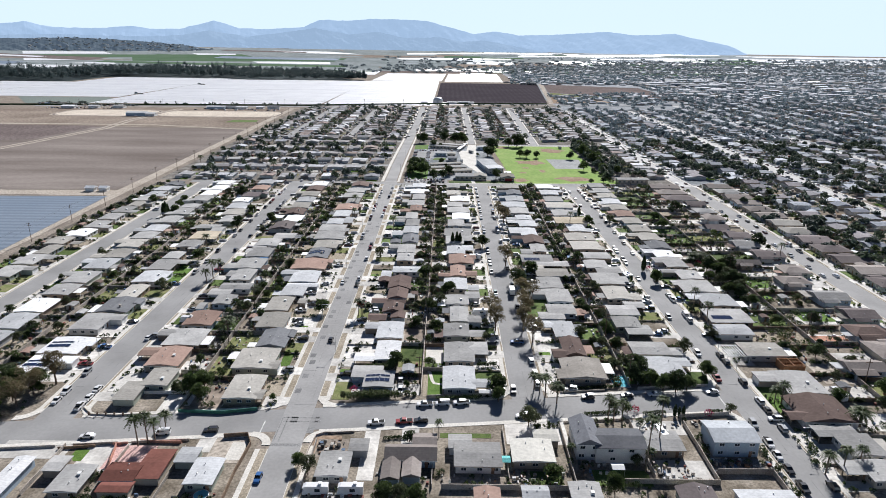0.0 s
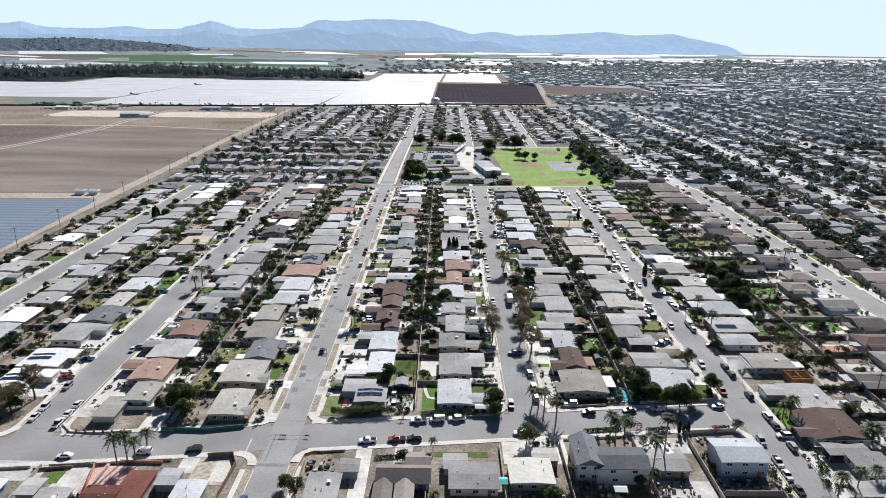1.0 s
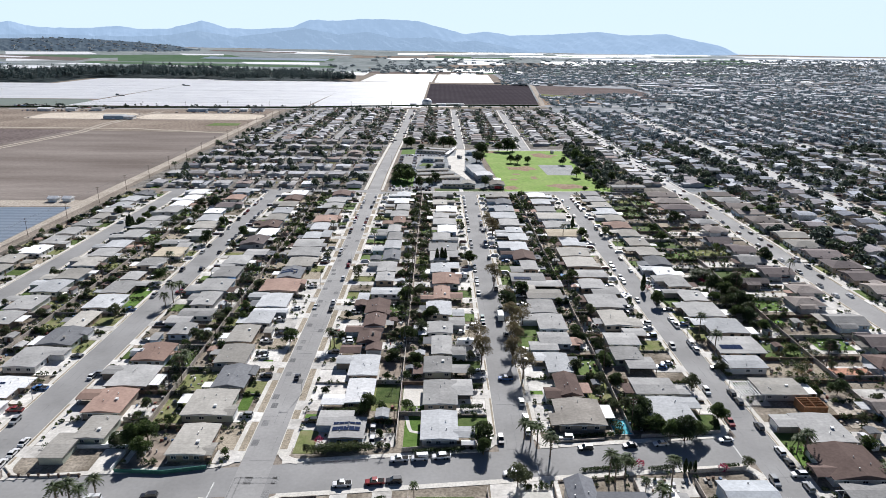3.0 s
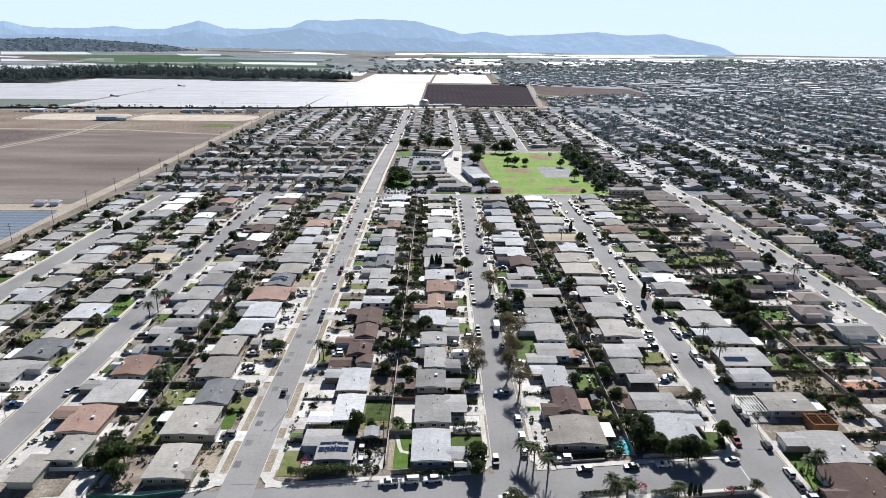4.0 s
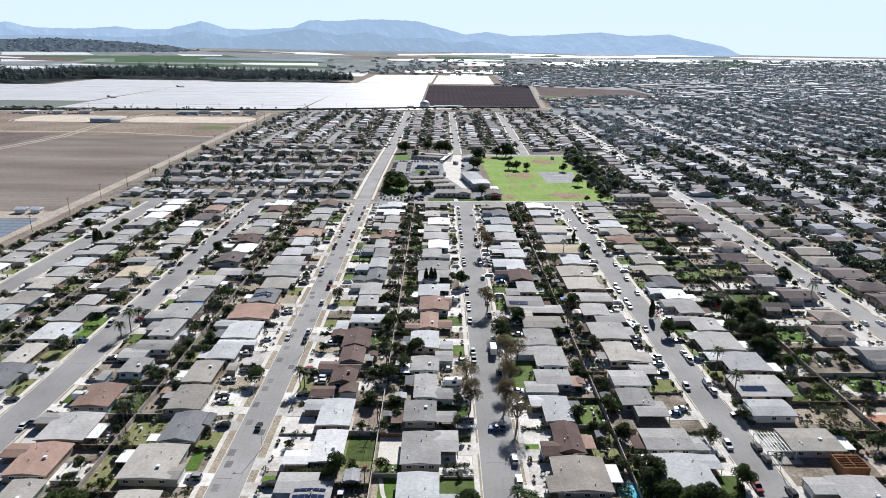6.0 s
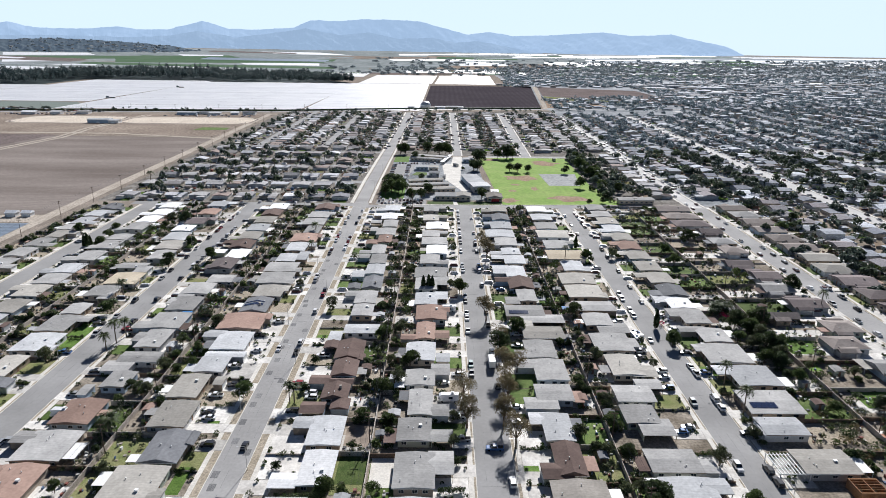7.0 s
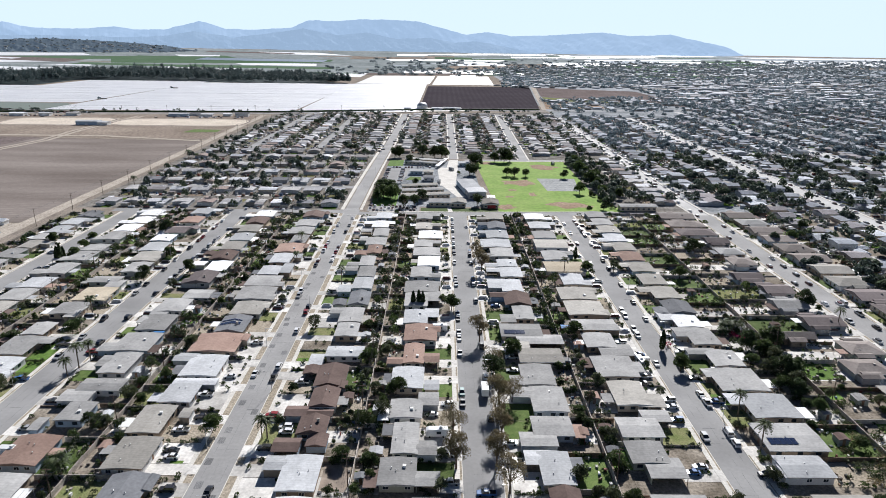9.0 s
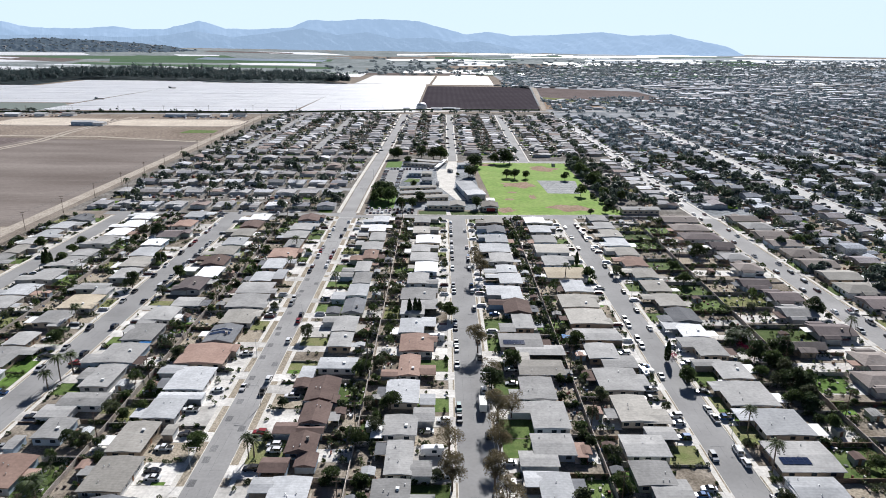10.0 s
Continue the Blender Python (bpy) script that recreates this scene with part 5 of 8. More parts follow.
for x, k, sx, sy in ((-53.8, -54, -1, 1), (-44.2, -44, 1, 1), (-53.8, -54, -1, -1), (-44.2, -44, 1, -1), (22.5, 22, -1, 1), (33.8, 34, 1, 1), (98.2, 98, -1, 1), (98.2, 98, -1, -1), (-121.2, -121, 1, 1), (-133.4, -133, -1, 1)):
    kerb_corner(x, CROSS(k + sx * 3) + sy * 6.5, sx, sy)

for row, (x0, y0, x1, y1), wings, r in LOTS:
    if row == "SS":
        continue
    rn = random.Random(int(r * 1e6))
    side, wx, kx, bx = FRONT[row], WALK[row], KERB[row], BACK[row]
    ya, yb = y0 - 1.0, y1 + 1.0
    fx = x1 - 0.55 if side > 0 else x0 + 0.55
    if wings:
        u0, v0, u1, v1 = wings[0]
        gx = (u1 if side > 0 else u0) - side * 0.4
        da, db = (v0 + v1) / 2 - 2.7 - rn.random() * 0.8, (v0 + v1) / 2 + 2.7 + rn.random() * 0.8
    else:
        gx, da, db = fx, y0 + 1, y0 + 6.2
    slabs = [(min(gx, wx), da, -0.2, max(gx, wx), db, 0.10), (min(wx, kx), da + 0.4, -0.2, max(wx, kx), db - 0.4, 0.155)]
    tagged(new("driveway", boxes("driveway", slabs, DRIVE)), "pale concrete driveway from the street to the garage", "driveway", kind="structure")
    q = rn.random()
    m, lab = ((LAWN, "clipped green front lawn") if q < 0.22 else (DRYGRASS, "patchy dry front lawn") if q < 0.34 else (VERGE, "bare tan soil front yard") if q < 0.46 else (YARD, "bare soil front yard") if q < 0.58 else (DRIVE, "paved front yard"))
    lo, hi = (db + 0.2, yb) if da - ya < yb - db else (ya, da - 0.2)
    if hi - lo > 1.5:
        tagged(new("front_yard", boxes("front_yard", [(min(fx, wx), lo, -0.2, max(fx, wx), hi, 0.08)], m)), lab, "yard", kind="structure")
    q = rn.random()
    m, lab = ((LAWN, "green back lawn behind the house") if q < 0.14 else (DRYGRASS, "dry weedy back yard") if q < 0.26 else (DRIVE, "paved back patio") if q < 0.60 else (VERGE, "bare tan soil back yard") if q < 0.78 else (YARD, "bare soil back yard"))
    hx = x0 + 0.55 if side > 0 else x1 - 0.55
    la, lb = ya + 0.6, yb - 0.6
    if m is DRIVE:
        lb = la + (lb - la) * 0.6
    tagged(new("back_yard", boxes("back_yard", [(min(hx, bx + side * 0.6), la, -0.2, max(hx, bx + side * 0.6), lb, 0.07)], m)), lab, "yard", kind="structure")
    wood = rn.random() < 0.4
    wall = [(min(hx, bx), yb - 0.1, -0.2, max(hx, bx), yb + 0.1, 1.6 if wood else 1.75)]
    if rn.random() < 0.35:
        wall.append((min(fx, wx), yb - 0.1, -0.2, max(fx, wx), yb + 0.1, 0.7))
    tagged(new("garden_wall", boxes("garden_wall", wall, WOODFENCE if wood else BLOCK)), "weathered wooden fence between two yards" if wood else "concrete block wall between two yards", "wall", kind="structure")
    mid = (hx + bx) / 2
    free = not (kept_open(mid, (la + lb) / 2) or kept_open(mid - 2, (la + lb) / 2))
    if rn.random() < 0.5 and free:
        s = empty("shed", mid + rn.uniform(-2, 2), rn.uniform(la + 2, lb - 2), 0)
        w, d = rn.uniform(1.2, 2.0), rn.uniform(1.2, 2.4)
        tagged(s, "small back-yard shed with a sloped metal roof", "shed", "garden sheds")
        part("wall", boxes("shed_wall", [(-w, -d, 0, w, d, 2.1)], WALLS[rn.randrange(7)]), s)
        part("roof", gable("shed_roof", -w - 0.2, -d - 0.2, w + 0.2, d + 0.2, 2.1, 0.5, "y", ROOFS[rn.choice("gldsb")], 0.06), s)
        part("door", DOOR, s, (0, -d, 0))
    if rn.random() < 0.62 and free:
        px = hx - side * 2.2
        py = rn.uniform(la + 3, lb - 3)
        s = empty("patio_cover", px, py)
        w, d = rn.uniform(1.7, 2.2), rn.uniform(1.8, 4.2)
        tagged(s, "flat patio cover on posts behind the house", "patio cover", "patio covers")
        part("roof", boxes("patio_roof", [(-w, -d, 2.25, w, d, 2.37)], WHITEPAINT if rn.random() < 0.38 else ROOFS[rn.choice("gtsdlkb")]), s)
        for sx, sy in ((-side, -1), (-side, 1)):
            part("post", boxes("post", [(sx * (w - 0.15) - 0.06, sy * (d - 0.15) - 0.06, 0, sx * (w - 0.15) + 0.06, sy * (d - 0.15) + 0.06, 2.25)], WHITEPAINT), s)
for x, a, b in ((-166.5, 205, 540), (-89, 200, 540), (-9, 206, 546), (65.5, 212, 546), (151, 200, 548), (-243, 345, 540)):
    tagged(new("garden_wall", boxes("garden_wall", [(x - 0.1, a + 20 * i, -0.2, x + 0.1, min(b, a + 20 * i + 19.9), 1.7 + 0.1 * (i % 3)) for i in range(int((b - a) / 20) + 1)], BLOCK)), "long concrete block wall along the back of the yards", "wall", kind="structure")
# walls along the near cross street
for xa, xb, off, hgt in ((-7, 16, 9.2, 1.5), (40, 56, 9.2, 0.8), (68, 94, 9.2, 1.2), (-150, -118, -9.2, 0.8), (-113, -100, -9.2, 0.9), (-96, -79, -9.2, 0.8), (-38, -29, -9.0, 0.6), (38, 58, -9.2, 0.7), (77, 94, -9.2, 1.3)):
    v, f = strip([(xa, CROSS(xa) + off), (xb, CROSS(xb) + off)], 0.1, -0.2, hgt)
    tagged(new("garden_wall", mesh("garden_wall", v, f, BLOCK)), "low masonry wall along the cross street", "wall", kind="structure")

# lawns that stand out
for x0, y0, x1, y1 in ((151.6, 311, 167, 324), (152, 297, 158, 306), (159, 271, 174, 283), (67, 257, 76, 268), (-39.6, 311, -35.5, 325), (-143.5, 312, -136, 345), (111.5, 293, 116.5, 300), (-63.5, 255.5, -59.6, 260), (-63.6, 224, -59.6, 236), (-39.7, 207, -36, 222),
                       (111.6, 196, 118.5, 206), (-97.5, 356, -90.5, 367), (59, 359, 64.8, 368), (36.6, 230, 41, 238), (88.5, 388, 94, 397), (88.5, 366, 94, 375), (67, 394, 72.5, 401)):
    tagged(new("lawn", boxes("lawn", [(x0, y0, -0.2, x1, y1, 0.095)], LAWNBRIGHT)), "watered bright green lawn beside a house", "lawn", kind="structure")
# paving, planting and walls of the plots south of the cross street
for x0, y0, x1, y1, m, lab in ((18.6, 176, 38, 189, DRIVE, "pale paved forecourt"), (-25.5, 158, -20.8, 183, DRIVE, "pale concrete driveway"), (-14, 170, -8.6, 184, DRIVE, "pale concrete driveway"), (62, 160, 76, 169, DRIVE, "pale paved back yard"), (60, 182, 76, 190, DRIVE, "pale paved yard with parked trailers"),
                               (-134, 166, -113, 175, DRIVE, "pale paved forecourt"), (-108, 160, -96, 174, DRIVE, "pale paved forecourt"), (-39.5, 168, -30, 177.5, DIRT, "rubble-strewn bare yard"), (-2, 179, 14, 181.5, LAWN, "narrow green front lawn"), (8, 174, 18, 178.8, DIRT, "bare sandy front yard"),
                               (-76, 170, -63, 180, DRIVE, "pale paved corner yard"), (24, 156, 33, 163, LAWN, "small green back lawn"), (-1, 155, 16, 160, DIRT, "bare sandy back yard"), (77, 163.5, 93, 170, PATCH, "oil-stained paved yard"), (78, 152, 92, 162, YARD, "bare walled yard"), (42, 157, 58, 164, LAWN, "shaded green back lawn")):
    tagged(new("yard", boxes("yard", [(x0, y0, -0.2, x1, y1, 0.08)], m)), lab, "yard", kind="structure")
for x0, y0, x1, y1, h in ((-1.5, 154.7, 42, 154.9, 1.8), (50, 158.1, 77, 158.3, 1.7), (78, 163.0, 94, 163.2, 1.9), (93.9, 80, 94.1, 163, 1.8), (-40, 154, -39.8, 176, 1.5), (-4.2, 155, -4.0, 182, 1.6), (17.6, 158, 17.8, 184, 1.5), (36.2, 156, 36.4, 186, 1.6),
                        (59.2, 160, 59.4, 188, 1.7), (76.6, 159, 76.8, 188, 1.7), (-96, 148, -95.8, 172, 1.2), (-78.6, 148, -78.4, 172, 1.2), (-115, 150, -114.8, 172, 1.4)):
    tagged(new("garden_wall", boxes("garden_wall", [(x0, y0, -0.2, x1, y1, h)], BLOCK)), "concrete block wall round a plot", "wall", kind="structure")

# ---- trees ----
def tube_data(points, radii, n=6, start=0):
    vs, fs = [], []
    for p, r in zip(points, radii):
        vs += [(p[0] + r * math.cos(2 * math.pi * i / n), p[1] + r * math.sin(2 * math.pi * i / n), p[2]) for i in range(n)]
    for k in range(len(points) - 1):
        fs += [tuple(start + q for q in (k * n + i, k * n + (i + 1) % n, (k + 1) * n + (i + 1) % n, (k + 1) * n + i)) for i in range(n)]
    return vs, fs


def leaves(rs, centres, sizes, flat=0.0):
    """Small four-cornered leaf clumps with random turns, as vertex and face arrays."""
    n = len(centres)
    a = rs.normal(size=(n, 3))
    a /= np.linalg.norm(a, axis=1)[:, None]
    b = np.cross(a, rs.normal(size=(n, 3)))
    b /= np.linalg.norm(b, axis=1)[:, None]
    a[:, 2] *= 1 - flat
    s = np.asarray(sizes).reshape(-1, 1)
    k = rs.uniform(0.55, 1.0, (n, 1))
    quad = np.stack([centres - a * s, centres - b * s * k, centres + a * s, centres + b * s * k], 1).reshape(-1, 3)
    return quad


def quads_mesh(name, v, *mats):
    me = bpy.data.meshes.new(name)
    n = len(v) // 4
    me.vertices.add(len(v))
    me.vertices.foreach_set("co", np.asarray(v, dtype=np.float32).ravel())
    me.loops.add(len(v))
    me.loops.foreach_set("vertex_index", np.arange(len(v), dtype=np.int32))
    me.polygons.add(n)
    me.polygons.foreach_set("loop_start", np.arange(0, 4 * n, 4, dtype=np.int32))
    me.update(calc_edges=True)
    for m in mats:
        me.materials.append(m)
    return me


def crown_points(rs, lobes, n):
    """Points in the outer part of a set of lobes (x, y, z, rx, rz)."""
    vol = np.array([l[3] ** 2 * l[4] for l in lobes]) ** 0.67
    pick = rs.choice(len(lobes), n, p=vol / vol.sum())
    L = np.array(lobes)[pick]
    d = rs.normal(size=(n, 3))
    d /= np.linalg.norm(d, axis=1)[:, None]
    d[:, 2] = np.where(d[:, 2] < -0.5, -d[:, 2], d[:, 2])
    r = rs.uniform(0.4, 1.08, (n, 1)) ** 0.7
    return L[:, :3] + d * r * L[:, [3, 3, 4]]


def broad_tree(seed, h, r, n, size, m, sparse=False):
    rs = np.random.RandomState(seed)
    rn = random.Random(seed)
    lobes, vs, fs = [], [], []
    fork = h * (0.32 if sparse else 0.24)
    v, f = tube_data([(0, 0, -0.1), (0.05, 0, fork * 0.5), (0, 0.05, fork)], [h * 0.032, h * 0.026, h * 0.022])
    vs += v
    fs += f
    for k in range(9 if sparse else 12):
        a = 2.4 * k + rn.uniform(-0.4, 0.4)
        q = rn.uniform(0.25, 0.75) if k else 0.0
        z = h * (rn.uniform(0.5, 0.82) if sparse else rn.uniform(0.36, 0.80) - 0.12 * (q > 0.6)) if k else h * 0.78
        c = (r * q * math.cos(a), r * q * math.sin(a), z)
        lobes.append((*c, r * rn.uniform(0.36, 0.58), h * rn.uniform(0.15, 0.25)))
        v, f = tube_data([(0, 0, fork * 0.9), (c[0] * 0.5, c[1] * 0.5, (fork + z) * 0.5), c], [h * 0.016, h * 0.010, h * 0.004], 5, len(vs))
        vs += v
        fs += f
        if sparse:
            for e in range(3):
                tip = (c[0] * 1.3 + rn.uniform(-1, 1) * r * 0.35, c[1] * 1.3 + rn.uniform(-1, 1) * r * 0.35, z + h * rn.uniform(0.05, 0.2))
                v, f = tube_data([c, tip], [h * 0.006, h * 0.002], 4, len(vs))
                vs += v
                fs += f
    trunk = mesh("trunk", vs, fs, BARK)
    pts = crown_points(rs, lobes, n)
    crown = quads_mesh("crown", leaves(rs, pts, rs.uniform(0.6, 1.25, n) * size), m)
    return trunk, crown


def cypress_tree(seed, h, r, n, m):
    rs = np.random.RandomState(seed)
    v, f = tube_data([(0, 0, -0.1), (0, 0, h * 0.8)], [0.14, 0.04])
    t = rs.uniform(0.03, 1, n) ** 0.8
    a = rs.uniform(0, 2 * math.pi, n)
    q = r * np.sin(np.pi * np.clip(t, 0, 1) ** 0.75) ** 0.7 * rs.uniform(0.6, 1.1, n)
    pts = np.stack([q * np.cos(a), q * np.sin(a), t * h], 1)
    return mesh("trunk", v, f, BARK), quads_mesh("crown", leaves(rs, pts, rs.uniform(0.2, 0.42, n)), m)


def palm_tree(seed, h, frond, count, trunk_r, m=FROND, droop=0.9):
    rn = random.Random(seed)
    lean = rn.uniform(-0.3, 0.3)
    pts = [(lean * (i / 6) ** 2, lean * 0.6 * (i / 6) ** 2, h * i / 6 - 0.1) for i in range(7)]
    v, f = tube_data(pts, [trunk_r * (1.25 - 0.35 * i / 6) for i in range(7)], 7)
    trunk = mesh("trunk", v, f, PALMBARK)
    tx, ty, tz = pts[-1]
    q = []
    for k in range(count):
        a = 2.4 * k + rn.uniform(-0.2, 0.2)
        up = 1.15 - 1.75 * (k / count) + rn.uniform(-0.15, 0.15)
        ca, sa = math.cos(a), math.sin(a)
        L = frond * rn.uniform(0.85, 1.1)
        prev = None
        for s in range(11):
            t = (s + 0.2) / 10.5
            rr = L * t * math.cos(up * (1 - 0.4 * t))
            zz = L * (t * math.sin(up) - droop * t * t * 0.85)
            p = (tx + ca * rr, ty + sa * rr, tz + zz)
            if prev:
                wdt = 0.19 * frond * (1.05 - abs(t - 0.4) * 1.1)
                for sd in (-1, 1):
                    tip = (prev[0] - sa * wdt * sd + ca * wdt * 0.9, prev[1] + ca * wdt * sd + sa * wdt * 0.9, prev[2] - wdt * rn.uniform(0.3, 0.7))
                    mid = tuple(prev[i] * 0.3 + p[i] * 0.7 for i in range(3))
                    end = (tip[0] + ca * 0.16, tip[1] + sa * 0.16, tip[2])
                    q += [prev, tip, end, mid]
            prev = p
    return trunk, quads_mesh("crown", np.array(q), m)


KINDS = {
    "b": [broad_tree(1, 7, 3.3, 3700, 0.215, LEAF), broad_tree(2, 6, 3.1, 3300, 0.21, LEAF), broad_tree(3, 7.5, 3.6, 4000, 0.22, LEAFDARK)],
    "o": [broad_tree(4, 5.5, 2.7, 1900, 0.19, LEAF2), broad_tree(5, 6, 2.8, 2000, 0.19, LEAF2)],
    "s": [broad_tree(6, 11.5, 4.3, 4600, 0.165, LEAF3, True), broad_tree(7, 10.5, 4.0, 2600, 0.15, LEAF3, True)],
    "y": [broad_tree(8, 4, 2.0, 1250, 0.19, LEAF), broad_tree(9, 3.6, 1.9, 1200, 0.19, LEAFDARK), broad_tree(10, 4.2, 2.0, 1100, 0.19, LEAF2)],
    "c": [cypress_tree(11, 9, 1.15, 1300, LEAFDARK)],
    "p": [palm_tree(12, 7.0, 2.7, 30, 0.19), palm_tree(13, 9.0, 2.6, 28, 0.18)],
    "T": [palm_tree(14, 19, 2.5, 40, 0.2)],
    "D": [palm_tree(15, 5.5, 4.2, 46, 0.45)],
    "u": [broad_tree(16, 12, 5.5, 3000, 0.38, LEAFDARK), broad_tree(17, 11, 5.2, 2800, 0.38, LEAF)],
}
TREE_LABEL = {"b": ("leafy dark green garden tree", "tree"), "o": ("grey-green open-crowned small tree", "tree"), "s": ("tall thin-leaved brownish street tree", "tree"), "y": ("small bushy back-yard tree", "tree"),
              "c": ("narrow dark columnar cypress", "tree"), "p": ("slender palm with arching fronds", "palm"), "T": ("very tall thin-trunked palm", "palm"), "D": ("stout palm with a wide dense crown", "palm"), "u": ("large dark spreading tree by the school", "tree")}
TREES = 0


def plant(kind, x, y, scale=1.0, z=0.0):
    global TREES
    TREES += 1
    rn = random.Random(int(x * 13 + y * 7))
    trunk, crown = rn.choice(KINDS[kind])
    t = empty("palm_tree" if kind in "pTD" else "tree", x, y, z)
    s = scale * rn.uniform(0.88, 1.14)
    t.scale = (s, s, s * rn.uniform(0.92, 1.08))
    t.rotation_euler = (0, 0, rn.uniform(0, 6.28))
    tagged(t, TREE_LABEL[kind][0], TREE_LABEL[kind][1], "trees of the neighbourhood")
    part("trunk", trunk, t)
    part("crown", crown, t)


for x, y in [(-56.1, 274.2), (71.4, 346.0), (94.0, 424.7), (21.0, 373.0), (107.1, 317.0), (143.6, 313.6), (145.7, 330.5), (145.6, 309.7), (153.8, 340.0), (187.7, 379.5), (166.3, 463.6), (141.8, 417.7), (143.2, 439.0), (236.2, 487.2), (256.5, 512.1), (-138.1, 344.8), (-191.1, 444.3), (-216.4, 468.8), (-196.4, 474.9), (-194.0, 461.0), (-116.6, 419.7), (-137.4, 445.7), (-135.6, 407.3), (-158.8, 493.3), (-8.5, 277.6), (0.3, 298.5), (-12.0, 321.4), (44.3, 328.8), (35.5, 311.9), (-87.6, 208.1), (-85.2, 206.4), (-88.6, 203.9), (17.8, 206.7), (95.5, 218.6), (-19.2, 222.1)]:
    plant("b", x, y, 1.05)
for x, y in [(-121.1, 309.6), (-119.9, 315.5), (-118.8, 321.8), (-38.0, 271.6), (-39.5, 271.1), (81.8, 422.8), (189.3, 356.0), (-136.1, 347.4), (-141.1, 366.7), (-68.4, 473.0), (-64.1, 438.3), (-34.5, 405.8), (115.4, 286.2), (113.8, 266.4), (32.8, 207.0), (34.5, 205.2), (31.0, 208.9), (37.6, 199.7), (52.3, 188.1), (54.1, 188.1), (57.3, 189.8), (112.7, 201.5), (115.0, 201.5), (109.2, 163.4), (114.1, 163.5), (121.4, 167.6), (-93.4, 172.7), (-91.1, 174.2), (-89.5, 175.7), (-87.9, 180.2)]:
    plant("p", x, y, 1.0)
for x, y in [(-91.7, 252.4), (133.9, 188.3)]:
    plant("D", x, y, 1.0)
for x, y in [(36.0, 292.1), (35.2, 272.5), (32.5, 258.4), (20.6, 257.1), (20.0, 273.7), (32.0, 340.3), (36.1, 450.2), (37.7, 423.4), (40.8, 293.9), (35.2, 246.5), (35.4, 283.0), (35.8, 318.0), (-143.6, 193.7), (-142.3, 201.0), (-139.0, 208.7)]:
    plant("s", x, y, 1.0)
for x, y in [(92.4, 446.9), (105.6, 334.4), (-195.0, 435.0), (-194.3, 436.8), (-193.5, 438.6), (3.2, 375.7), (5.8, 375.8), (7.6, 375.8)]:
    plant("c", x, y, 1.0)
for x, y in [(110.0, 429.4), (-37.9, 351.8), (-3.1, 283.7), (-39.4, 160.4), (26.3, 185.9), (94.5, 238.9)]:
    plant("o", x, y, 1.0)
for x, y in [(77.0, 209.6), (81.0, 208.2), (85.5, 209.8), (73.5, 212.5), (68.2, 216.0), (70.6, 221.0)]:
    plant("b", x, y, 0.98)
for x, y in [(65.1, 176.1), (57.6, 163.7)]:
    plant("T", x, y, 1.0)

# ---- back-yard growth: small trees as things, low shrubs joined ----
SHRUBS = defaultdict(list)
rs_shrub = np.random.RandomState(77)


def shrub(x, y, r, h, key):
    if kept_open(x, y):
        return
    n = int(28 + 19 * r * h)
    pts = crown_points(rs_shrub, [(x, y, h * 0.5, r, h * 0.55), (x + r * 0.5, y + 0.2, h * 0.4, r * 0.6, h * 0.4)], n)
    SHRUBS[key].append(leaves(rs_shrub, pts, rs_shrub.uniform(0.16, 0.31, n)))


def far_bush(kind, x, y, scale):
    if kept_open(x, y):
        return
    n = 280 if y < 300 else 190 if y < 400 else 120
    h, r = (4.2, 2.0) if kind == "y" else (6.0, 2.8)
    h, r = h * scale, r * scale
    lobes = [(x, y, h * 0.6, r * 0.7, h * 0.36), (x + r * 0.45, y - r * 0.2, h * 0.5, r * 0.5, h * 0.28), (x - r * 0.4, y + r * 0.3, h * 0.52, r * 0.5, h * 0.3), (x, y + 0.2, h * 0.2, 0.2, h * 0.2)]
    SHRUBS[random.Random(int(x * 3 + y)).choice(("green", "green", "dark", "olive"))].append(leaves(rs_shrub, crown_points(rs_shrub, lobes, n), rs_shrub.uniform(0.25, 0.5, n) * math.sqrt(140 / n)))


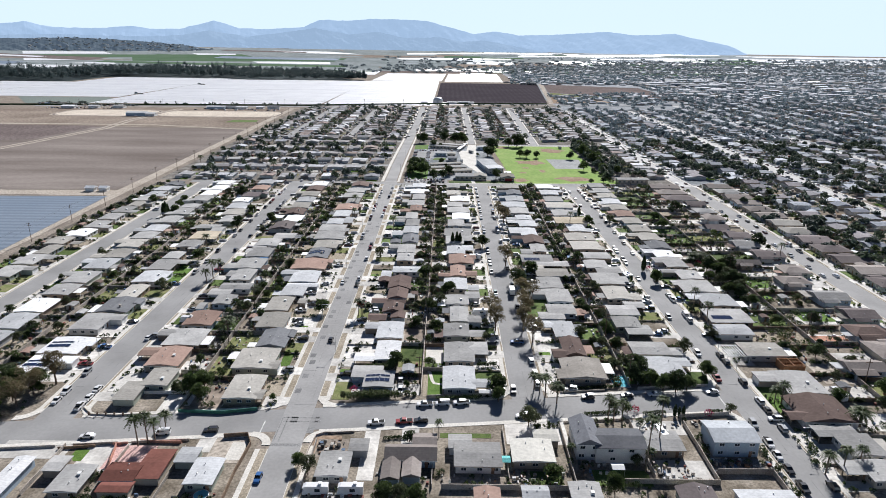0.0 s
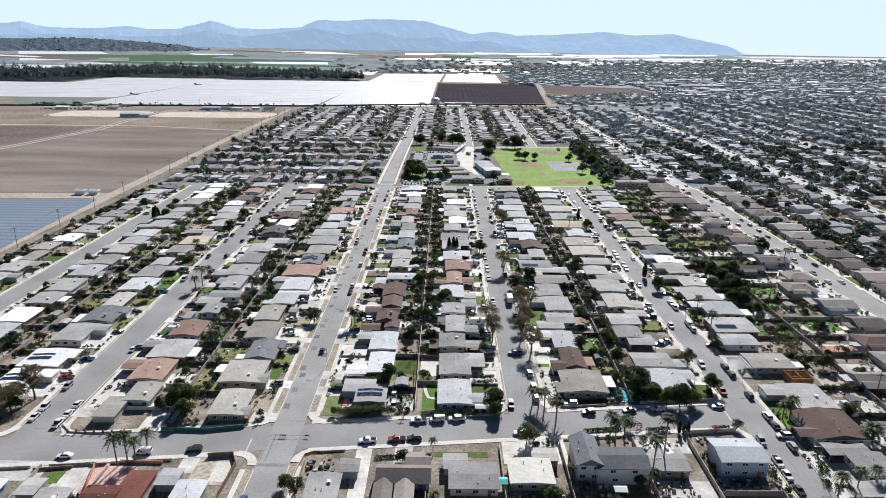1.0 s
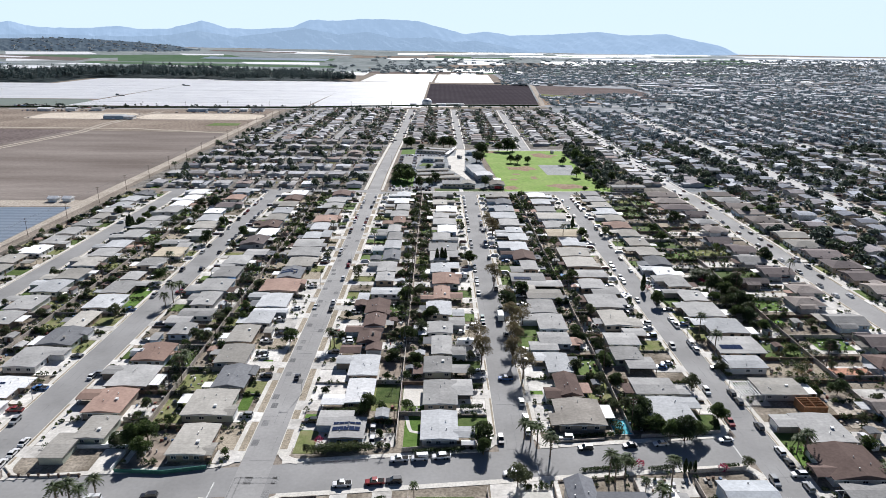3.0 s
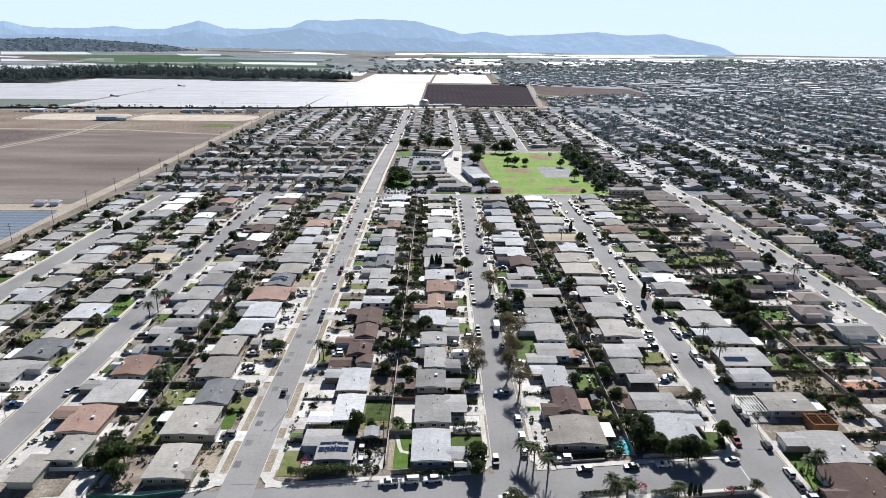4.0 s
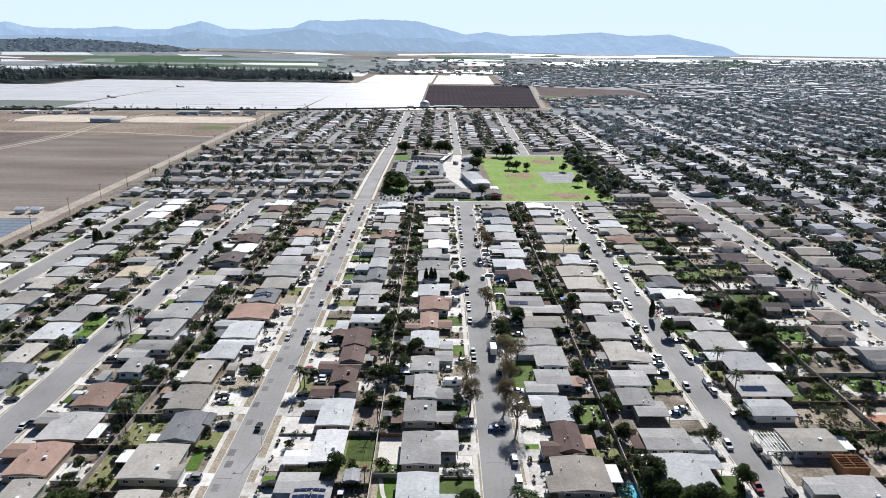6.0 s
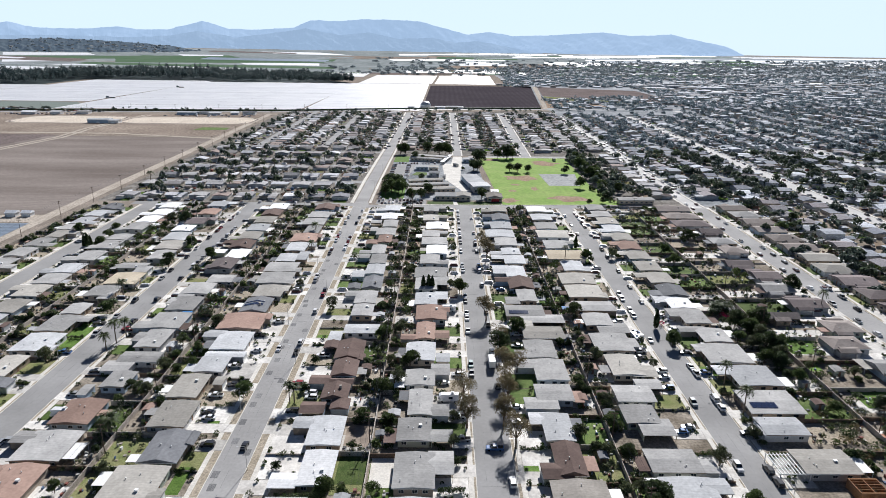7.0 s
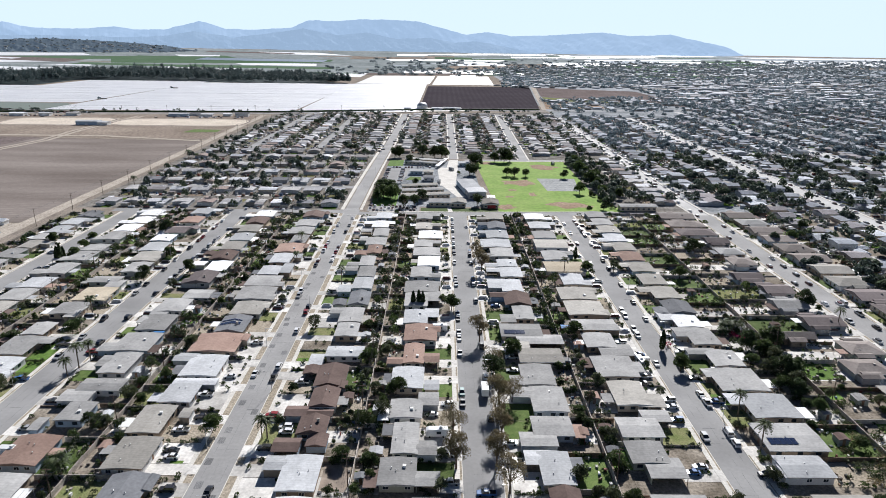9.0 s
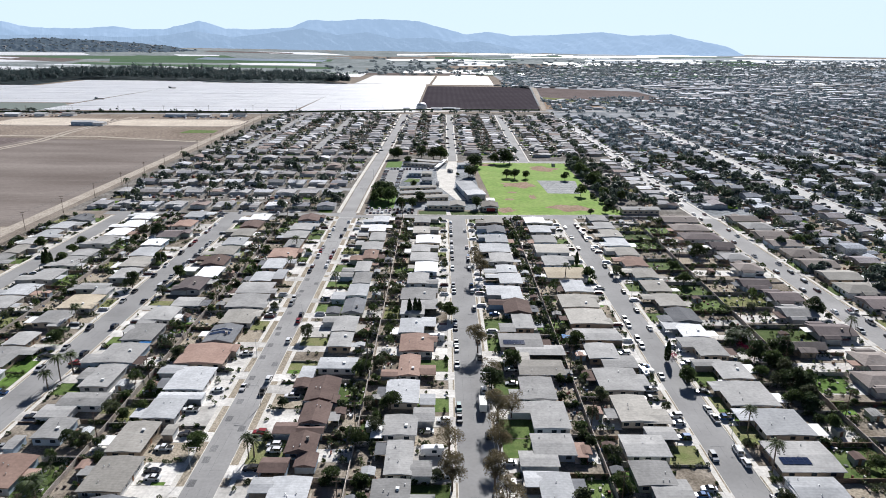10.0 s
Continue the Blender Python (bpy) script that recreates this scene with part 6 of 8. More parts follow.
for row, (x0, y0, x1, y1), wings, r in LOTS:
    rn = random.Random(int(r * 1e6) + 5)
    if row == "SS":
        for k in range(5):
            shrub(rn.uniform(x0 - 2, x1 + 2), y0 - rn.uniform(1, 5), rn.uniform(0.5, 1.2), rn.uniform(0.8, 1.8), rn.choice(("green", "dark", "olive")))
        continue
    side, bx, wx = FRONT[row], BACK[row], WALK[row]
    hx = x0 if side > 0 else x1
    lo, hi = min(hx - side * 1.5, bx + side * 1.2), max(hx - side * 1.5, bx + side * 1.2)
    for k in range(rn.choice((0, 1, 1, 2))):
        kind = rn.choice("yyyybbo")
        x, y = rn.uniform(lo, hi), rn.uniform(y0 - 1, y1 + 1)
        (plant if y0 < 330 and not kept_open(x, y) else far_bush)(kind, x, y, rn.uniform(0.65, 1.0) if kind != "y" else rn.uniform(0.8, 1.3))
    for k in range(rn.choice((0, 1, 1, 2))):
        far_bush("y", rn.uniform(lo, hi), rn.choice((y0 - 0.8, y1 + 0.8, rn.uniform(y0, y1))), rn.uniform(0.6, 1.15))
    for k in range(rn.randrange(12, 23)):
        shrub(rn.uniform(lo, hi), rn.choice((y0 - 0.6, y1 + 0.6, rn.uniform(y0, y1))), rn.uniform(0.5, 1.4), rn.uniform(0.7, 2.3), rn.choice(("green", "green", "dark", "olive", "olive")))
    fx = x1 if side > 0 else x0
    for k in range(rn.randrange(2, 6)):
        shrub(fx + side * rn.uniform(0.8, 2.2) if rn.random() < 0.6 else wx - side * 0.7, rn.uniform(y0, y1), rn.uniform(0.35, 0.8), rn.uniform(0.6, 1.4), rn.choice(("green", "dark", "olive")))
    for k in range(rn.randrange(4, 9)):
        shrub(rn.uniform(min(fx, wx), max(fx, wx)), rn.choice((y0 - 0.8, y1 + 0.8)) + rn.uniform(-0.3, 0.3), rn.uniform(0.5, 1.1), rn.uniform(0.6, 1.9), rn.choice(("green", "dark", "olive")))
    if rn.random() < 0.22:
        (plant if y0 < 400 else far_bush)(rn.choice("yyyo"), (fx + wx) / 2 + side * 1.5, rn.uniform(y0, y1), rn.uniform(0.7, 1.0))
# a thicket behind the eastern houses
for i, (x, y) in enumerate(((140, 335), (145, 340), (151, 343), (143, 330), (146, 324), (149, 319), (148, 314), (139, 315), (141, 308), (138, 303), (144, 304), (150, 331), (136, 322))):
    plant("boy"[i % 3], x, y, (1.0, 1.05, 1.3)[i % 3])
for x, y in ((138, 352), (141, 356), (136, 349), (143, 351)):
    plant("D", x, y, 0.75)
for k in range(60):
    rn = random.Random(k)
    shrub(*rn.choice(((rn.uniform(138, 152), rn.uniform(240, 268)), (rn.uniform(141, 156), rn.uniform(266, 296)))), rn.uniform(1.2, 2.4), rn.uniform(0.8, 2.0), rn.choice(("olive", "olive", "brown", "green")))
# trees and palms round the plots by the cross street
for k, x, y, sc in (("b", 17.7, 200.6, 0.8), ("y", -11.3, 176.7, 1.0), ("p", -2.4, 179.5, 0.6), ("b", -17.1, 150, 0.8), ("b", -8.3, 149.6, 0.85), ("y", -13, 150, 1.3), ("b", 46.3, 154, 0.8), ("y", 30.2, 159.3, 1.3), ("o", 28.7, 187.5, 0.75), ("b", -43, 164, 0.7),
                    ("p", 36.8, 169, 0.55), ("p", 59.6, 167, 0.7), ("p", 61, 182.5, 0.7), ("p", 59.4, 175.1, 0.6), ("c", 75.5, 192.6, 0.5), ("c", 77, 192.9, 0.45), ("c", 78.3, 192.7, 0.5), ("y", 95, 195, 0.9), ("y", 60.4, 194, 0.9), ("o", 55.5, 166, 0.7), ("o", -35.5, 201, 0.5)):
    plant(k, x, y, sc)
for k in range(70):
    rn = random.Random(5000 + k)
    bx0, by0, bx1, by1 = rn.choice(((38, 156, 58, 159), (20, 156, 36, 158), (-19, 151.5, -5, 154), (60, 187, 78, 192), (77.4, 166, 79, 184), (28, 184, 36, 187), (47, 184, 58, 191)))
    shrub(rn.uniform(bx0, bx1), rn.uniform(by0, by1), rn.uniform(0.4, 1.0), rn.uniform(0.6, 1.9), rn.choice(("green", "dark", "olive")))
for x, y, sc in ((-147, 197, 1.2), (-150, 204, 1.25), (-145, 209, 1.1), (-152, 193, 1.2), (-155, 200, 1.2), (-158, 209, 1.1), (-142, 203, 0.9), (-149, 188, 1.1)):
    plant("b", x, y, sc)
for k in range(90):
    rn = random.Random(7000 + k)
    bx0, by0, bx1, by1 = rn.choice(((-160, 186, -139, 212), (-92, 144, -84, 148), (-80, 144, -66, 148), (38, 150, 60, 157), (-19, 148, -4, 154), (95, 150, 96.2, 186), (108.6, 165, 113, 185), (-100, 148, -96, 160)))
    shrub(rn.uniform(bx0, bx1), rn.uniform(by0, by1), rn.uniform(0.6, 1.5), rn.uniform(0.9, 2.6), rn.choice(("green", "dark", "olive", "dark")))
# clipped hedges and the flowering creeper
for xa, xb, y, h in ((-34, -16, 200.2, 3.0), (-31, -20, 202.0, 2.7), (-29.5, -19, 221.2, 2.7), (-3, 13, 200.6, 1.7), (-19, -11, 178, 0.9), (46, 58, 193, 1.0), (79, 80, 174.5, 2.0), (79, 80.5, 180, 2.2), (66, 74, 193.5, 1.4), (88, 93, 194.5, 1.6), (12, 19.4, 225.2, 2.0), (42, 60, 209, 1.2)):
    for i in range(int((xb - xa) / 0.9)):
        x = xa + 0.9 * i
        shrub(x, y + 0.105 * (x - xa), 0.95 if h < 2.5 else 1.5, h, "dark" if h < 2.5 else "olive" if i % 3 else "green")
for x, y in ((141, 345), (142.5, 343), (140, 347.5), (143.5, 341), (-66, 205), (-32.8, 206.1), (87, 193.5), (63, 195.4), (109, 338)):
    shrub(x, y, 1.5, 2.2, "flower")
for key, m, lab in (("green", LEAF, "low green garden shrubs"), ("dark", LEAFDARK, "dense dark garden shrubs and hedges"), ("olive", LEAF2, "grey-green garden shrubs"), ("flower", FLOWER, "red and magenta flowering creepers"), ("brown", LEAF3, "dry brown brush")):
    tagged(new("garden_shrubs", quads_mesh("garden_shrubs", np.concatenate(SHRUBS[key]), m)), lab, "shrubs", kind="stuff")

# small odds and ends in the yards
CLUTTER = []
for row, (x0, y0, x1, y1), wings, r in LOTS:
    rn = random.Random(int(r * 1e6) + 9)
    if row == "SS":
        lo, hi, la, lb = x0 - 2, x1 + 2, y0 - 7, y0 - 0.5
    else:
        side, bx = FRONT[row], BACK[row]
        hx = x0 if side > 0 else x1
        lo, hi, la, lb = min(hx, bx) + 0.8, max(hx, bx) - 0.8, y0 - 0.5, y1 + 0.5
    for k in range(rn.randrange(12, 26)):
        x, y = rn.uniform(lo, hi), rn.uniform(la, lb)
        w, d, h = rn.uniform(0.25, 1.1), rn.uniform(0.25, 1.1), rn.uniform(0.25, 1.1)
        if not kept_open(x, y):
            CLUTTER.append((x - w / 2, y - d / 2, 0.02, x + w / 2, y + d / 2, h))
for bx0, by0, bx1, by1, count in ((78, 164.2, 92, 169.5, 45), (61, 159, 75, 163, 22), (-38.8, 169, -31, 177, 26), (-34, 150, -20, 154, 8), (62, 184, 75, 189, 12), (20, 157, 34, 162, 14), (79, 184, 86, 190, 14), (-30, 205, -11, 219, 16)):
    for k in range(count):
        rn = random.Random(int(bx0 * 77 + k))
        x, y = rn.uniform(bx0, bx1), rn.uniform(by0, by1)
        w, d = rn.uniform(0.25, 1.3), rn.uniform(0.25, 1.3)
        CLUTTER.append((x - w / 2, y - d / 2, 0.02, x + w / 2, y + d / 2, rn.uniform(0.25, 1.2)))
CLUTTER_MIX = palette_mat("yard_oddments", [(0.66, 0.66, 0.64), (0.3, 0.27, 0.24), (0.08, 0.08, 0.08), (0.5, 0.48, 0.44), (0.11, 0.17, 0.27), (0.24, 0.16, 0.11), (0.72, 0.72, 0.72), (0.2, 0.17, 0.15), (0.4, 0.4, 0.4), (0.12, 0.13, 0.12), (0.34, 0.28, 0.22), (0.24, 0.09, 0.07)], 0.7)
tagged(new("yard_oddments", boxes("yard_oddments", CLUTTER, CLUTTER_MIX)), "crates, furniture and oddments standing about the yards", "oddments", kind="stuff")

# ---- vehicles ----
def hull_data(profile, half, taper, start=0):
    """A body from a side outline (y, z) from tail to nose, narrowing upwards."""
    zmax = max(z for _, z in profile)
    zmin = min(z for _, z in profile)
    n = len(profile)
    vs, fs = [], []
    for s in (-1, 1):
        for y, z in profile:
            w = half - taper * (z - zmin) / (zmax - zmin + 1e-6) - 0.06 * (abs(y) > 2.0)
            vs.append((s * w, y, z))
    fs.append(tuple(start + i for i in range(n)))
    fs.append(tuple(start + n + i for i in reversed(range(n))))
    for i in range(n):
        j = (i + 1) % n
        fs.append((start + i, start + n + i, start + n + j, start + j))
    return vs, fs


VEHICLES = {
    "sedan": ([(-2.3, 0.3), (-2.32, 0.7), (-2.2, 0.92), (-1.5, 0.97), (1.0, 0.96), (2.05, 0.80), (2.3, 0.6), (2.3, 0.3)], [(-1.75, 0.94), (-1.05, 1.40), (0.15, 1.44), (1.05, 0.94)], 0.90),
    "suv": ([(-2.3, 0.35), (-2.33, 0.95), (-2.25, 1.08), (1.0, 1.08), (2.1, 0.95), (2.3, 0.75), (2.3, 0.35)], [(-2.2, 1.06), (-1.95, 1.68), (0.2, 1.72), (1.05, 1.06)], 0.95),
    "pickup": ([(-2.75, 0.4), (-2.75, 1.05), (1.3, 1.08), (2.5, 1.0), (2.7, 0.8), (2.7, 0.4)], [(-0.75, 1.06), (-0.6, 1.72), (0.6, 1.75), (1.4, 1.06)], 0.98),
    "van": ([(-2.5, 0.35), (-2.52, 1.2), (1.5, 1.15), (2.35, 0.95), (2.5, 0.7), (2.5, 0.35)], [(-2.48, 1.18), (-2.4, 2.0), (0.9, 2.02), (1.6, 1.14)], 0.98),
}
WHEEL = round_mesh("wheel", [(0.05, -0.1), (0.32, -0.11), (0.34, 0.0), (0.32, 0.11), (0.05, 0.1)], RUBBER, 12)
RIM = round_mesh("rim", [(0.2, -0.125), (0.2, 0.125)], STEEL, 10)
BODIES, CABINS = {}, {}
for key, (hull, cabin, half) in VEHICLES.items():
    for p, paint in PAINTS.items():
        v, f = hull_data(hull, half, 0.06)
        (ya, za), (yb, zb) = cabin[1], cabin[2]
        v2, f2 = hull_data([(ya - 0.05, za), (ya, za + 0.05), (yb, zb + 0.05), (yb + 0.05, zb)], half - 0.2, 0.04, len(v))
        extra, fx = [], []
        if key == "van":
            extra, fx = box_data(-half + 0.13, -2.3, 1.2, half - 0.13, 0.5, 1.95, len(v) + len(v2))
        BODIES[key, p] = mesh("car_body", v + v2 + extra, f + f2 + fx, paint)
    v, f = hull_data(cabin, half - 0.05, 0.16)
    CABINS[key] = mesh("car_windows", v, f, CARGLASS)
BED = boxes("load_bed", [(-0.8, -2.6, 1.0, 0.8, -0.9, 1.09)], RUBBER)
CAR_TYPE = {"w": "white", "k": "black", "r": "red", "b": "blue", "g": "dark green", "s": "silver"}


def car(x, y, turn, paint, kind, where):
    c = empty("car" if kind in ("sedan", "suv") else kind, x, y, 0.03)
    c.rotation_euler = (0, 0, turn)
    tagged(c, "%s %s %s" % (CAR_TYPE[paint], {"sedan": "saloon car", "suv": "tall estate car", "pickup": "pickup truck", "van": "panel van"}[kind], where), "car" if kind in ("sedan", "suv") else kind, "parked vehicles")
    part("body", BODIES[kind, paint], c)
    part("cabin_glass", CABINS[kind], c)
    if kind == "pickup":
        part("load_bed", BED, c)
    hw = 0.82 if kind != "pickup" else 0.88
    for sx in (-1, 1):
        for yy in (-1.4, 1.45) if kind != "pickup" else (-1.65, 1.75):
            w = part("wheel", WHEEL, c, (sx * hw, yy, 0.34))
            w.rotation_euler = (0, math.pi / 2, 0)


def parked(cars, lane_west, lane_east, where="parked along the kerb"):
    """Cars at the kerbs of one street: (y, side, paint)."""
    for y, s, p in cars:
        rn = random.Random(int(y * 7) + s)
        kind = rn.choice(("sedan", "sedan", "suv", "suv", "pickup")) if p != "v" else "van"
        p = "w" if p == "v" else "s" if p == "w" and rn.random() < 0.3 else p
        car((lane_west if s < 0 else lane_east) + rn.uniform(-0.15, 0.15), y, (0 if s > 0 else math.pi) + rn.uniform(-0.03, 0.03), p, kind, where)


parked([(193.8, 1, 'w'), (197.1, -1, 'w'), (199.5, 1, 'w'), (203.0, -1, 'w'), (205.2, 1, 'w'), (216.6, -1, 'w'), (245.8, 1, 'w'), (323.7, -1, 'w'), (336.3, 1, 'k'), (341.5, -1, 'w'), (359.6, -1, 'k'), (361.5, 1, 'k'), (389.7, -1, 'w'), (389.9, 1, 'k'), (401.9, -1, 'k'), (409.0, 1, 'v'), (414.6, 1, 'k'), (423.5, 1, 'w'), (424.1, -1, 'k'), (441.3, 1, 'k'), (461.7, -1, 'k'), (466.1, 1, 'w'), (482.7, 1, 'w'), (483.6, -1, 'r')], -132.2, -122.4)
parked([(158.0, -1, 'b'), (308.8, 1, 'k'), (311.3, -1, 'w'), (317.5, 1, 'w'), (349.2, 1, 'w'), (368.9, 1, 'r'), (375.2, 1, 'k'), (388.0, -1, 'w'), (394.2, -1, 'w'), (432.2, -1, 'k'), (447.1, 1, 'w'), (455.9, 1, 'r'), (457.7, -1, 'w'), (465.9, -1, 'r'), (474.6, -1, 'w'), (497.8, -1, 'w'), (498.1, 1, 'k'), (513.4, 1, 'w'), (515.8, -1, 'k')], -52.8, -45.3)
parked([(207.5, -1, 'k'), (212.5, 1, 'w'), (220.0, 1, 'w'), (229.8, 1, 'w'), (283.1, 1, 'k'), (292.5, -1, 'k'), (299.0, -1, 'g'), (310.7, 1, 'w'), (329.4, -1, 'w'), (335.6, 1, 'k'), (342.7, -1, 'w'), (348.4, -1, 'w'), (350.1, 1, 'k'), (362.6, -1, 'k'), (368.4, -1, 'w'), (384.4, 1, 'w'), (405.4, -1, 'w'), (405.6, 1, 'w'), (413.1, -1, 'w'), (413.3, 1, 'b'), (438.5, -1, 'w'), (452.9, 1, 'k'), (455.7, -1, 'k'), (459.1, 1, 'b'), (482.3, -1, 'k'), (515.5, -1, 'w')], 23.6, 32.7)
parked([(156.9, -1, 'k'), (157.5, 1, 'k'), (164.9, -1, 'k'), (171.5, -1, 'w'), (177.8, -1, 'w'), (185.7, 1, 'w'), (188.1, -1, 'w'), (196.7, 1, 'k'), (202.4, 1, 'w'), (215.6, 1, 'k'), (218.2, -1, 'r'), (230.7, 1, 'k'), (236.5, 1, 'k'), (237.6, -1, 'w'), (270.2, 1, 'w'), (272.9, -1, 'w'), (276.0, 1, 'v'), (293.7, 1, 'w'), (299.5, 1, 'w'), (319.9, 1, 'k'), (321.9, -1, 'w'), (346.6, -1, 'w'), (352.9, -1, 'w'), (364.2, 1, 'w'), (366.9, -1, 'w'), (373.0, -1, 'w'), (383.9, 1, 'k'), (407.3, 1, 'k'), (431.7, 1, 'k'), (445.3, 1, 'k')], 99.4, 107.9)
parked([(498.7, -1, 'k'), (498.9, 1, 'k'), (505.3, 1, 'v')], 99.4, 107.9)
parked([(363.2, -1, 'w'), (372.1, 1, 'w'), (384.7, 1, 'v')], 199, 209)
for x, y, p in [(-195.6, 426.0, 'w'), (-197.9, 422.5, 'k'), (-142.8, 335.9, 'k'), (-143.9, 348.4, 'w'), (-112.1, 381.3, 'b'), (-207.7, 451.5, 'w'), (-191.7, 460.0, 'w'), (-34.2, 305.5, 'w'), (-39.5, 283.7, 'r'), (-33.5, 277.2, 'w'), (-32.8, 274.3, 'w'), (-65.0, 264.3, 'k'), (-63.8, 261.3, 'w'), (-66.2, 275.1, 'w'), (-65.9, 296.4, 'w'), (-61.3, 309.3, 'w'), (-58.8, 374.8, 'w'), (-63.9, 323.6, 'k'), (41.6, 378.1, 'b'), (49.5, 380.1, 'w'), (44.0, 326.2, 'w'), (43.0, 315.6, 'w'), (13.0, 285.0, 'w'), (115.2, 342.9, 'w'), (112.3, 331.8, 'w'), (119.0, 316.0, 'v'), (90.5, 340.0, 'w'), (94.7, 324.0, 'v'), (91.9, 311.6, 'w'), (90.2, 305.8, 'k'), (95.4, 295.2, 'w'), (96.7, 410.9, 'w'), (92.2, 258.2, 'w'), (-37.1, 217.4, 'k'), (44.0, 208.8, 'w'), (28.7, 245.8, 'b')]:
    car(x, y, math.pi / 2 + 0.05 * math.sin(x), "w" if p == "v" else p, "van" if p == "v" else ("sedan", "suv", "pickup")[int(y) % 3], "parked on a driveway")
for x, p in [(-111.0, 'w'), (-88.8, 'v'), (-74.1, 'k'), (-22.7, 'w'), (-13.7, 'r'), (-8.3, 'k'), (-7.4, 'w'), (-1.4, 'v'), (5.1, 'w'), (25.0, 'w'), (4.5, 'w'), (49.0, 'k'), (63.0, 'k'), (72.9, 'w'), (93.9, 'w')]:
    car(x, CROSS(x) + (4.9 if x in (-74, -7, -1) or x > 40 or -8 < x < 7 and p != "k" else -4.9), math.pi / 2 + 0.105, "w" if p == "v" else p, "van" if p == "v" else ("sedan", "suv", "pickup")[int(x) % 3], "parked along the cross street")
rn = random.Random(3)
LATE_CARS = []
for lane_w, lane_e in ((-132.2, -122.4), (-52.8, -45.3), (23.6, 32.7), (99.4, 107.9)):
    LATE_CARS += [(lane_w if s < 0 else lane_e, 440 + 9 * i + rn.uniform(-1.5, 1.5), False) for i in range(11) for s in (-1, 1) if rn.random() < 0.5]
for row, (x0, y0, x1, y1), wings, r in LOTS:
    if row in ("AW", "AE", "MW", "ME", "CW", "CE", "RW", "RE", "TW") and wings and r < (0.9 if y0 > 345 else 0.55) and not (row == "ME" and 280 < y0 < 290):
        u0, v0, u1, v1 = wings[0]
        if y0 > 345:
            LATE_CARS.append((u1 + 2.9 if FRONT[row] > 0 else u0 - 2.9, (v0 + v1) / 2 + 1, True))
            continue
        car((u1 + 2.9 if FRONT[row] > 0 else u0 - 2.9), (v0 + v1) / 2 + (r - 0.2) * 3, math.pi / 2, "wksbwkr"[int(r * 1000) % 7], ("sedan", "suv", "pickup")[int(r * 777) % 3], "parked on a driveway")
car(-47.6, 246, 0, "k", "sedan", "standing on the avenue")
car(-16.6, 212.8, 0.05, "w", "pickup", "parked in a narrow side yard")
car(-16.3, 206.2, 3.1, "w", "suv", "parked in a narrow side yard")
# a delivery truck on the middle street
truck = tagged(empty("box_truck", 31.6, 300, 0.03), "white box truck parked on the middle street", "truck")
part("cargo_box", boxes("cargo_box", [(-1.2, -4.0, 0.9, 1.2, 1.9, 3.5), (-1.23, -4.03, 3.4, 1.23, 1.93, 3.52)], WHITEPAINT), truck)
v, f = hull_data([(2.0, 0.5), (2.0, 2.3), (2.9, 2.35), (3.4, 1.5), (4.0, 1.4), (4.1, 0.5)], 1.05, 0.1)
part("cab", mesh("cab", v, f, PAINTS["w"]), truck)
part("chassis", boxes("chassis", [(-0.5, -3.9, 0.5, 0.5, 3.8, 0.85)], RUBBER), truck)
for sx in (-1, 1):
    for yy in (-2.6, 3.1):
        w = part("wheel", WHEEL, truck, (sx * 0.95, yy, 0.45))
        w.rotation_euler, w.scale = (0, math.pi / 2, 0), (1.35, 1.35, 1.35)

# ---- loose things in the yards ----
TARP = mat("blue_tarpaulin", (0.03, 0.16, 0.42), (0.05, 0.22, 0.5), 0.8, 4, 0.6, 0.1)
TEAL = mat("teal_canvas", (0.10, 0.42, 0.42), (0.14, 0.5, 0.48), 0.8, 4, 0.7, 0.1)
RAWWOOD = mat("raw_plywood", (0.270, 0.145, 0.074), (0.330, 0.187, 0.105), 0.6, 4, 0.85, 0.1)
TERRACOTTA = mat("terracotta_paving", (0.42, 0.22, 0.15), (0.50, 0.28, 0.20), 0.3, 2, 0.9, 0.1)
p = tagged(empty("garden_pool", 0.2, 288.5), "round above-ground pool with a blue liner", "pool")
part("wall", round_mesh("pool_wall", [(2.3, 0), (2.3, 1.1), (2.2, 1.14), (2.15, 1.0)], WHITEPAINT, 20, False), p)
part("water", round_mesh("water", [(2.15, 0.2), (2.15, 0.98)], WATER, 20), p)
p = tagged(empty("garden_pool", -57 - 9, 150), "round above-ground pool with a metal rim", "pool")
part("wall", round_mesh("pool_wall", [(2.1, 0), (2.1, 1.1), (2.0, 1.14), (1.95, 1.0)], STEEL, 20, False), p)
part("water", round_mesh("water", [(1.95, 0.2), (1.95, 0.98)], WATER, 20), p)
p = tagged(empty("swimming_pool", 63, 215.5), "turquoise swimming pool with pale coping", "pool")
part("coping", boxes("coping", [(-3.2, -4.4, -0.1, 3.2, -4.0, 0.16), (-3.2, 4.0, -0.1, 3.2, 4.4, 0.16), (-3.2, -4.0, -0.1, -2.8, 4.0, 0.16), (2.8, -4.0, -0.1, 3.2, 4.0, 0.16)], CONCRETE), p)
part("water", boxes("water", [(-2.8, -4.0, -0.1, 2.8, 4.0, 0.11)], WATER), p)
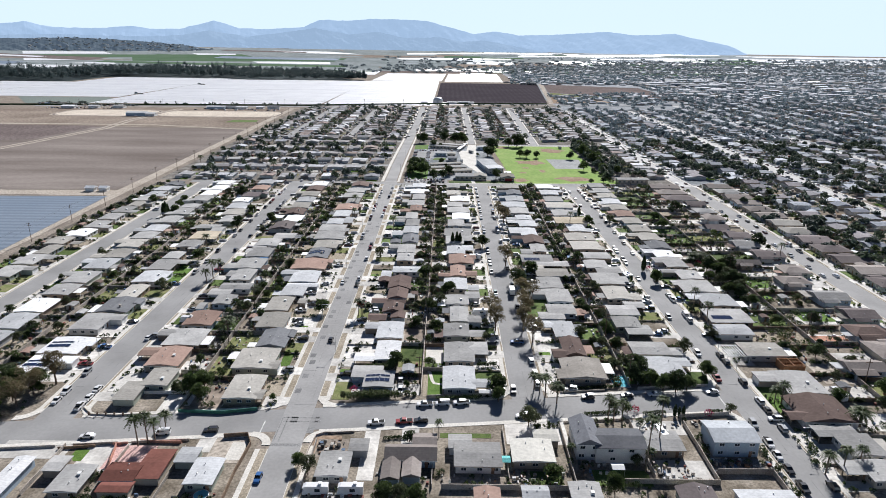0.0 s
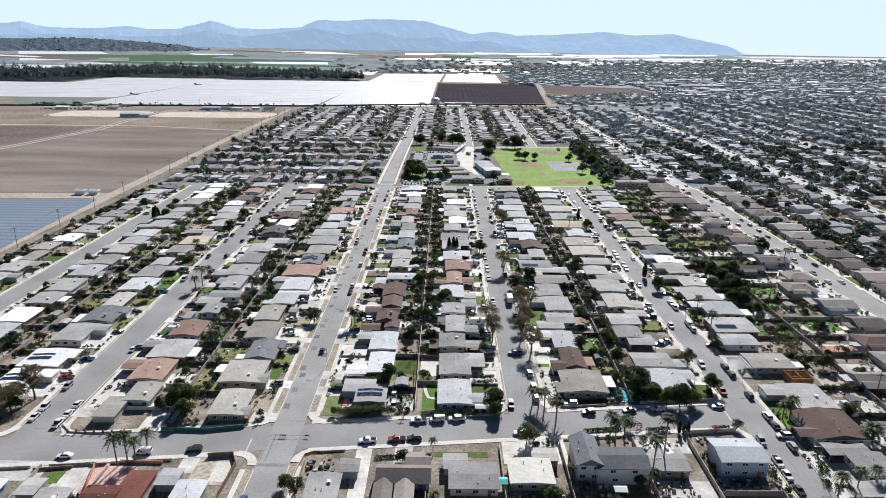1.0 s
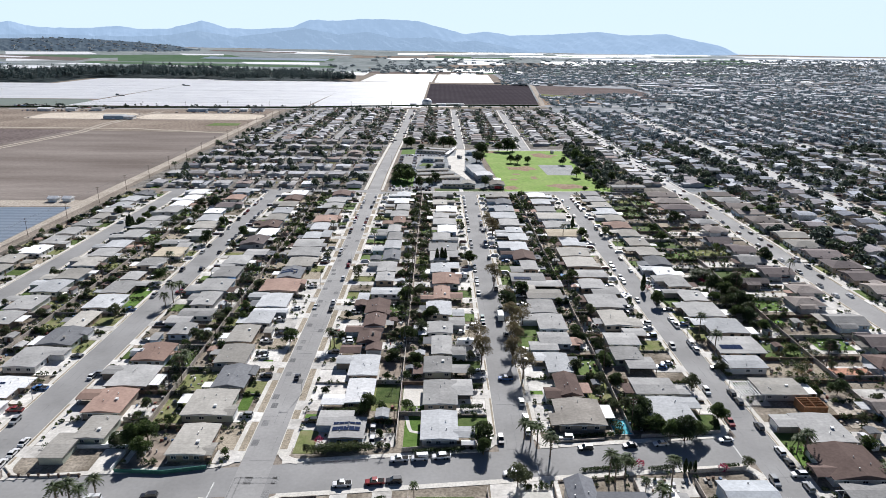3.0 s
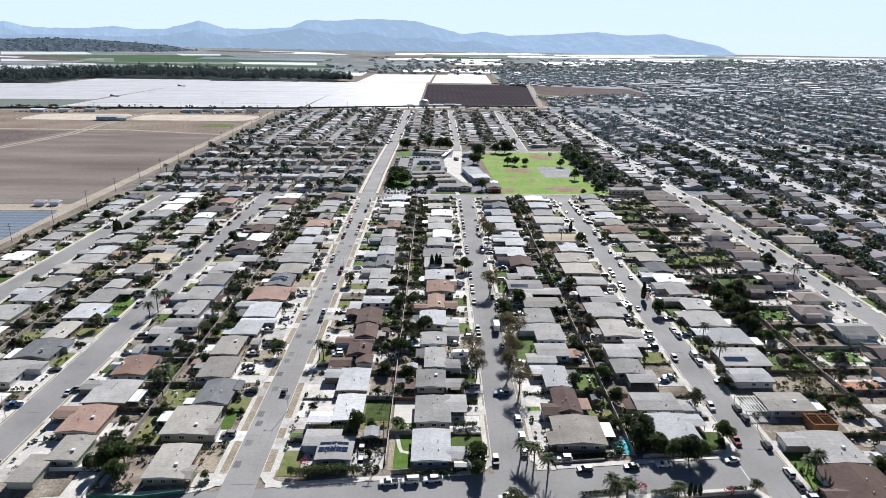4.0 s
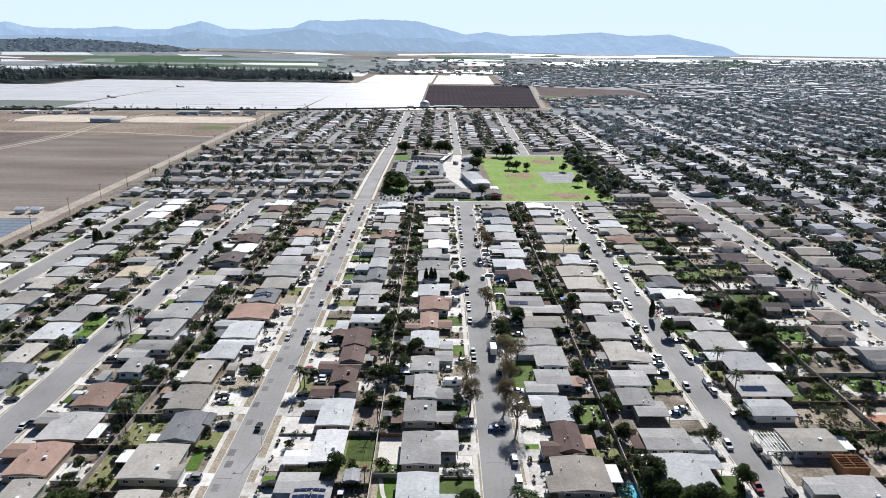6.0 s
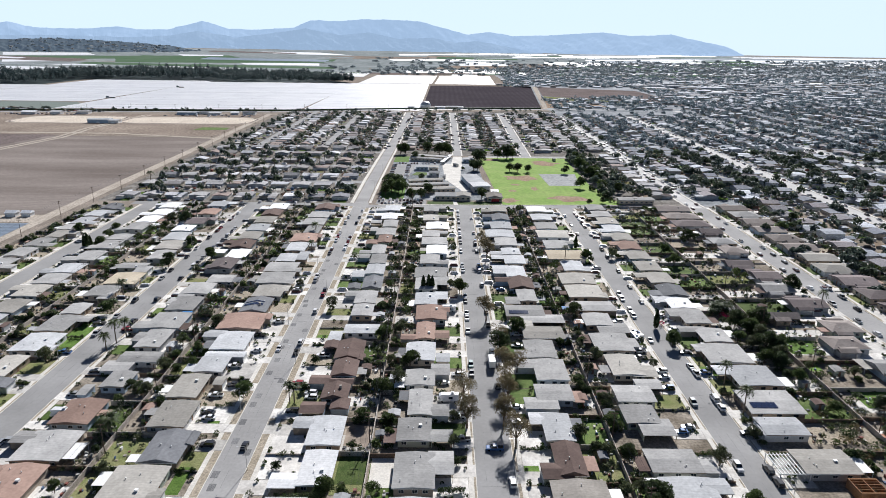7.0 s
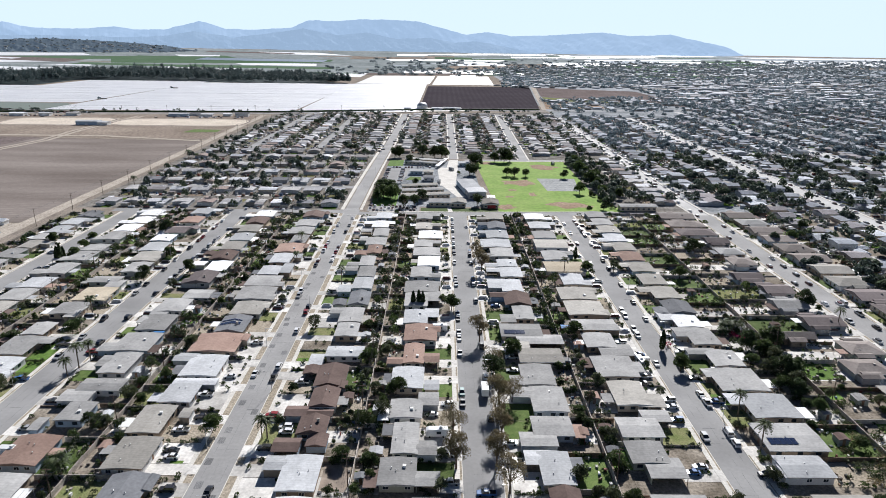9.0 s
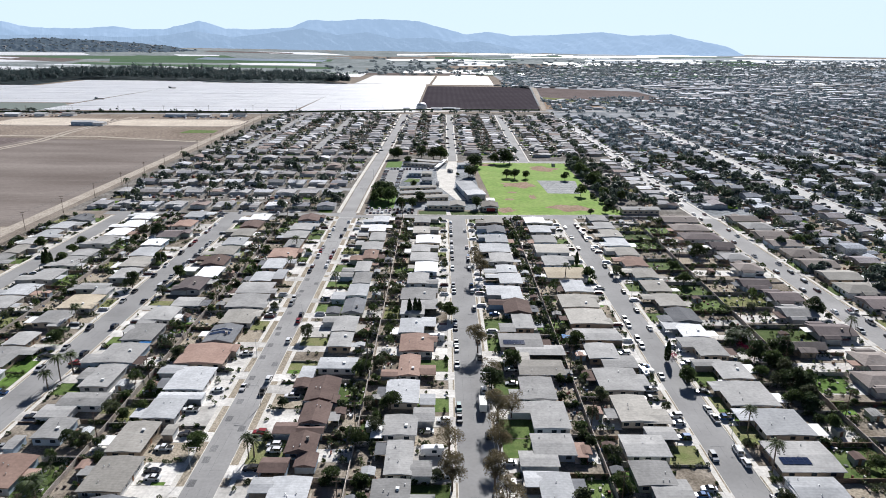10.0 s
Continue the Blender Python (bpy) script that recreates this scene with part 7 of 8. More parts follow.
for x, y, w, d, h, m, lab in ((129.5, 270.5, 4.0, 2.6, 2.4, TEAL, "teal canvas patio canopy on posts"), (13.2, 203.4, 2.1, 1.3, 2.3, WHITEPAINT, "white flat canopy on posts beside a house"), (17, 165.5, 1.6, 1.6, 2.3, TEAL, "small turquoise shade canopy on posts"), (49, 162.5, 1.8, 1.6, 2.5, WHITEPAINT, "white garden canopy on four posts"), (-101, 342, 2.2, 2.0, 2.2, TARP, "blue tarpaulin shelter in a yard"), (70, 352, 2.4, 1.8, 2.0, TARP, "blue tarpaulin shelter in a yard")):
    s = tagged(empty("canopy", x, y), lab, "canopy")
    part("cover", gable("cover", -w, -d, w, d, h, 0.45, "x", m, 0.04), s)
    for sx, sy in ((-1, -1), (1, -1), (1, 1), (-1, 1)):
        part("post", boxes("post", [(sx * (w - 0.1) - 0.04, sy * (d - 0.1) - 0.04, 0, sx * (w - 0.1) + 0.04, sy * (d - 0.1) + 0.04, h)], STEEL), s)
tagged(new("yard", boxes("yard", [(111.4, 229, -0.2, 118.5, 243, 0.12)], DRIVE)), "pale concrete forecourt under the pergola", "yard", kind="structure")
s = tagged(empty("pergola", 113.3, 236.5), "white slatted pergola over a paved forecourt", "pergola")
for k in range(9):
    part("slat", boxes("slat", [(-4.2 + k * 1.05 - 0.12, -5, 2.6, -4.2 + k * 1.05 + 0.12, 5, 2.85)], WHITEPAINT), s)
for y in (-4.6, 0, 4.6):
    part("beam", boxes("beam", [(-4.6, y - 0.1, 2.35, 4.6, y + 0.1, 2.6)], WHITEPAINT), s)
    for x in (-4.3, 4.3):
        part("post", boxes("post", [(x - 0.1, y - 0.1, 0, x + 0.1, y + 0.1, 2.35)], WHITEPAINT), s)
s = tagged(empty("unfinished_extension", 130.5, 226.5), "roofless house extension of raw orange plywood", "building shell")
for r in ((-4, -3.2, 0, 4, -3, 3), (-4, 3, 0, 4, 3.2, 3), (-4, -3, 0, -3.8, 3, 3), (3.8, -3, 0, 4, 3, 3), (-0.1, -3, 0, 0.1, 3, 3)):
    part("wall", boxes("wall", [r], RAWWOOD), s)
for k in range(6):
    part("beam", boxes("beam", [(-3.8, -2.8 + k * 1.1, 2.85, 3.8, -2.68 + k * 1.1, 2.99)], RAWWOOD), s)
tagged(new("yard", boxes("yard", [(-117, 190.4, -0.2, -96.5, 202.4, 0.094)], YARD)), "bare trodden corner yard behind a low fence", "yard", kind="structure")
tagged(new("yard", boxes("yard", [(-96.2, 191.6, -0.2, -90.6, 202.4, 0.11)], CONCRETE)), "pale concrete drive beside a white wall", "yard", kind="structure")
tagged(new("yard", boxes("yard", [(-86.6, 192.6, -0.2, -75.8, 205.6, 0.1)], FALLOW)), "bare dug-over soil beside a house", "yard", kind="structure")
tagged(new("lawn", boxes("lawn", [(-39.7, 200.6, -0.2, -33.6, 212.5, 0.1)], DRYGRASS)), "fading corner lawn behind a hedge", "lawn", kind="structure")
tagged(new("lawn", boxes("lawn", [(-6.8, 203.0, -0.2, -1.7, 224.0, 0.1)], LAWNBRIGHT)), "bright green lawn with a curving path", "lawn", kind="structure")
v, f = strip([(-7.6, 224.5), (-6.2, 220), (-5.4, 215), (-4.6, 212.5), (-1.6, 211.6)], 0.6, -0.1, 0.13)
tagged(new("path", mesh("path", v, f, CONCRETE)), "curving pale concrete path across a lawn", "path", kind="structure")
tagged(new("yard", boxes("yard", [(-8.2, 227.6, -0.2, -1.4, 243.0, 0.1)], CONCRETE)), "white concrete back yard", "yard", kind="structure")
tagged(new("lawn", boxes("lawn", [(-17.8, 229.0, -0.2, -9.3, 241.8, 0.1)], LAWN)), "plain clipped back lawn behind a white house", "lawn", kind="structure")
tagged(new("yard", boxes("yard", [(-17.8, 246.4, -0.2, -10.0, 258.4, 0.1)], FALLOW)), "bare brown back yard behind a house", "yard", kind="structure")
s = tagged(empty("shed", -14.2, 219.6), "grey metal garden shed with a low gable roof", "shed", "garden sheds")
part("wall", boxes("shed_wall", [(-2.0, -2.4, 0, 2.0, 2.4, 2.3)], WALLS[4]), s)
part("roof", gable("shed_roof", -2.3, -2.7, 2.3, 2.7, 2.3, 0.6, "y", ROOFS["l"], 0.06), s)
part("door", DOOR, s, (0, -2.4, 0))
tagged(new("yard", boxes("yard", [(138.5, 215.5, -0.2, 150.4, 233.5, 0.1)], TRACKDIRT)), "bare sandy back yard", "yard", kind="structure")
GREENMESH = mat("green_fence_mesh", (0.05, 0.16, 0.12), (0.08, 0.21, 0.16), 0.6, 4, 0.8, 0.1)
for pts, h, m, lab in (([(-110.5, 202.6), (-89.4, 203.0)], 1.3, WHITEPAINT, "white-painted yard wall"), ([(-89.3, 203.2), (-89.7, 191.6)], 1.3, WHITEPAINT, "white-painted yard wall"), ([(-88.6, 191.4), (-74.2, 190.9), (-63.0, 193.3)], 1.2, GREENMESH, "fence hung with green mesh"),
                       ([(-121.0, 193.4), (-116.4, 189.3), (-107.7, 189.0), (-97.4, 190.2)], 0.55, BLOCK, "low block wall with posts")):
    v, f = strip(pts, 0.12, -0.2, h)
    tagged(new("garden_wall", mesh("garden_wall", v, f, m)), lab, "wall", kind="structure")
for k in range(8):
    x = -117 + 2.8 * k
    tagged(new("gate_post", boxes("gate_post", [(x - 0.2, 188.85 + 0.006 * k, -0.1, x + 0.2, 189.3, 1.15), (x - 0.26, 188.8, 1.15, x + 0.26, 189.36, 1.27)], TIMBER)), "dark square post on a low wall", "post", "posts along the low wall")
SALMON = mat("salmon_wall_paint", (0.42, 0.22, 0.17), (0.50, 0.28, 0.22), 0.4, 3, 0.9, 0.1)
PINKPAVE = mat("pink_paving", (0.55, 0.36, 0.33), (0.64, 0.45, 0.41), 0.3, 2, 0.9, 0.1)
tagged(new("yard", boxes("yard", [(-99.6, 161.6, -0.2, -87.4, 173.0, 0.1)], PINKPAVE)), "pink-paved forecourt before the red-roofed house", "yard", kind="structure")
tagged(new("yard", boxes("yard", [(-111, 165, -0.2, -106.8, 170.6, 0.1)], LAWNBRIGHT)), "small green front lawn behind a low wall", "lawn", kind="structure")
tagged(new("yard", boxes("yard", [(-41, 170.4, -0.2, -32.6, 179.4, 0.06)], BAREPATCH)), "bare reddish corner yard strewn with rubble", "yard", kind="structure")
tagged(new("yard", boxes("yard", [(-71, 165, -0.2, -61.2, 177.5, 0.085)], TRACKDIRT)), "sandy corner yard behind a fence", "yard", kind="structure")
tagged(new("yard", boxes("yard", [(-65.4, 166.4, -0.2, -60.8, 175.5, 0.12)], CONCRETE)), "white concrete slab in the corner yard", "yard", kind="structure")
for pts, h, m, lab in (([(-101.2, 172.9), (-97.0, 173.7)], 0.9, SALMON, "low salmon-painted front wall"), ([(-93.6, 174.9), (-88.0, 174.5), (-81.0, 174.4)], 0.9, SALMON, "low salmon-painted front wall"), ([(-99.9, 172.6), (-96.9, 160.5)], 1.2, SALMON, "salmon-painted side wall"),
                       ([(-116.6, 170.6), (-106.0, 172.0)], 0.9, WOODFENCE, "low brown front wall"), ([(-69, 177.6), (-61.8, 178.6), (-59.6, 174.0), (-60.3, 160), (-60.0, 148)], 1.5, WOODFENCE, "weathered wooden fence round a corner plot"),
                       ([(-40.6, 179.2), (-38.2, 180.6), (-35.2, 180.6)], 0.7, BLOCK, "low block wall round a corner yard"), ([(-42.0, 160), (-41.6, 172), (-40.7, 179.2)], 0.8, BLOCK, "low block wall round a corner yard")):
    v, f = strip(pts, 0.12, -0.2, h)
    tagged(new("garden_wall", mesh("garden_wall", v, f, m)), lab, "wall", kind="structure")
tagged(new("yard", boxes("yard", [(152, 246, -0.2, 168, 256, 0.09)], TERRACOTTA)), "terracotta-paved terrace in a bare yard", "yard", kind="structure")


def motorhome(x, y, turn, label):
    c = tagged(empty("motorhome", x, y, 0.05), label, "motorhome")
    c.rotation_euler = (0, 0, turn)
    v, f = hull_data([(-3.4, 0.5), (-3.4, 2.9), (-3.2, 3.0), (2.7, 3.0), (3.5, 2.6), (2.9, 2.0), (3.6, 1.2), (3.7, 0.5)], 1.15, 0.06)
    part("body", mesh("body", v, f, PAINTS["w"]), c)
    part("roof_cooler", AIRBOX, c, (0, -1.2, 3.0))
    for sx in (-1, 1):
        part("window", PANE, c, (sx * 1.12, -0.5, 1.3), math.pi / 2)
        for yy in (-1.9, 2.4):
            w = part("wheel", WHEEL, c, (sx * 1.0, yy, 0.36))
            w.rotation_euler = (0, math.pi / 2, 0)


for x, y, t, lab in ((15.4, 351, 1.57, "white motorhome parked beside a house"), (15, 273.5, 1.6, "white box trailer parked beside a house"), (-26, 152.5, 1.57, "white motorhome parked in a yard"), (-35.5, 152.3, 1.6, "white motorhome parked in a yard"), (-112, 262, 1.5, "white motorhome parked beside a house"),
                     (137, 206, 0.2, "white trailer standing in a bare yard"), (67, 181, 0.2, "white caravan in a paved yard"), (93, 322, 0.1, "white trailer on a driveway")):
    motorhome(x, y, t, lab)

# ---- poles, lamps and wires ----
POST = round_mesh("post", [(0.17, -0.3), (0.11, 11.0)], TIMBER, 8)
ARM = boxes("crossarm", [(-1.2, -0.06, -0.07, 1.2, 0.06, 0.07)] + [(k - 0.05, -0.05, 0.07, k + 0.05, 0.05, 0.25) for k in (-1.0, 0.4, 1.0)], TIMBER)


def utility_pole(x, y, height=11.0):
    p = tagged(empty("utility_pole", x, y), "dark timber utility pole with crossarms behind the houses", "pole", "utility poles")
    q = part("post", POST, p)
    q.scale = (1, 1, height / 11)
    for z in (height - 0.5, height - 1.9):
        part("crossarm", ARM, p, (0, 0.16, z))


def wire(x, ys, z, dx):
    vs, fs, pts = [], [], []
    for a, b in zip(ys, ys[1:]):
        pts += [(x + dx, a + (b - a) * i / 8, z - 0.9 * 4 * (i / 8) * (1 - i / 8)) for i in range(8)]
    pts.append((x + dx, ys[-1], z))
    for p in pts:
        vs += [(p[0] - 0.022, p[1], p[2]), (p[0] + 0.022, p[1], p[2]), (p[0], p[1], p[2] + 0.035)]
    if pts:
        for i in range(len(pts) - 1):
            s = 3 * i
            fs += [(s, s + 1, s + 4, s + 3), (s + 1, s + 2, s + 5, s + 4), (s + 2, s, s + 3, s + 5)]
    tagged(new("overhead_wire", mesh("overhead_wire", vs, fs, WIRE)), "thin black overhead wire sagging between poles", "wire", "overhead wires")


for x, a, b, step, h in ((-9.8, 212, 545, 37, 11), (-88.2, 205, 540, 37, 10.5), (66.2, 215, 545, 37, 11), (152, 215, 545, 40, 11), (-167.2, 345, 540, 38, 10.5), (-249, 330, 1130, 44, 12)):
    ys = [a + step * i for i in range(int((b - a) / step) + 1)]
    for y in ys:
        utility_pole(x, y, h)
    for dx, z in ((-1.0, h - 0.3), (0.4, h - 0.3), (1.0, h - 0.3), (0.0, h - 3.2)):
        wire(x, ys, z, dx)

for i in range(9):
    utility_pole(-640 + 70 * i, 1150 + 34 * i / 5.5, 13)

LAMP_POST = round_mesh("post", [(0.1, -0.2), (0.06, 8.0)], STEEL, 8)
LAMP_ARM = boxes("arm", [(-1.9, -0.04, 7.9, 0, 0.04, 7.98)], STEEL)
LAMP_HEAD = boxes("lamp_head", [(-2.5, -0.12, 7.86, -1.9, 0.12, 8.0), (-2.45, -0.1, 7.82, -2.0, 0.1, 7.86)], STEEL)
for x, ys, flip in ((110.0, (175, 226, 285, 345, 400, 460), 0), (34.8, (240, 310, 390, 470), 0), (-43.7, (235, 300, 370, 440, 510, 600, 680), 0), (-134.6, (230, 300, 370, 440), 1), (-54.4, (265, 335, 405, 475), 1)):
    for y in ys:
        lamp = tagged(empty("street_lamp", x, y), "slim grey steel street lamp at the kerb", "street lamp", "street lamps")
        lamp.rotation_euler = (0, 0, math.pi if flip else 0)
        part("post", LAMP_POST, lamp)
        part("arm", LAMP_ARM, lamp)
        part("lamp_head", LAMP_HEAD, lamp)

# ---- school and park ----
FAR_EARLY = []
patch("park_lawn", [(58, 553), (139, 557), (141, 758), (50, 758)], TURF, 0.1, "bright green playing field with worn patches", "lawn")
patch("park_lawn", [(139, 557), (150, 557), (142, 612), (140, 612)], TURF, 0.1, "bright green grass beside a hedge", "lawn")
for x, y, rx, ry in ((83, 655, 15, 12), (115, 727, 13, 12), (113, 575, 15, 9), (65, 568, 7, 6), (70, 602, 4, 3), (62, 745, 9, 6), (90, 610, 3, 7), (75, 625, 5, 3)):
    vs = [(x + rx * math.cos(a) * (1 + 0.9 * noise.noise(Vector((math.cos(a) * 1.6 + x, math.sin(a) * 1.6, y)))), y + ry * math.sin(a) * (1 + 0.9 * noise.noise(Vector((math.cos(a) * 1.6, math.sin(a) * 1.6 + x, y)))), 0.125) for a in (2 * math.pi * i / 28 for i in range(28))]
    tagged(new("bare_patch", mesh("bare_patch", vs, [tuple(range(28))], BAREPATCH)), "worn bare soil patch in the playing field", "ground", kind="structure")
patch("sports_court", [(104, 623), (130.5, 623), (136, 673.5), (102, 673.5)], COURT, 0.13, "pale grey ball court in the park", "court")
for k in range(7):
    y = 627 + 7.2 * k
    tagged(new("court_line", boxes("court_line", [(104.5, y, 0.1, 130.5 + 0.1 * (y - 623), y + 0.35, 0.142)], ROADPAINT)), "worn white line painted on the court", "court line", kind="structure")
patch("school_ground", [(-37, 567), (50, 567), (46, 758), (-37, 758)], TOWNGROUND, 0.05, "paved ground round the school buildings", "ground")
patch("car_park", [(-38, 553), (0, 553), (0, 567), (-38, 567)], ASPHALT, 0.09, "asphalt car park before the school", "car park")
patch("car_park", [(-36, 640), (-19, 640), (-14, 716), (-36, 716)], ASPHALT, 0.09, "paved car park beside the school", "car park")
patch("car_park", [(15, 640), (28, 640), (32, 722), (12, 722)], CONCRETE, 0.11, "pale paved yard of the school", "car park")
patch("car_park", [(29, 598), (36.5, 598), (28, 642), (16, 642)], CONCRETE, 0.113, "pale school drive past the hall", "car park")
patch("car_park", [(21, 722), (32, 722), (33, 764), (24, 764)], CONCRETE, 0.116, "pale school drive to the street", "car park")
patch("lawn", [(1, 553), (57, 553), (57, 563), (1, 563)], LAWN, 0.09, "green lawn strip before the school", "lawn")
patch("lawn", [(-37, 568), (-18, 568), (-18, 622), (-37, 630)], LAWNBRIGHT, 0.1, "green school lawn under big trees", "lawn")
patch("lawn", [(-37, 728), (-22, 728), (-22, 762), (-37, 762)], LAWNBRIGHT, 0.1, "green lawn at the school's corner", "lawn")
patch("lawn", [(-16, 662), (-2, 662), (-2, 676), (-12, 678)], LAWN, 0.12, "small green lawn between school buildings", "lawn")
patch("path", [(21, 552), (24.5, 552), (23, 566), (20.5, 566)], CONCRETE, 0.15, "pale concrete path to the school door", "path")


def long_building(x, y, w, d, turn, h, roof, label, rise=0.4, wall=0):
    """A school building by its centre, half width and half depth, turned about its middle."""
    b = tagged(empty("school_building", x, y), label, "building", "school buildings")
    b.rotation_euler = (0, 0, turn)
    part("wall", boxes("wall", [(-w + 0.8, -d + 0.8, -0.1, w - 0.8, d - 0.8, h)], WALLS[wall]), b)
    part("roof", gable("roof", -w, -d, w, d, h, rise, "x" if w > d else "y", roof, 0.3), b)
    part("fascia", boxes("fascia", [(-w - 0.04, -d - 0.05, h - 0.1, w + 0.04, -d + 0.03, h + 0.28)], WHITEPAINT), b)
    n = max(2, int(2 * w / 4))
    windows(b, [-w + 2.5 + (2 * w - 5) * k / (n - 1) for k in range(n)], -d + 0.8, 1.0, 0)
    return b


for args in ((3, 595, 20, 4.6, 0.20), (1, 612, 17.5, 4.2, 0.21), (-2, 629, 15.5, 4.0, 0.24), (-1, 750, 20, 4.2, -0.30), (-4, 736, 17, 4.0, -0.33)):
    long_building(*args, 3.2, ROOFS["t" if args[1] % 2 else "g"], "long low school building with a pale flat-pitched roof")
for x, y, w, d, k, wl, lab in ((5, 662, 5.2, 5, "d", 1, "small white school building with a dark roof"), (-7, 691, 6.2, 6, "l", 4, "pale blue school building with a grey roof"), (4, 688, 5.0, 5, "t", 0, "low school building with a tan roof"),
                               (38, 733, 5.2, 5.5, "l", 4, "pale blue school building with a grey roof"), (54.5, 587, 3.2, 4.2, "w", 1, "small white-roofed building beside the field")):
    long_building(x, y, w, d, 0.0, 3.2, ROOFS[k], lab, 0.3, wl)
long_building(15, 573.5, 8.5, 6.5, 0.0, 3.1, ROOFS["g"], "school office with a grey pitched roof", 1.6)
long_building(28.5, 572.5, 6.5, 6.8, 0.0, 3.0, ROOFS["t"], "school office wing with a tan pitched roof", 1.5)
b = long_building(52.8, 571, 6.4, 8.0, 0.0, 3.1, ROOFS["k"], "school building with a brown roof and a red door", 1.4)
part("garage_door", boxes("garage_door", [(-3.0, -0.08, 0, 3.0, 0.0, 2.4)], mat("red_door_paint", (0.30, 0.03, 0.035), (0.36, 0.05, 0.05), 0.5, 3, 0.6, 0)), b, (0.5, -7.2, 0), label="wide dark red door")
long_building(38.6, 628, 7.4, 18.0, 0.16, 4.6, ROOFS["l"], "long school hall with a pale grey roof", 0.5, 4)
long_building(43.4, 601.5, 7.6, 8.2, 0.16, 5.2, ROOFS["w"], "school hall end with a white roof", 0.4, 3)
long_building(161, 563, 14, 4.5, 0.03, 3.4, ROOFS["g"], "long grey-roofed building beside the street", 0.4)
# covered walk by the school drive
c = tagged(empty("covered_walk", 16.5, 738), "flat-roofed covered walk on steel posts", "covered walk")
c.rotation_euler = (0, 0, -0.21)
part("roof", boxes("roof", [(-2.0, -22, 2.7, 2.0, 22, 2.95)], ROOFS["w"]), c)
for k in range(8):
    for sx in (-1.7, 1.7):
        part("post", boxes("post", [(sx - 0.08, -21 + 6 * k - 0.08, 0, sx + 0.08, -21 + 6 * k + 0.08, 2.7)], STEEL), c)
for x, y, t in ((14, 652, 0), (25.5, 709, 0.5), (128, 744, 0)):
    b = tagged(empty("storage_container", x, y), "dark steel storage container on paving", "container")
    b.rotation_euler = (0, 0, t)
    part("body", boxes("body", [(-1.3, -3.2, 0.1, 1.3, 3.2, 2.6)] + [(-1.36, -3.0 + 0.9 * k, 0.15, 1.36, -2.7 + 0.9 * k, 2.5) for k in range(7)], ROOFS["d"]), b)
    part("door", boxes("door", [(-1.2, -3.27, 0.2, 1.2, -3.2, 2.5)], STEEL), b)
for x, y, s in ((-29, 592, 1.15), (-23, 586, 1.1), (-31, 604, 1.1), (-25, 600, 1.2), (-20, 592, 0.95), (-33, 583, 0.9), (43, 571, 0.85), (42, 684, 0.95), (46, 688, 0.8), (49.5, 731, 1.15), (47, 737, 1.0), (70, 754, 0.95), (80, 755, 1.2), (86, 756, 0.9), (76, 684, 0.75), (83, 681, 0.85), (93, 681, 0.8), (129, 615, 0.8),
                (-28, 778, 1.1), (-33, 776, 0.9), (-4, 786, 1.1), (9, 775, 1.15), (16, 779, 1.0), (20, 776, 0.9), (-16, 744, 0.8), (-6, 642, 0.6), (-4, 570, 0.7), (1, 587, 0.8), (-12, 566, 0.75), (146, 655, 1.0), (145, 700, 1.1), (150, 720, 1.0)):
    plant("u", x, y, s)
for x, y, s in ((127, 675, 0.9), (32, 690, 0.6), (-2, 618, 0.6), (8, 640, 0.5), (124, 556, 0.8), (136, 562, 0.8), (-8, 742, 0.7)):
    plant("b", x, y, s)
for i in range(40):
    if i % 5 and i % 7:
        FAR_EARLY.append((-36 + (i % 13) * 2.7, 556 + (i // 13) * 5.0, False))
for i in range(24):
    if i % 6:
        FAR_EARLY.append((-34.5 + 14 * (i % 2), 645 + (i // 2) * 6.0, True))
for i in range(14):
    if i % 4:
        FAR_EARLY.append((-33 + i * 2.9, 720.5, False))
for i in range(12):
    rn = random.Random(i)
    plant("b", 147 + rn.uniform(-2, 12), 596 + i * 14 + rn.uniform(-4, 4), rn.uniform(1.1, 1.6))
for k in range(16):
    rn = random.Random(900 + k)
    q = rn.random()
    plant("y", 136 + 9 * q + rn.uniform(-1.5, 1.5), 612 - 48 * q + rn.uniform(-3, 3), rn.uniform(0.6, 0.9))

# farm buildings by the field
for x, y, w, d, h, k in ((-284, 509, 3.4, 2.6, 2.8, "w"), (-274, 510, 3.0, 2.6, 2.6, "w"), (-480, 1020, 15, 7, 5, "l"), (-458, 1018, 7, 6, 4, "w"), (-395, 1130, 15, 6, 4, "l"), (-352, 1132, 9, 5, 3.4, "w"), (-372, 1140, 8, 5, 3.2, "d"), (-560, 1128, 9, 6, 4, "g"), (-600, 1122, 8, 5, 4, "w"), (-640, 1118, 11, 6, 4, "w"), (-300, 1142, 10, 5, 4, "d"), (-322, 1138, 6, 5, 3.4, "w")):
    b = tagged(empty("farm_building", x, y), "plain metal farm shed at the field's edge", "shed", "farm sheds")
    part("wall", boxes("wall", [(-w, -d, -0.1, w, d, h)], WALLS[4 if k == "l" else 1]), b)
    part("roof", gable("roof", -w - 0.5, -d - 0.5, w + 0.5, d + 0.5, h, 1.4, "x", ROOFS[k]), b)
    part("garage_door", GARAGE, b, (0, -d, 0))

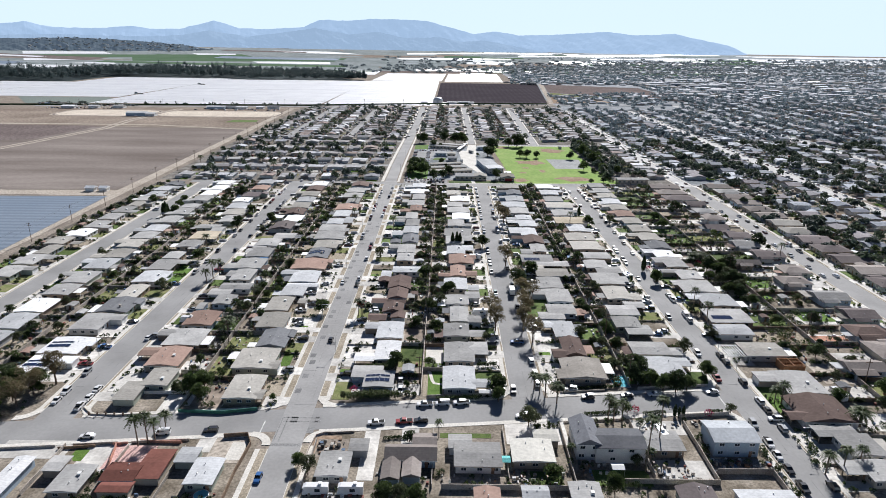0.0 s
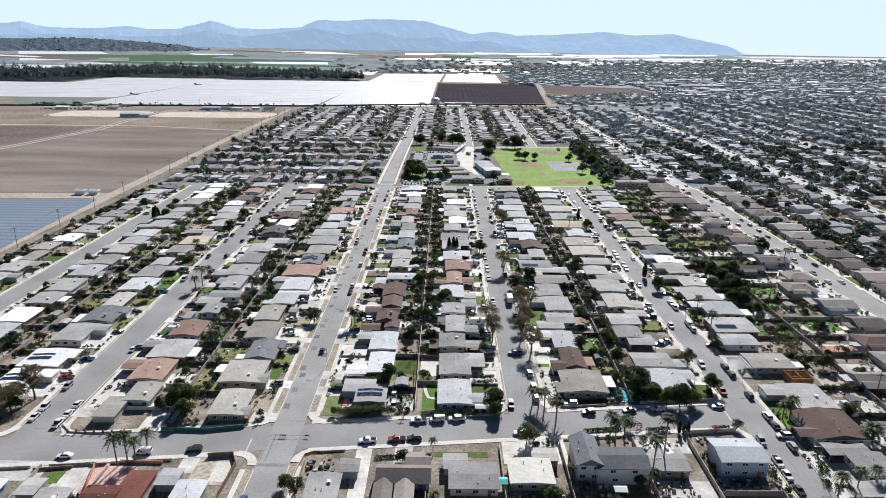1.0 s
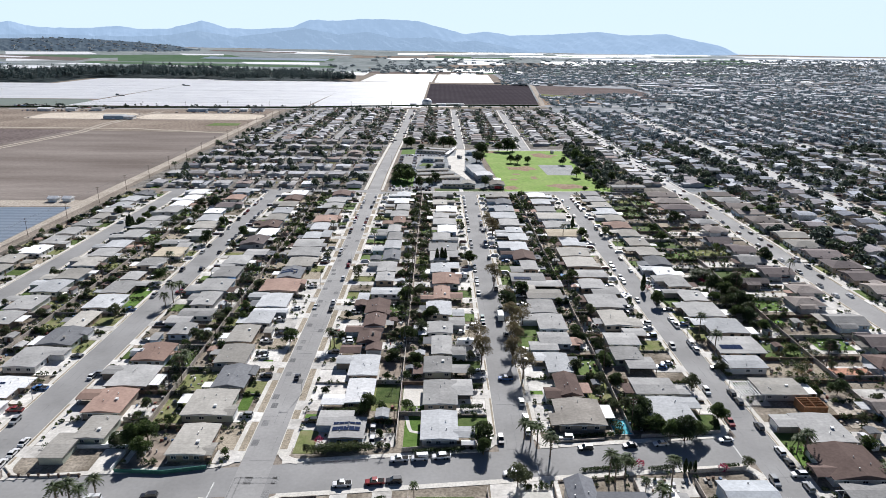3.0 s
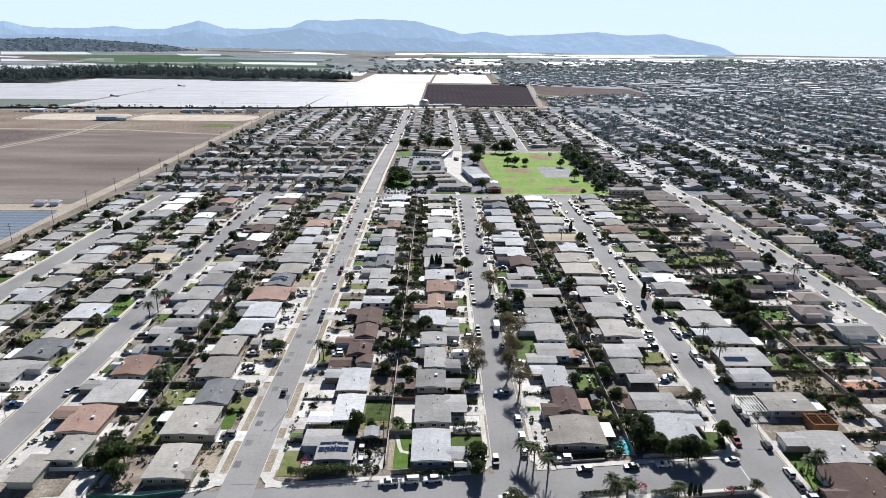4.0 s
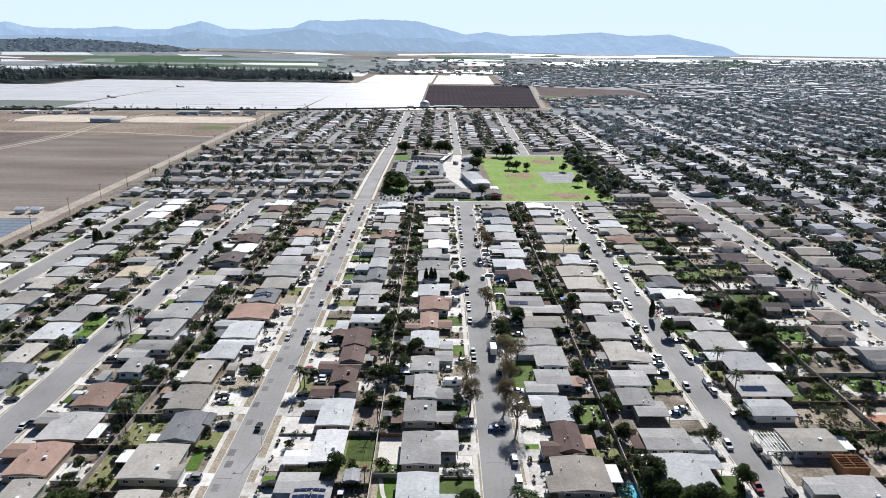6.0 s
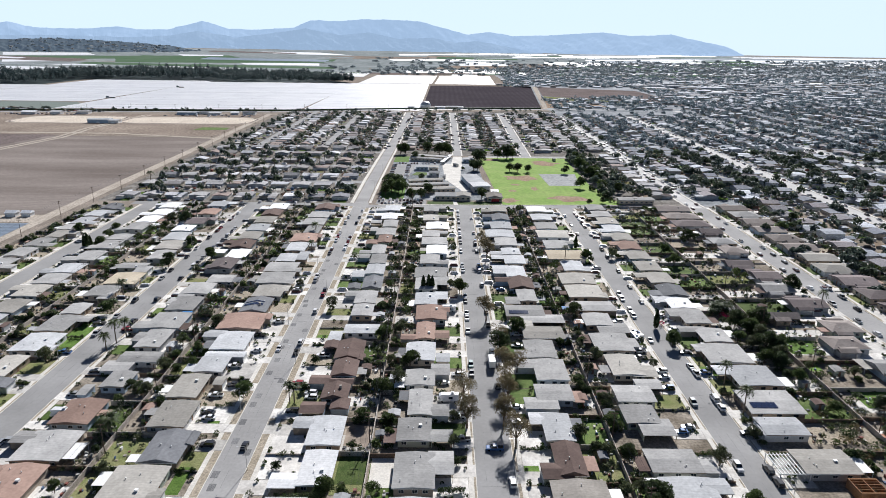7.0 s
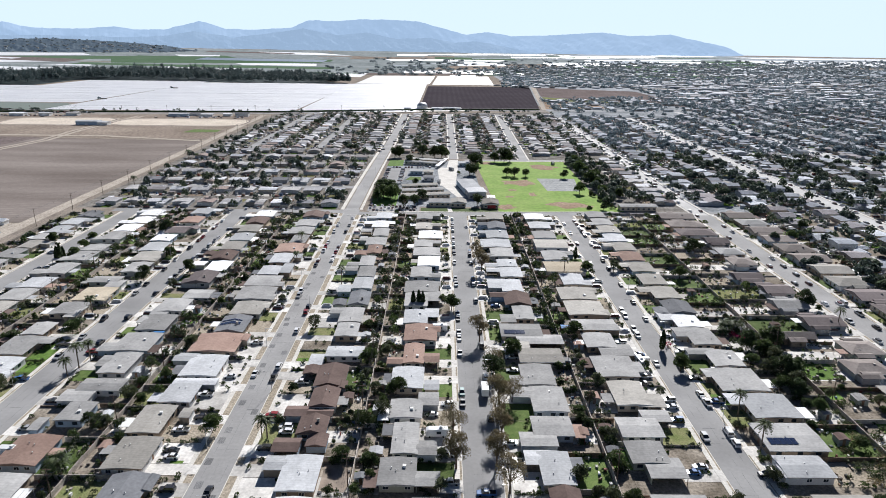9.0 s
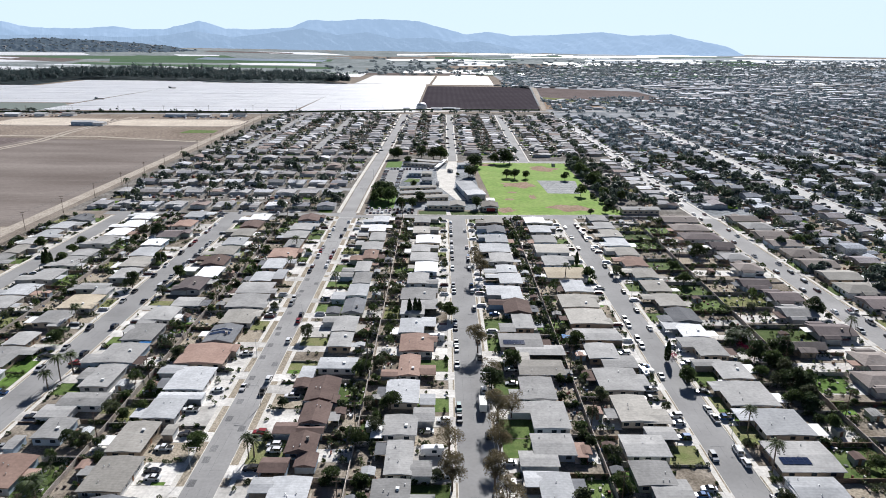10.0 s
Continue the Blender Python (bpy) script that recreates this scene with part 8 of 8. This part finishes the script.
d = tagged(empty("water_tank", -19, 1290), "pale domed water tank in the farm yard", "tank")
part("wall", round_mesh("tank_wall", [(9.5, 0), (9.5, 4), (8.6, 6.6), (6.4, 8.8), (3.2, 10.0), (0.3, 10.4)], STEEL, 20), d)
for x, y, w, dd in ((8, 1262, 9, 4), (30, 1268, 11, 4), (44, 1262, 5, 4), (-44, 1258, 6, 4)):
    b = tagged(empty("farm_building", x, y), "plain white farm shed beside the fields", "shed", "farm sheds")
    part("wall", boxes("wall", [(-w, -dd, -0.1, w, dd, 3.4)], WALLS[1]), b)
    part("roof", gable("roof", -w - 0.5, -dd - 0.5, w + 0.5, dd + 0.5, 3.4, 1.0, "x", ROOFS["w"]), b)

# ---- the rest of the town, far off ----
FAR_ROOF, FAR_WALL, FAR_TREE, FAR_DARK, FAR_CAR, FAR_YARD, FAR_FENCE, FAR_ODDS, FAR_HAZE, FAR_PALEHAZE, FAR_BELT = [], [], [], [], [], [], [], [], [], [], []
rf = random.Random(42)
rs_far = np.random.RandomState(9)


def crown_shell(rs, lobes, n):
    """Points on the skin of a set of lobes, with their outward directions."""
    pick = rs.randint(0, len(lobes), n)
    L = np.array(lobes)[pick]
    d = rs.normal(size=(n, 3))
    d /= np.linalg.norm(d, axis=1)[:, None]
    d[:, 2] = np.where(d[:, 2] < -0.45, -d[:, 2], d[:, 2])
    return L[:, :3] + d * rs.uniform(0.75, 1.05, (n, 1)) * L[:, [3, 3, 4]], d


def shell_leaves(rs, centres, out, sizes):
    """Leaf clumps that lie roughly along the crown's skin."""
    n = len(centres)
    o = out + rs.normal(size=(n, 3)) * 0.45
    a = np.cross(o, rs.normal(size=(n, 3)))
    a /= np.linalg.norm(a, axis=1)[:, None]
    b = np.cross(o, a)
    b /= np.linalg.norm(b, axis=1)[:, None]
    s = np.asarray(sizes).reshape(-1, 1)
    k = rs.uniform(0.6, 1.0, (n, 1))
    return np.stack([centres - a * s, centres - b * s * k, centres + a * s, centres + b * s * k], 1).reshape(-1, 3)


def far_house(x, y, w, d, h=2.7, rise=None):
    rise = rise if rise is not None else rf.choice((0.4, 0.5, 1.1, 1.5))
    FAR_WALL.append((x - w / 2 + 0.5, y - d / 2 + 0.5, far_rise(x, y) - 0.1, x + w / 2 - 0.5, y + d / 2 - 0.5, far_rise(x, y) + h))
    FAR_ROOF.append((x - w / 2, y - d / 2, x + w / 2, y + d / 2, far_rise(x, y) + h, rise, rf.random() < 0.5))


def far_tree(x, y, h, r, n=34, dark=False, z=None):
    n = int(n * (1.15 if y < 900 else 0.72))
    z = far_rise(x, y) if z is None else z
    lobes = [(x, y, z + h * 0.55, r * 0.75, h * 0.42), (x + r * 0.5, y, z + h * 0.42, r * 0.55, h * 0.34), (x - r * 0.4, y + r * 0.3, z + h * 0.46, r * 0.6, h * 0.36)]
    p, out = crown_shell(rs_far, lobes, n)
    # crowns farther off get leaf colours with more haze mixed in
    (FAR_PALEHAZE if y > 2330 else FAR_BELT if x < -200 and 1500 < y < 2400 else FAR_HAZE if y > 800 and x > 215 or y > 1240 else FAR_DARK if dark else FAR_TREE).append(shell_leaves(rs_far, p, out, rs_far.uniform(0.6, 1.2, n) * (0.9 * r / math.sqrt(n) + 0.16 * r + 0.15)))


def far_lot(x, y, along, side, green):
    """Yard, fences and odds and ends round one far house; along: whether its street runs north-south."""
    def place(u, v):
        return (x + side * u, y + v) if along else (x + v, y + side * u)

    def slab(u, v, a, b, h, where, z0=0.0):
        (cx, cy), (a, b) = place(u, v), ((a, b) if along else (b, a))
        where.append((cx - a, cy - b, z0 - 0.1, cx + a, cy + b, h))
    slab(10, rf.uniform(-4, 4), 3.5, rf.uniform(2.5, 5), 0.05, FAR_YARD)
    slab(-11, rf.uniform(-2, 2), 4.5, rf.uniform(4, 7), 0.04, FAR_YARD)
    if rf.random() < 0.7:
        slab(-11, 8.8, 5.5, 0.1, 1.7, FAR_FENCE)
    for k in range(4):
        slab(rf.uniform(-16, -7.5), rf.uniform(-8, 8), rf.uniform(0.3, 1.3), rf.uniform(0.3, 1.3), rf.uniform(0.5, 2.2), FAR_ODDS)
    for k in range(7):
        if rf.random() < (0.3 if green < 1.1 else 0.55 * green):
            u, v = (rf.uniform(-18, -7.5), rf.uniform(-9, 9)) if rf.random() < 0.6 else (rf.uniform(6.5, 14), rf.uniform(-9, 9))
            big = rf.random()
            far_tree(*place(u, v), rf.uniform(1.6, 5) if big < 0.8 else rf.uniform(5, 9), rf.uniform(0.9, 2.2) if big < 0.8 else rf.uniform(2.4, 4.2), 24 if big < 0.8 else 60, rf.random() < 0.55)
    for k in range(2):
        if rf.random() < 0.6:
            cx, cy = place(rf.uniform(11, 18), rf.uniform(-6, 6))
            FAR_CAR.append((cx, cy, (rf.random() < 0.6) == along))


def far_row(x, y0, y1, side, green=1.0, step=18.0):
    y = y0 + 9
    loose = 4.0 if green > 1.25 else 1.2
    while y < y1 - 6:
        hx = x + rf.uniform(-loose, loose)
        far_house(hx, y, rf.uniform(10, 14), rf.uniform(10.5, 15.0), rf.uniform(2.6, 3.0) if rf.random() < 0.95 else 5.4)
        if rf.random() < 0.8:
            far_house(hx + side * rf.uniform(5, 9), y + rf.choice((-4, 4)), rf.uniform(5.5, 9), rf.uniform(5.5, 8), rf.uniform(2.3, 3.1), rf.choice((0.3, 1.2)))
        if rf.random() < 0.45:
            far_house(hx - side * rf.uniform(9, 16), y + rf.uniform(-6, 6), rf.uniform(2.5, 5.5), rf.uniform(2.5, 5.5), 2.2, 0.2)
        far_lot(x, y, True, side, green)
        y += step + rf.uniform(-0.6, 0.6)


def far_row_x(y, x0, x1, side, green=1.0):
    x = x0 + 9
    while x < x1 - 6:
        hy = y + rf.uniform(-1, 1)
        far_house(x, hy, rf.uniform(12.5, 15.5), rf.uniform(10, 12.5))
        if rf.random() < 0.7:
            far_house(x + rf.choice((-4, 4)), hy + side * 7, 6.5, 6.5, 2.4, 0.3)
        if rf.random() < 0.45:
            far_house(x + rf.uniform(-6, 6), hy - side * rf.uniform(9, 14), rf.uniform(2.5, 5.5), rf.uniform(2.5, 5.5), 2.2, 0.2)
        far_lot(x, y, False, side, green)
        x += 18.2 + rf.uniform(-0.6, 0.6)


# blocks on straight north-south streets beyond the school
for xs in (-45.5, 28.7, 105.5, -123.4, -200.5):
    far_row(xs + 22, 790 if xs > 60 else 800, 1190, -1)
    far_row(xs - 22, 775 if xs > 60 else 800, 1190, 1)
# east-west streets west of the avenue
for y in (551, 630, 705, 785):
    far_row_x(y + 19, -240, -51, -1, 0.9)
    if y > 560:
        far_row_x(y - 19, -240, -51, 1, 0.9)
# larger trees and palms among the western blocks
for i in range(95):
    y = rf.uniform(560, 1180)
    far_tree(rf.uniform(-245, -62) if i % 3 else rf.uniform(-40, 200) if y > 800 else rf.uniform(-245, -62), y, rf.uniform(5, 10), rf.uniform(2.2, 4.5), 90, rf.random() < 0.7)
for i in range(26):
    plant("p", rf.uniform(-240, -66), rf.uniform(560, 900), rf.uniform(0.9, 1.3))
# east of the park and the outer eastern streets
far_row(185, 575, 780, 1, 1.2)
far_row(162, 800, 1190, -1, 1.3)
far_row(184, 800, 1190, 1, 1.3)
far_row(226, 575, 1190, -1, 1.2)
far_row(259, 300, 1190, 1, 1.4)
far_row(294, 310, 1170, 1, 1.5)
far_row(342, 360, 1170, -1, 1.5)
far_row(384, 400, 1170, 1, 1.6)
far_row(417, 480, 1200, 1, 1.5)
far_row(468, 520, 1250, -1, 1.5)
for x in (505, 545, 590, 630, 675, 715, 760, 800, 850, 900, 950, 1000):
    far_row(x, x * 0.95 + 20, 1420, rf.choice((-1, 1)), 1.6)
far_row(510, 1250, 1500, 1, 1.4)
for i in range(60):
    far_tree(143 + rf.uniform(-2, 20), 580 + 3.3 * i, rf.uniform(5, 10), rf.uniform(2.5, 4.5), 90, rf.random() < 0.7)
for i in range(480):
    y = 330 + 1090 * rf.random() ** 0.75
    x = rf.uniform(216, max(340, 0.8 * y + 120))
    if min(abs(x - 317.5), abs(x - 441), abs(x - 203)) > 8:
        far_tree(x, y, rf.uniform(5, 10), rf.uniform(2.6, 5.2), 110, rf.random() < 0.45)
for i in range(170):
    x, y = rf.uniform(216, 520), rf.uniform(360, 900)
    if min(abs(x - 317.5), abs(x - 443), abs(x - 203)) > 9:
        far_tree(x, y, rf.uniform(4, 9), rf.uniform(2.4, 4.4), 90, True)
# rows farther out get coarser
for i in range(4200):
    y = rf.uniform(1330, 3300)
    x = rf.uniform(0.16 * y + 120 if y > 1850 else 520, 0.78 * y + 60)
    if rf.random() < (0.68 if y < 2050 else 0.28 if x > 0.4 * y else 0.5):
        far_house(x, y, rf.uniform(11, 18), rf.uniform(11, 17), rf.uniform(2.7, 4))
    else:
        far_tree(x, y, rf.uniform(5, 11), rf.uniform(3, 6.5), 30, rf.random() < 0.6)
    if rf.random() < 0.3:
        far_tree(x + rf.uniform(-16, 16), y + rf.uniform(-12, 12), rf.uniform(4, 9), rf.uniform(3, 7), 30, rf.random() < 0.6)
for i in range(900):
    y = rf.uniform(1850, 3000)
    x = rf.uniform(0.09 * y + 10, 0.22 * y + 150)
    far_tree(x, y, rf.uniform(4, 9), rf.uniform(4, 8), 26, rf.random() < 0.5)
    if rf.random() < 0.45:
        far_house(x + rf.uniform(-20, 20), y + rf.uniform(-20, 20), rf.uniform(12, 26), rf.uniform(11, 20), rf.uniform(3, 5))
# cars along the kerbs of the outer streets
for xs in (199.5, 207, 313.8, 321.5, 437.5, 446):
    for i in range(60):
        if rf.random() < 0.55:
            FAR_CAR.append((xs + rf.uniform(-0.4, 0.4), 330 + 13.5 * i, False))
for i in range(60):
    FAR_CAR.append((rf.choice((rf.uniform(-430, -285), rf.uniform(-680, -540))), rf.uniform(1105, 1132), rf.random() < 0.7))
# car parks and yards full of vehicles
for i in range(70):
    y = rf.uniform(1450, 2350)
    x = rf.uniform(0.2 * y + 150, 0.72 * y)
    for k in range(26):
        FAR_CAR.append((x + (k % 9) * rf.uniform(5.5, 7), y + (k // 9) * 13 + rf.uniform(-2, 2), rf.random() < 0.3))
# works and warehouses with wide pale roofs
for i in range(170):
    y = rf.uniform(1450, 2100 if i % 4 else 2700)
    x = rf.uniform(0.20 * y + 130, 0.74 * y)
    if x > 520 or y > 1900:
        far_house(x, y, rf.uniform(22, 60), rf.uniform(14, 32), rf.uniform(4, 7), 0.3)
for i in range(420):
    y = 2600 + 900 * rf.random() ** 1.4
    far_tree(rf.uniform(-0.1, 0.72) * y, y, rf.uniform(5, 9), rf.uniform(6, 14), 44, rf.random() < 0.6)
for i in range(700):
    y = rf.uniform(1270, 1900)
    x = rf.uniform(212, 560)
    if y < 1400 + 0.3 * x or x > 500:
        far_tree(x, y, rf.uniform(4, 9), rf.uniform(2.5, 5), 24, rf.random() < 0.5)
        if rf.random() < 0.5:
            far_house(x + 12, y + 5, rf.uniform(11, 18), rf.uniform(11, 16))
for i in range(130):
    y = rf.uniform(2350, 2800)
    far_tree(rf.uniform(-0.16, 0.16) * y, y, rf.uniform(6, 11), rf.uniform(5, 12), 44, True)
patch("ground_plot", [(-640, 1931), (-245, 1931), (-300, 1990), (-430, 2290)], LEAFBELT, 0.4, "dark scrub under the tree belt", "ground")
patch("ground_plot", [(-1005, 1978), (-640, 1931), (-430, 2290), (-1005, 2300)], LEAFBELT, 0.4, "dark scrub under the tree belt", "ground")
patch("ground_plot", [(-1750, 1765), (-1005, 1765), (-1005, 2300), (-1750, 2300)], LEAFBELT, 0.4, "dark scrub under the tree belt", "ground")
for i in range(160):
    far_tree(rf.uniform(-1180, -960), 1990 + 280 * rf.random(), rf.uniform(22, 32), rf.uniform(5, 9), 100, True)
# sheds, loads and machines of the yard across the country road, and on the track between the white fields
for k in range(70):
    x = rf.uniform(-735, -550)
    y = 1160 - 0.2 * (x + 550) + rf.uniform(-14, 10)
    a, c = rf.uniform(0.8, 4), rf.uniform(0.8, 2.5)
    FAR_ODDS.append((x - a, y - c, -0.1, x + a, y + c, rf.uniform(0.8, 2.8)))
    if k % 5 == 0:
        far_tree(x + 5, y, rf.uniform(2.5, 5), rf.uniform(2, 3.5), 26, True)
for x, y in ((-656.9, 1401.2), (-631.8, 1696.0)):
    far_tree(x, y, 5, 4, 60, True)
    FAR_ODDS.append((x + 4, y - 1.5, -0.1, x + 15, y + 1.5, 2.6))
# belt of tall trees behind the white fields
for i in range(1500):
    t = rf.random()
    x = -1750 + 1510 * t
    front = 1934 if x > -640 else 1990 + 0.05 * (-640 - x) if x > -1020 else 1780
    deep = 330 if x < -420 else 330 * (-240 - x) / 180 + 10
    y = front + deep * rf.random() ** 1.3
    far_tree(x, y, rf.uniform(17, 25) * (1 if rf.random() < 0.85 else 1.35) * (1.25 if x < -620 else 1.0), rf.uniform(4.5, 8), 90, True)
# scrub along the country road and the field edge
for i in range(90):
    x = rf.uniform(-720, 420)
    far_tree(x, 1195 + 0.1 * (x + 260) * (x > -260) + rf.uniform(-12, 2), rf.uniform(2.5, 7), rf.uniform(2, 4.5), 26, True)
for i in range(26):
    far_tree(-240 + rf.uniform(-2, 8), 350 + 32 * i, rf.uniform(2.5, 5), rf.uniform(1.5, 3), 26)

# houses and trees scattered over the low hill
hill = [v.co.copy() for v in HILL.data.vertices if 25 < v.co.z and v.co.y > 0 and -0.62 < v.co.x / v.co.y < -0.3]
for k in range(300):
    c = rf.choice(hill)
    if rf.random() < 0.3:
        FAR_ROOF.append((c.x - 6, c.y - 4, c.x + 6, c.y + 4, c.z + 3, 0.8, False))
        FAR_WALL.append((c.x - 5.5, c.y - 3.5, c.z - 6, c.x + 5.5, c.y + 3.5, c.z + 3))
    else:
        far_tree(c.x, c.y, rf.uniform(4, 7), rf.uniform(4, 9), 34, True, c.z - 1)

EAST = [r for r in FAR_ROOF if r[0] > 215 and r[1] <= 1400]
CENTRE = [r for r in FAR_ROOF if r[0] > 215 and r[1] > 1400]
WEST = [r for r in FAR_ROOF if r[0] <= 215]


def roof_mesh(name, rows, m, label):
    vs, fs = [], []
    for x0, y0, x1, y1, z, rise, along in rows:
        b = len(vs)
        if along:
            xm = (x0 + x1) / 2
            vs += [(x0, y0, z), (x1, y0, z), (x1, y1, z), (x0, y1, z), (xm, y0, z + rise), (xm, y1, z + rise)]
            fs += [(b, b + 1, b + 4), (b + 2, b + 3, b + 5), (b + 1, b + 2, b + 5, b + 4), (b + 3, b, b + 4, b + 5), (b + 3, b + 2, b + 1, b)]
        else:
            ym = (y0 + y1) / 2
            vs += [(x0, y0, z), (x1, y0, z), (x1, y1, z), (x0, y1, z), (x0, ym, z + rise), (x1, ym, z + rise)]
            fs += [(b, b + 1, b + 5, b + 4), (b + 1, b + 2, b + 5), (b + 2, b + 3, b + 4, b + 5), (b + 3, b, b + 4), (b + 3, b + 2, b + 1, b)]
    tagged(new(name, mesh(name, vs, fs, m)), label, "houses", kind="stuff")


ROOF_MIX = palette_mat("far_roofs", [(0.38, 0.375, 0.385), (0.45, 0.44, 0.435), (0.29, 0.29, 0.30), (0.54, 0.55, 0.58), (0.24, 0.215, 0.215), (0.34, 0.275, 0.25), (0.72, 0.72, 0.74), (0.32, 0.305, 0.305), (0.27, 0.27, 0.29), (0.47, 0.465, 0.465)])
WALL_MIX = palette_mat("far_walls", [(0.55, 0.50, 0.42), (0.66, 0.65, 0.62), (0.42, 0.37, 0.31), (0.40, 0.42, 0.44)])
# ROOF_EAST and ROOF_TOWN are shifted to blue, putting distance haze into the roofs
ROOF_EAST = palette_mat("hazed_eastern_roofs", [(0.28, 0.30, 0.335), (0.36, 0.385, 0.425), (0.25, 0.265, 0.305), (0.43, 0.455, 0.50), (0.28, 0.27, 0.285), (0.33, 0.305, 0.315), (0.60, 0.63, 0.68), (0.26, 0.275, 0.31), (0.38, 0.40, 0.43), (0.50, 0.525, 0.565)])
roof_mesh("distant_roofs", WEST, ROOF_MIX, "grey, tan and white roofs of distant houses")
ROOF_TOWN = palette_mat("hazed_town_roofs", [(0.42, 0.44, 0.48), (0.72, 0.74, 0.78), (0.34, 0.355, 0.39), (0.54, 0.56, 0.60), (0.76, 0.77, 0.79), (0.29, 0.30, 0.32), (0.60, 0.62, 0.65), (0.36, 0.35, 0.35)])
roof_mesh("distant_roofs", CENTRE, ROOF_TOWN, "white and grey roofs of the distant town, haze-tinted")
roof_mesh("distant_roofs", EAST, ROOF_EAST, "brown and grey roofs of the eastern houses, haze-tinted")
YARD_MIX = palette_mat("far_yards", [(0.56, 0.54, 0.50), (0.20, 0.19, 0.10), (0.09, 0.15, 0.035), (0.24, 0.19, 0.145), (0.46, 0.42, 0.36), (0.16, 0.13, 0.10), (0.60, 0.58, 0.55)], 0.95)
FENCE_MIX = palette_mat("far_fences", [(0.36, 0.32, 0.28), (0.18, 0.13, 0.10), (0.5, 0.47, 0.43)], 0.95)
tagged(new("distant_yards", boxes("distant_yards", FAR_YARD, YARD_MIX)), "paved, grassy and bare yards of distant houses", "yards", kind="stuff")
tagged(new("distant_fences", boxes("distant_fences", FAR_FENCE, FENCE_MIX)), "fences and walls between distant yards", "fences", kind="stuff")
tagged(new("distant_oddments", boxes("distant_oddments", FAR_ODDS, CLUTTER_MIX)), "sheds and oddments in distant yards", "oddments", kind="stuff")
tagged(new("distant_walls", boxes("distant_walls", FAR_WALL, WALL_MIX)), "pale stucco walls of distant houses", "houses", kind="stuff")
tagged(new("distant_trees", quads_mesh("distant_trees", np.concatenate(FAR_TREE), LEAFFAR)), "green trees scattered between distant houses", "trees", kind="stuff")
tagged(new("distant_trees", quads_mesh("distant_trees", np.concatenate(FAR_HAZE), LEAFHAZE)), "grey-green trees beyond the town, tinted with haze", "trees", kind="stuff")
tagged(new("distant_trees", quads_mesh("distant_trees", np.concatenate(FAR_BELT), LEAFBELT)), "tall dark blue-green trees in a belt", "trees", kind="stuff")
tagged(new("distant_trees", quads_mesh("distant_trees", np.concatenate(FAR_PALEHAZE), LEAFPALEHAZE)), "trees far out on the plain, paled by haze colour", "trees", kind="stuff")
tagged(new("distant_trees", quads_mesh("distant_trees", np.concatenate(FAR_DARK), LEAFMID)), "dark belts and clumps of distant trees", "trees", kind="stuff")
CAR_MIX = palette_mat("far_cars", [(0.75, 0.75, 0.75), (0.04, 0.04, 0.045), (0.4, 0.4, 0.42), (0.7, 0.7, 0.7), (0.1, 0.03, 0.03)], 0.35)
cb = []
for x, y, along in FAR_CAR + LATE_CARS + FAR_EARLY:
    a, b = (0.9, 2.2) if not along else (2.2, 0.9)
    cb += [(x - a, y - b, 0.1, x + a, y + b, 0.95), (x - a * 0.8, y - b * 0.55, 0.95, x + a * 0.8, y + b * 0.45, 1.45)]
tagged(new("distant_cars", boxes("distant_cars", cb, CAR_MIX)), "small parked cars on distant streets", "cars", kind="stuff")
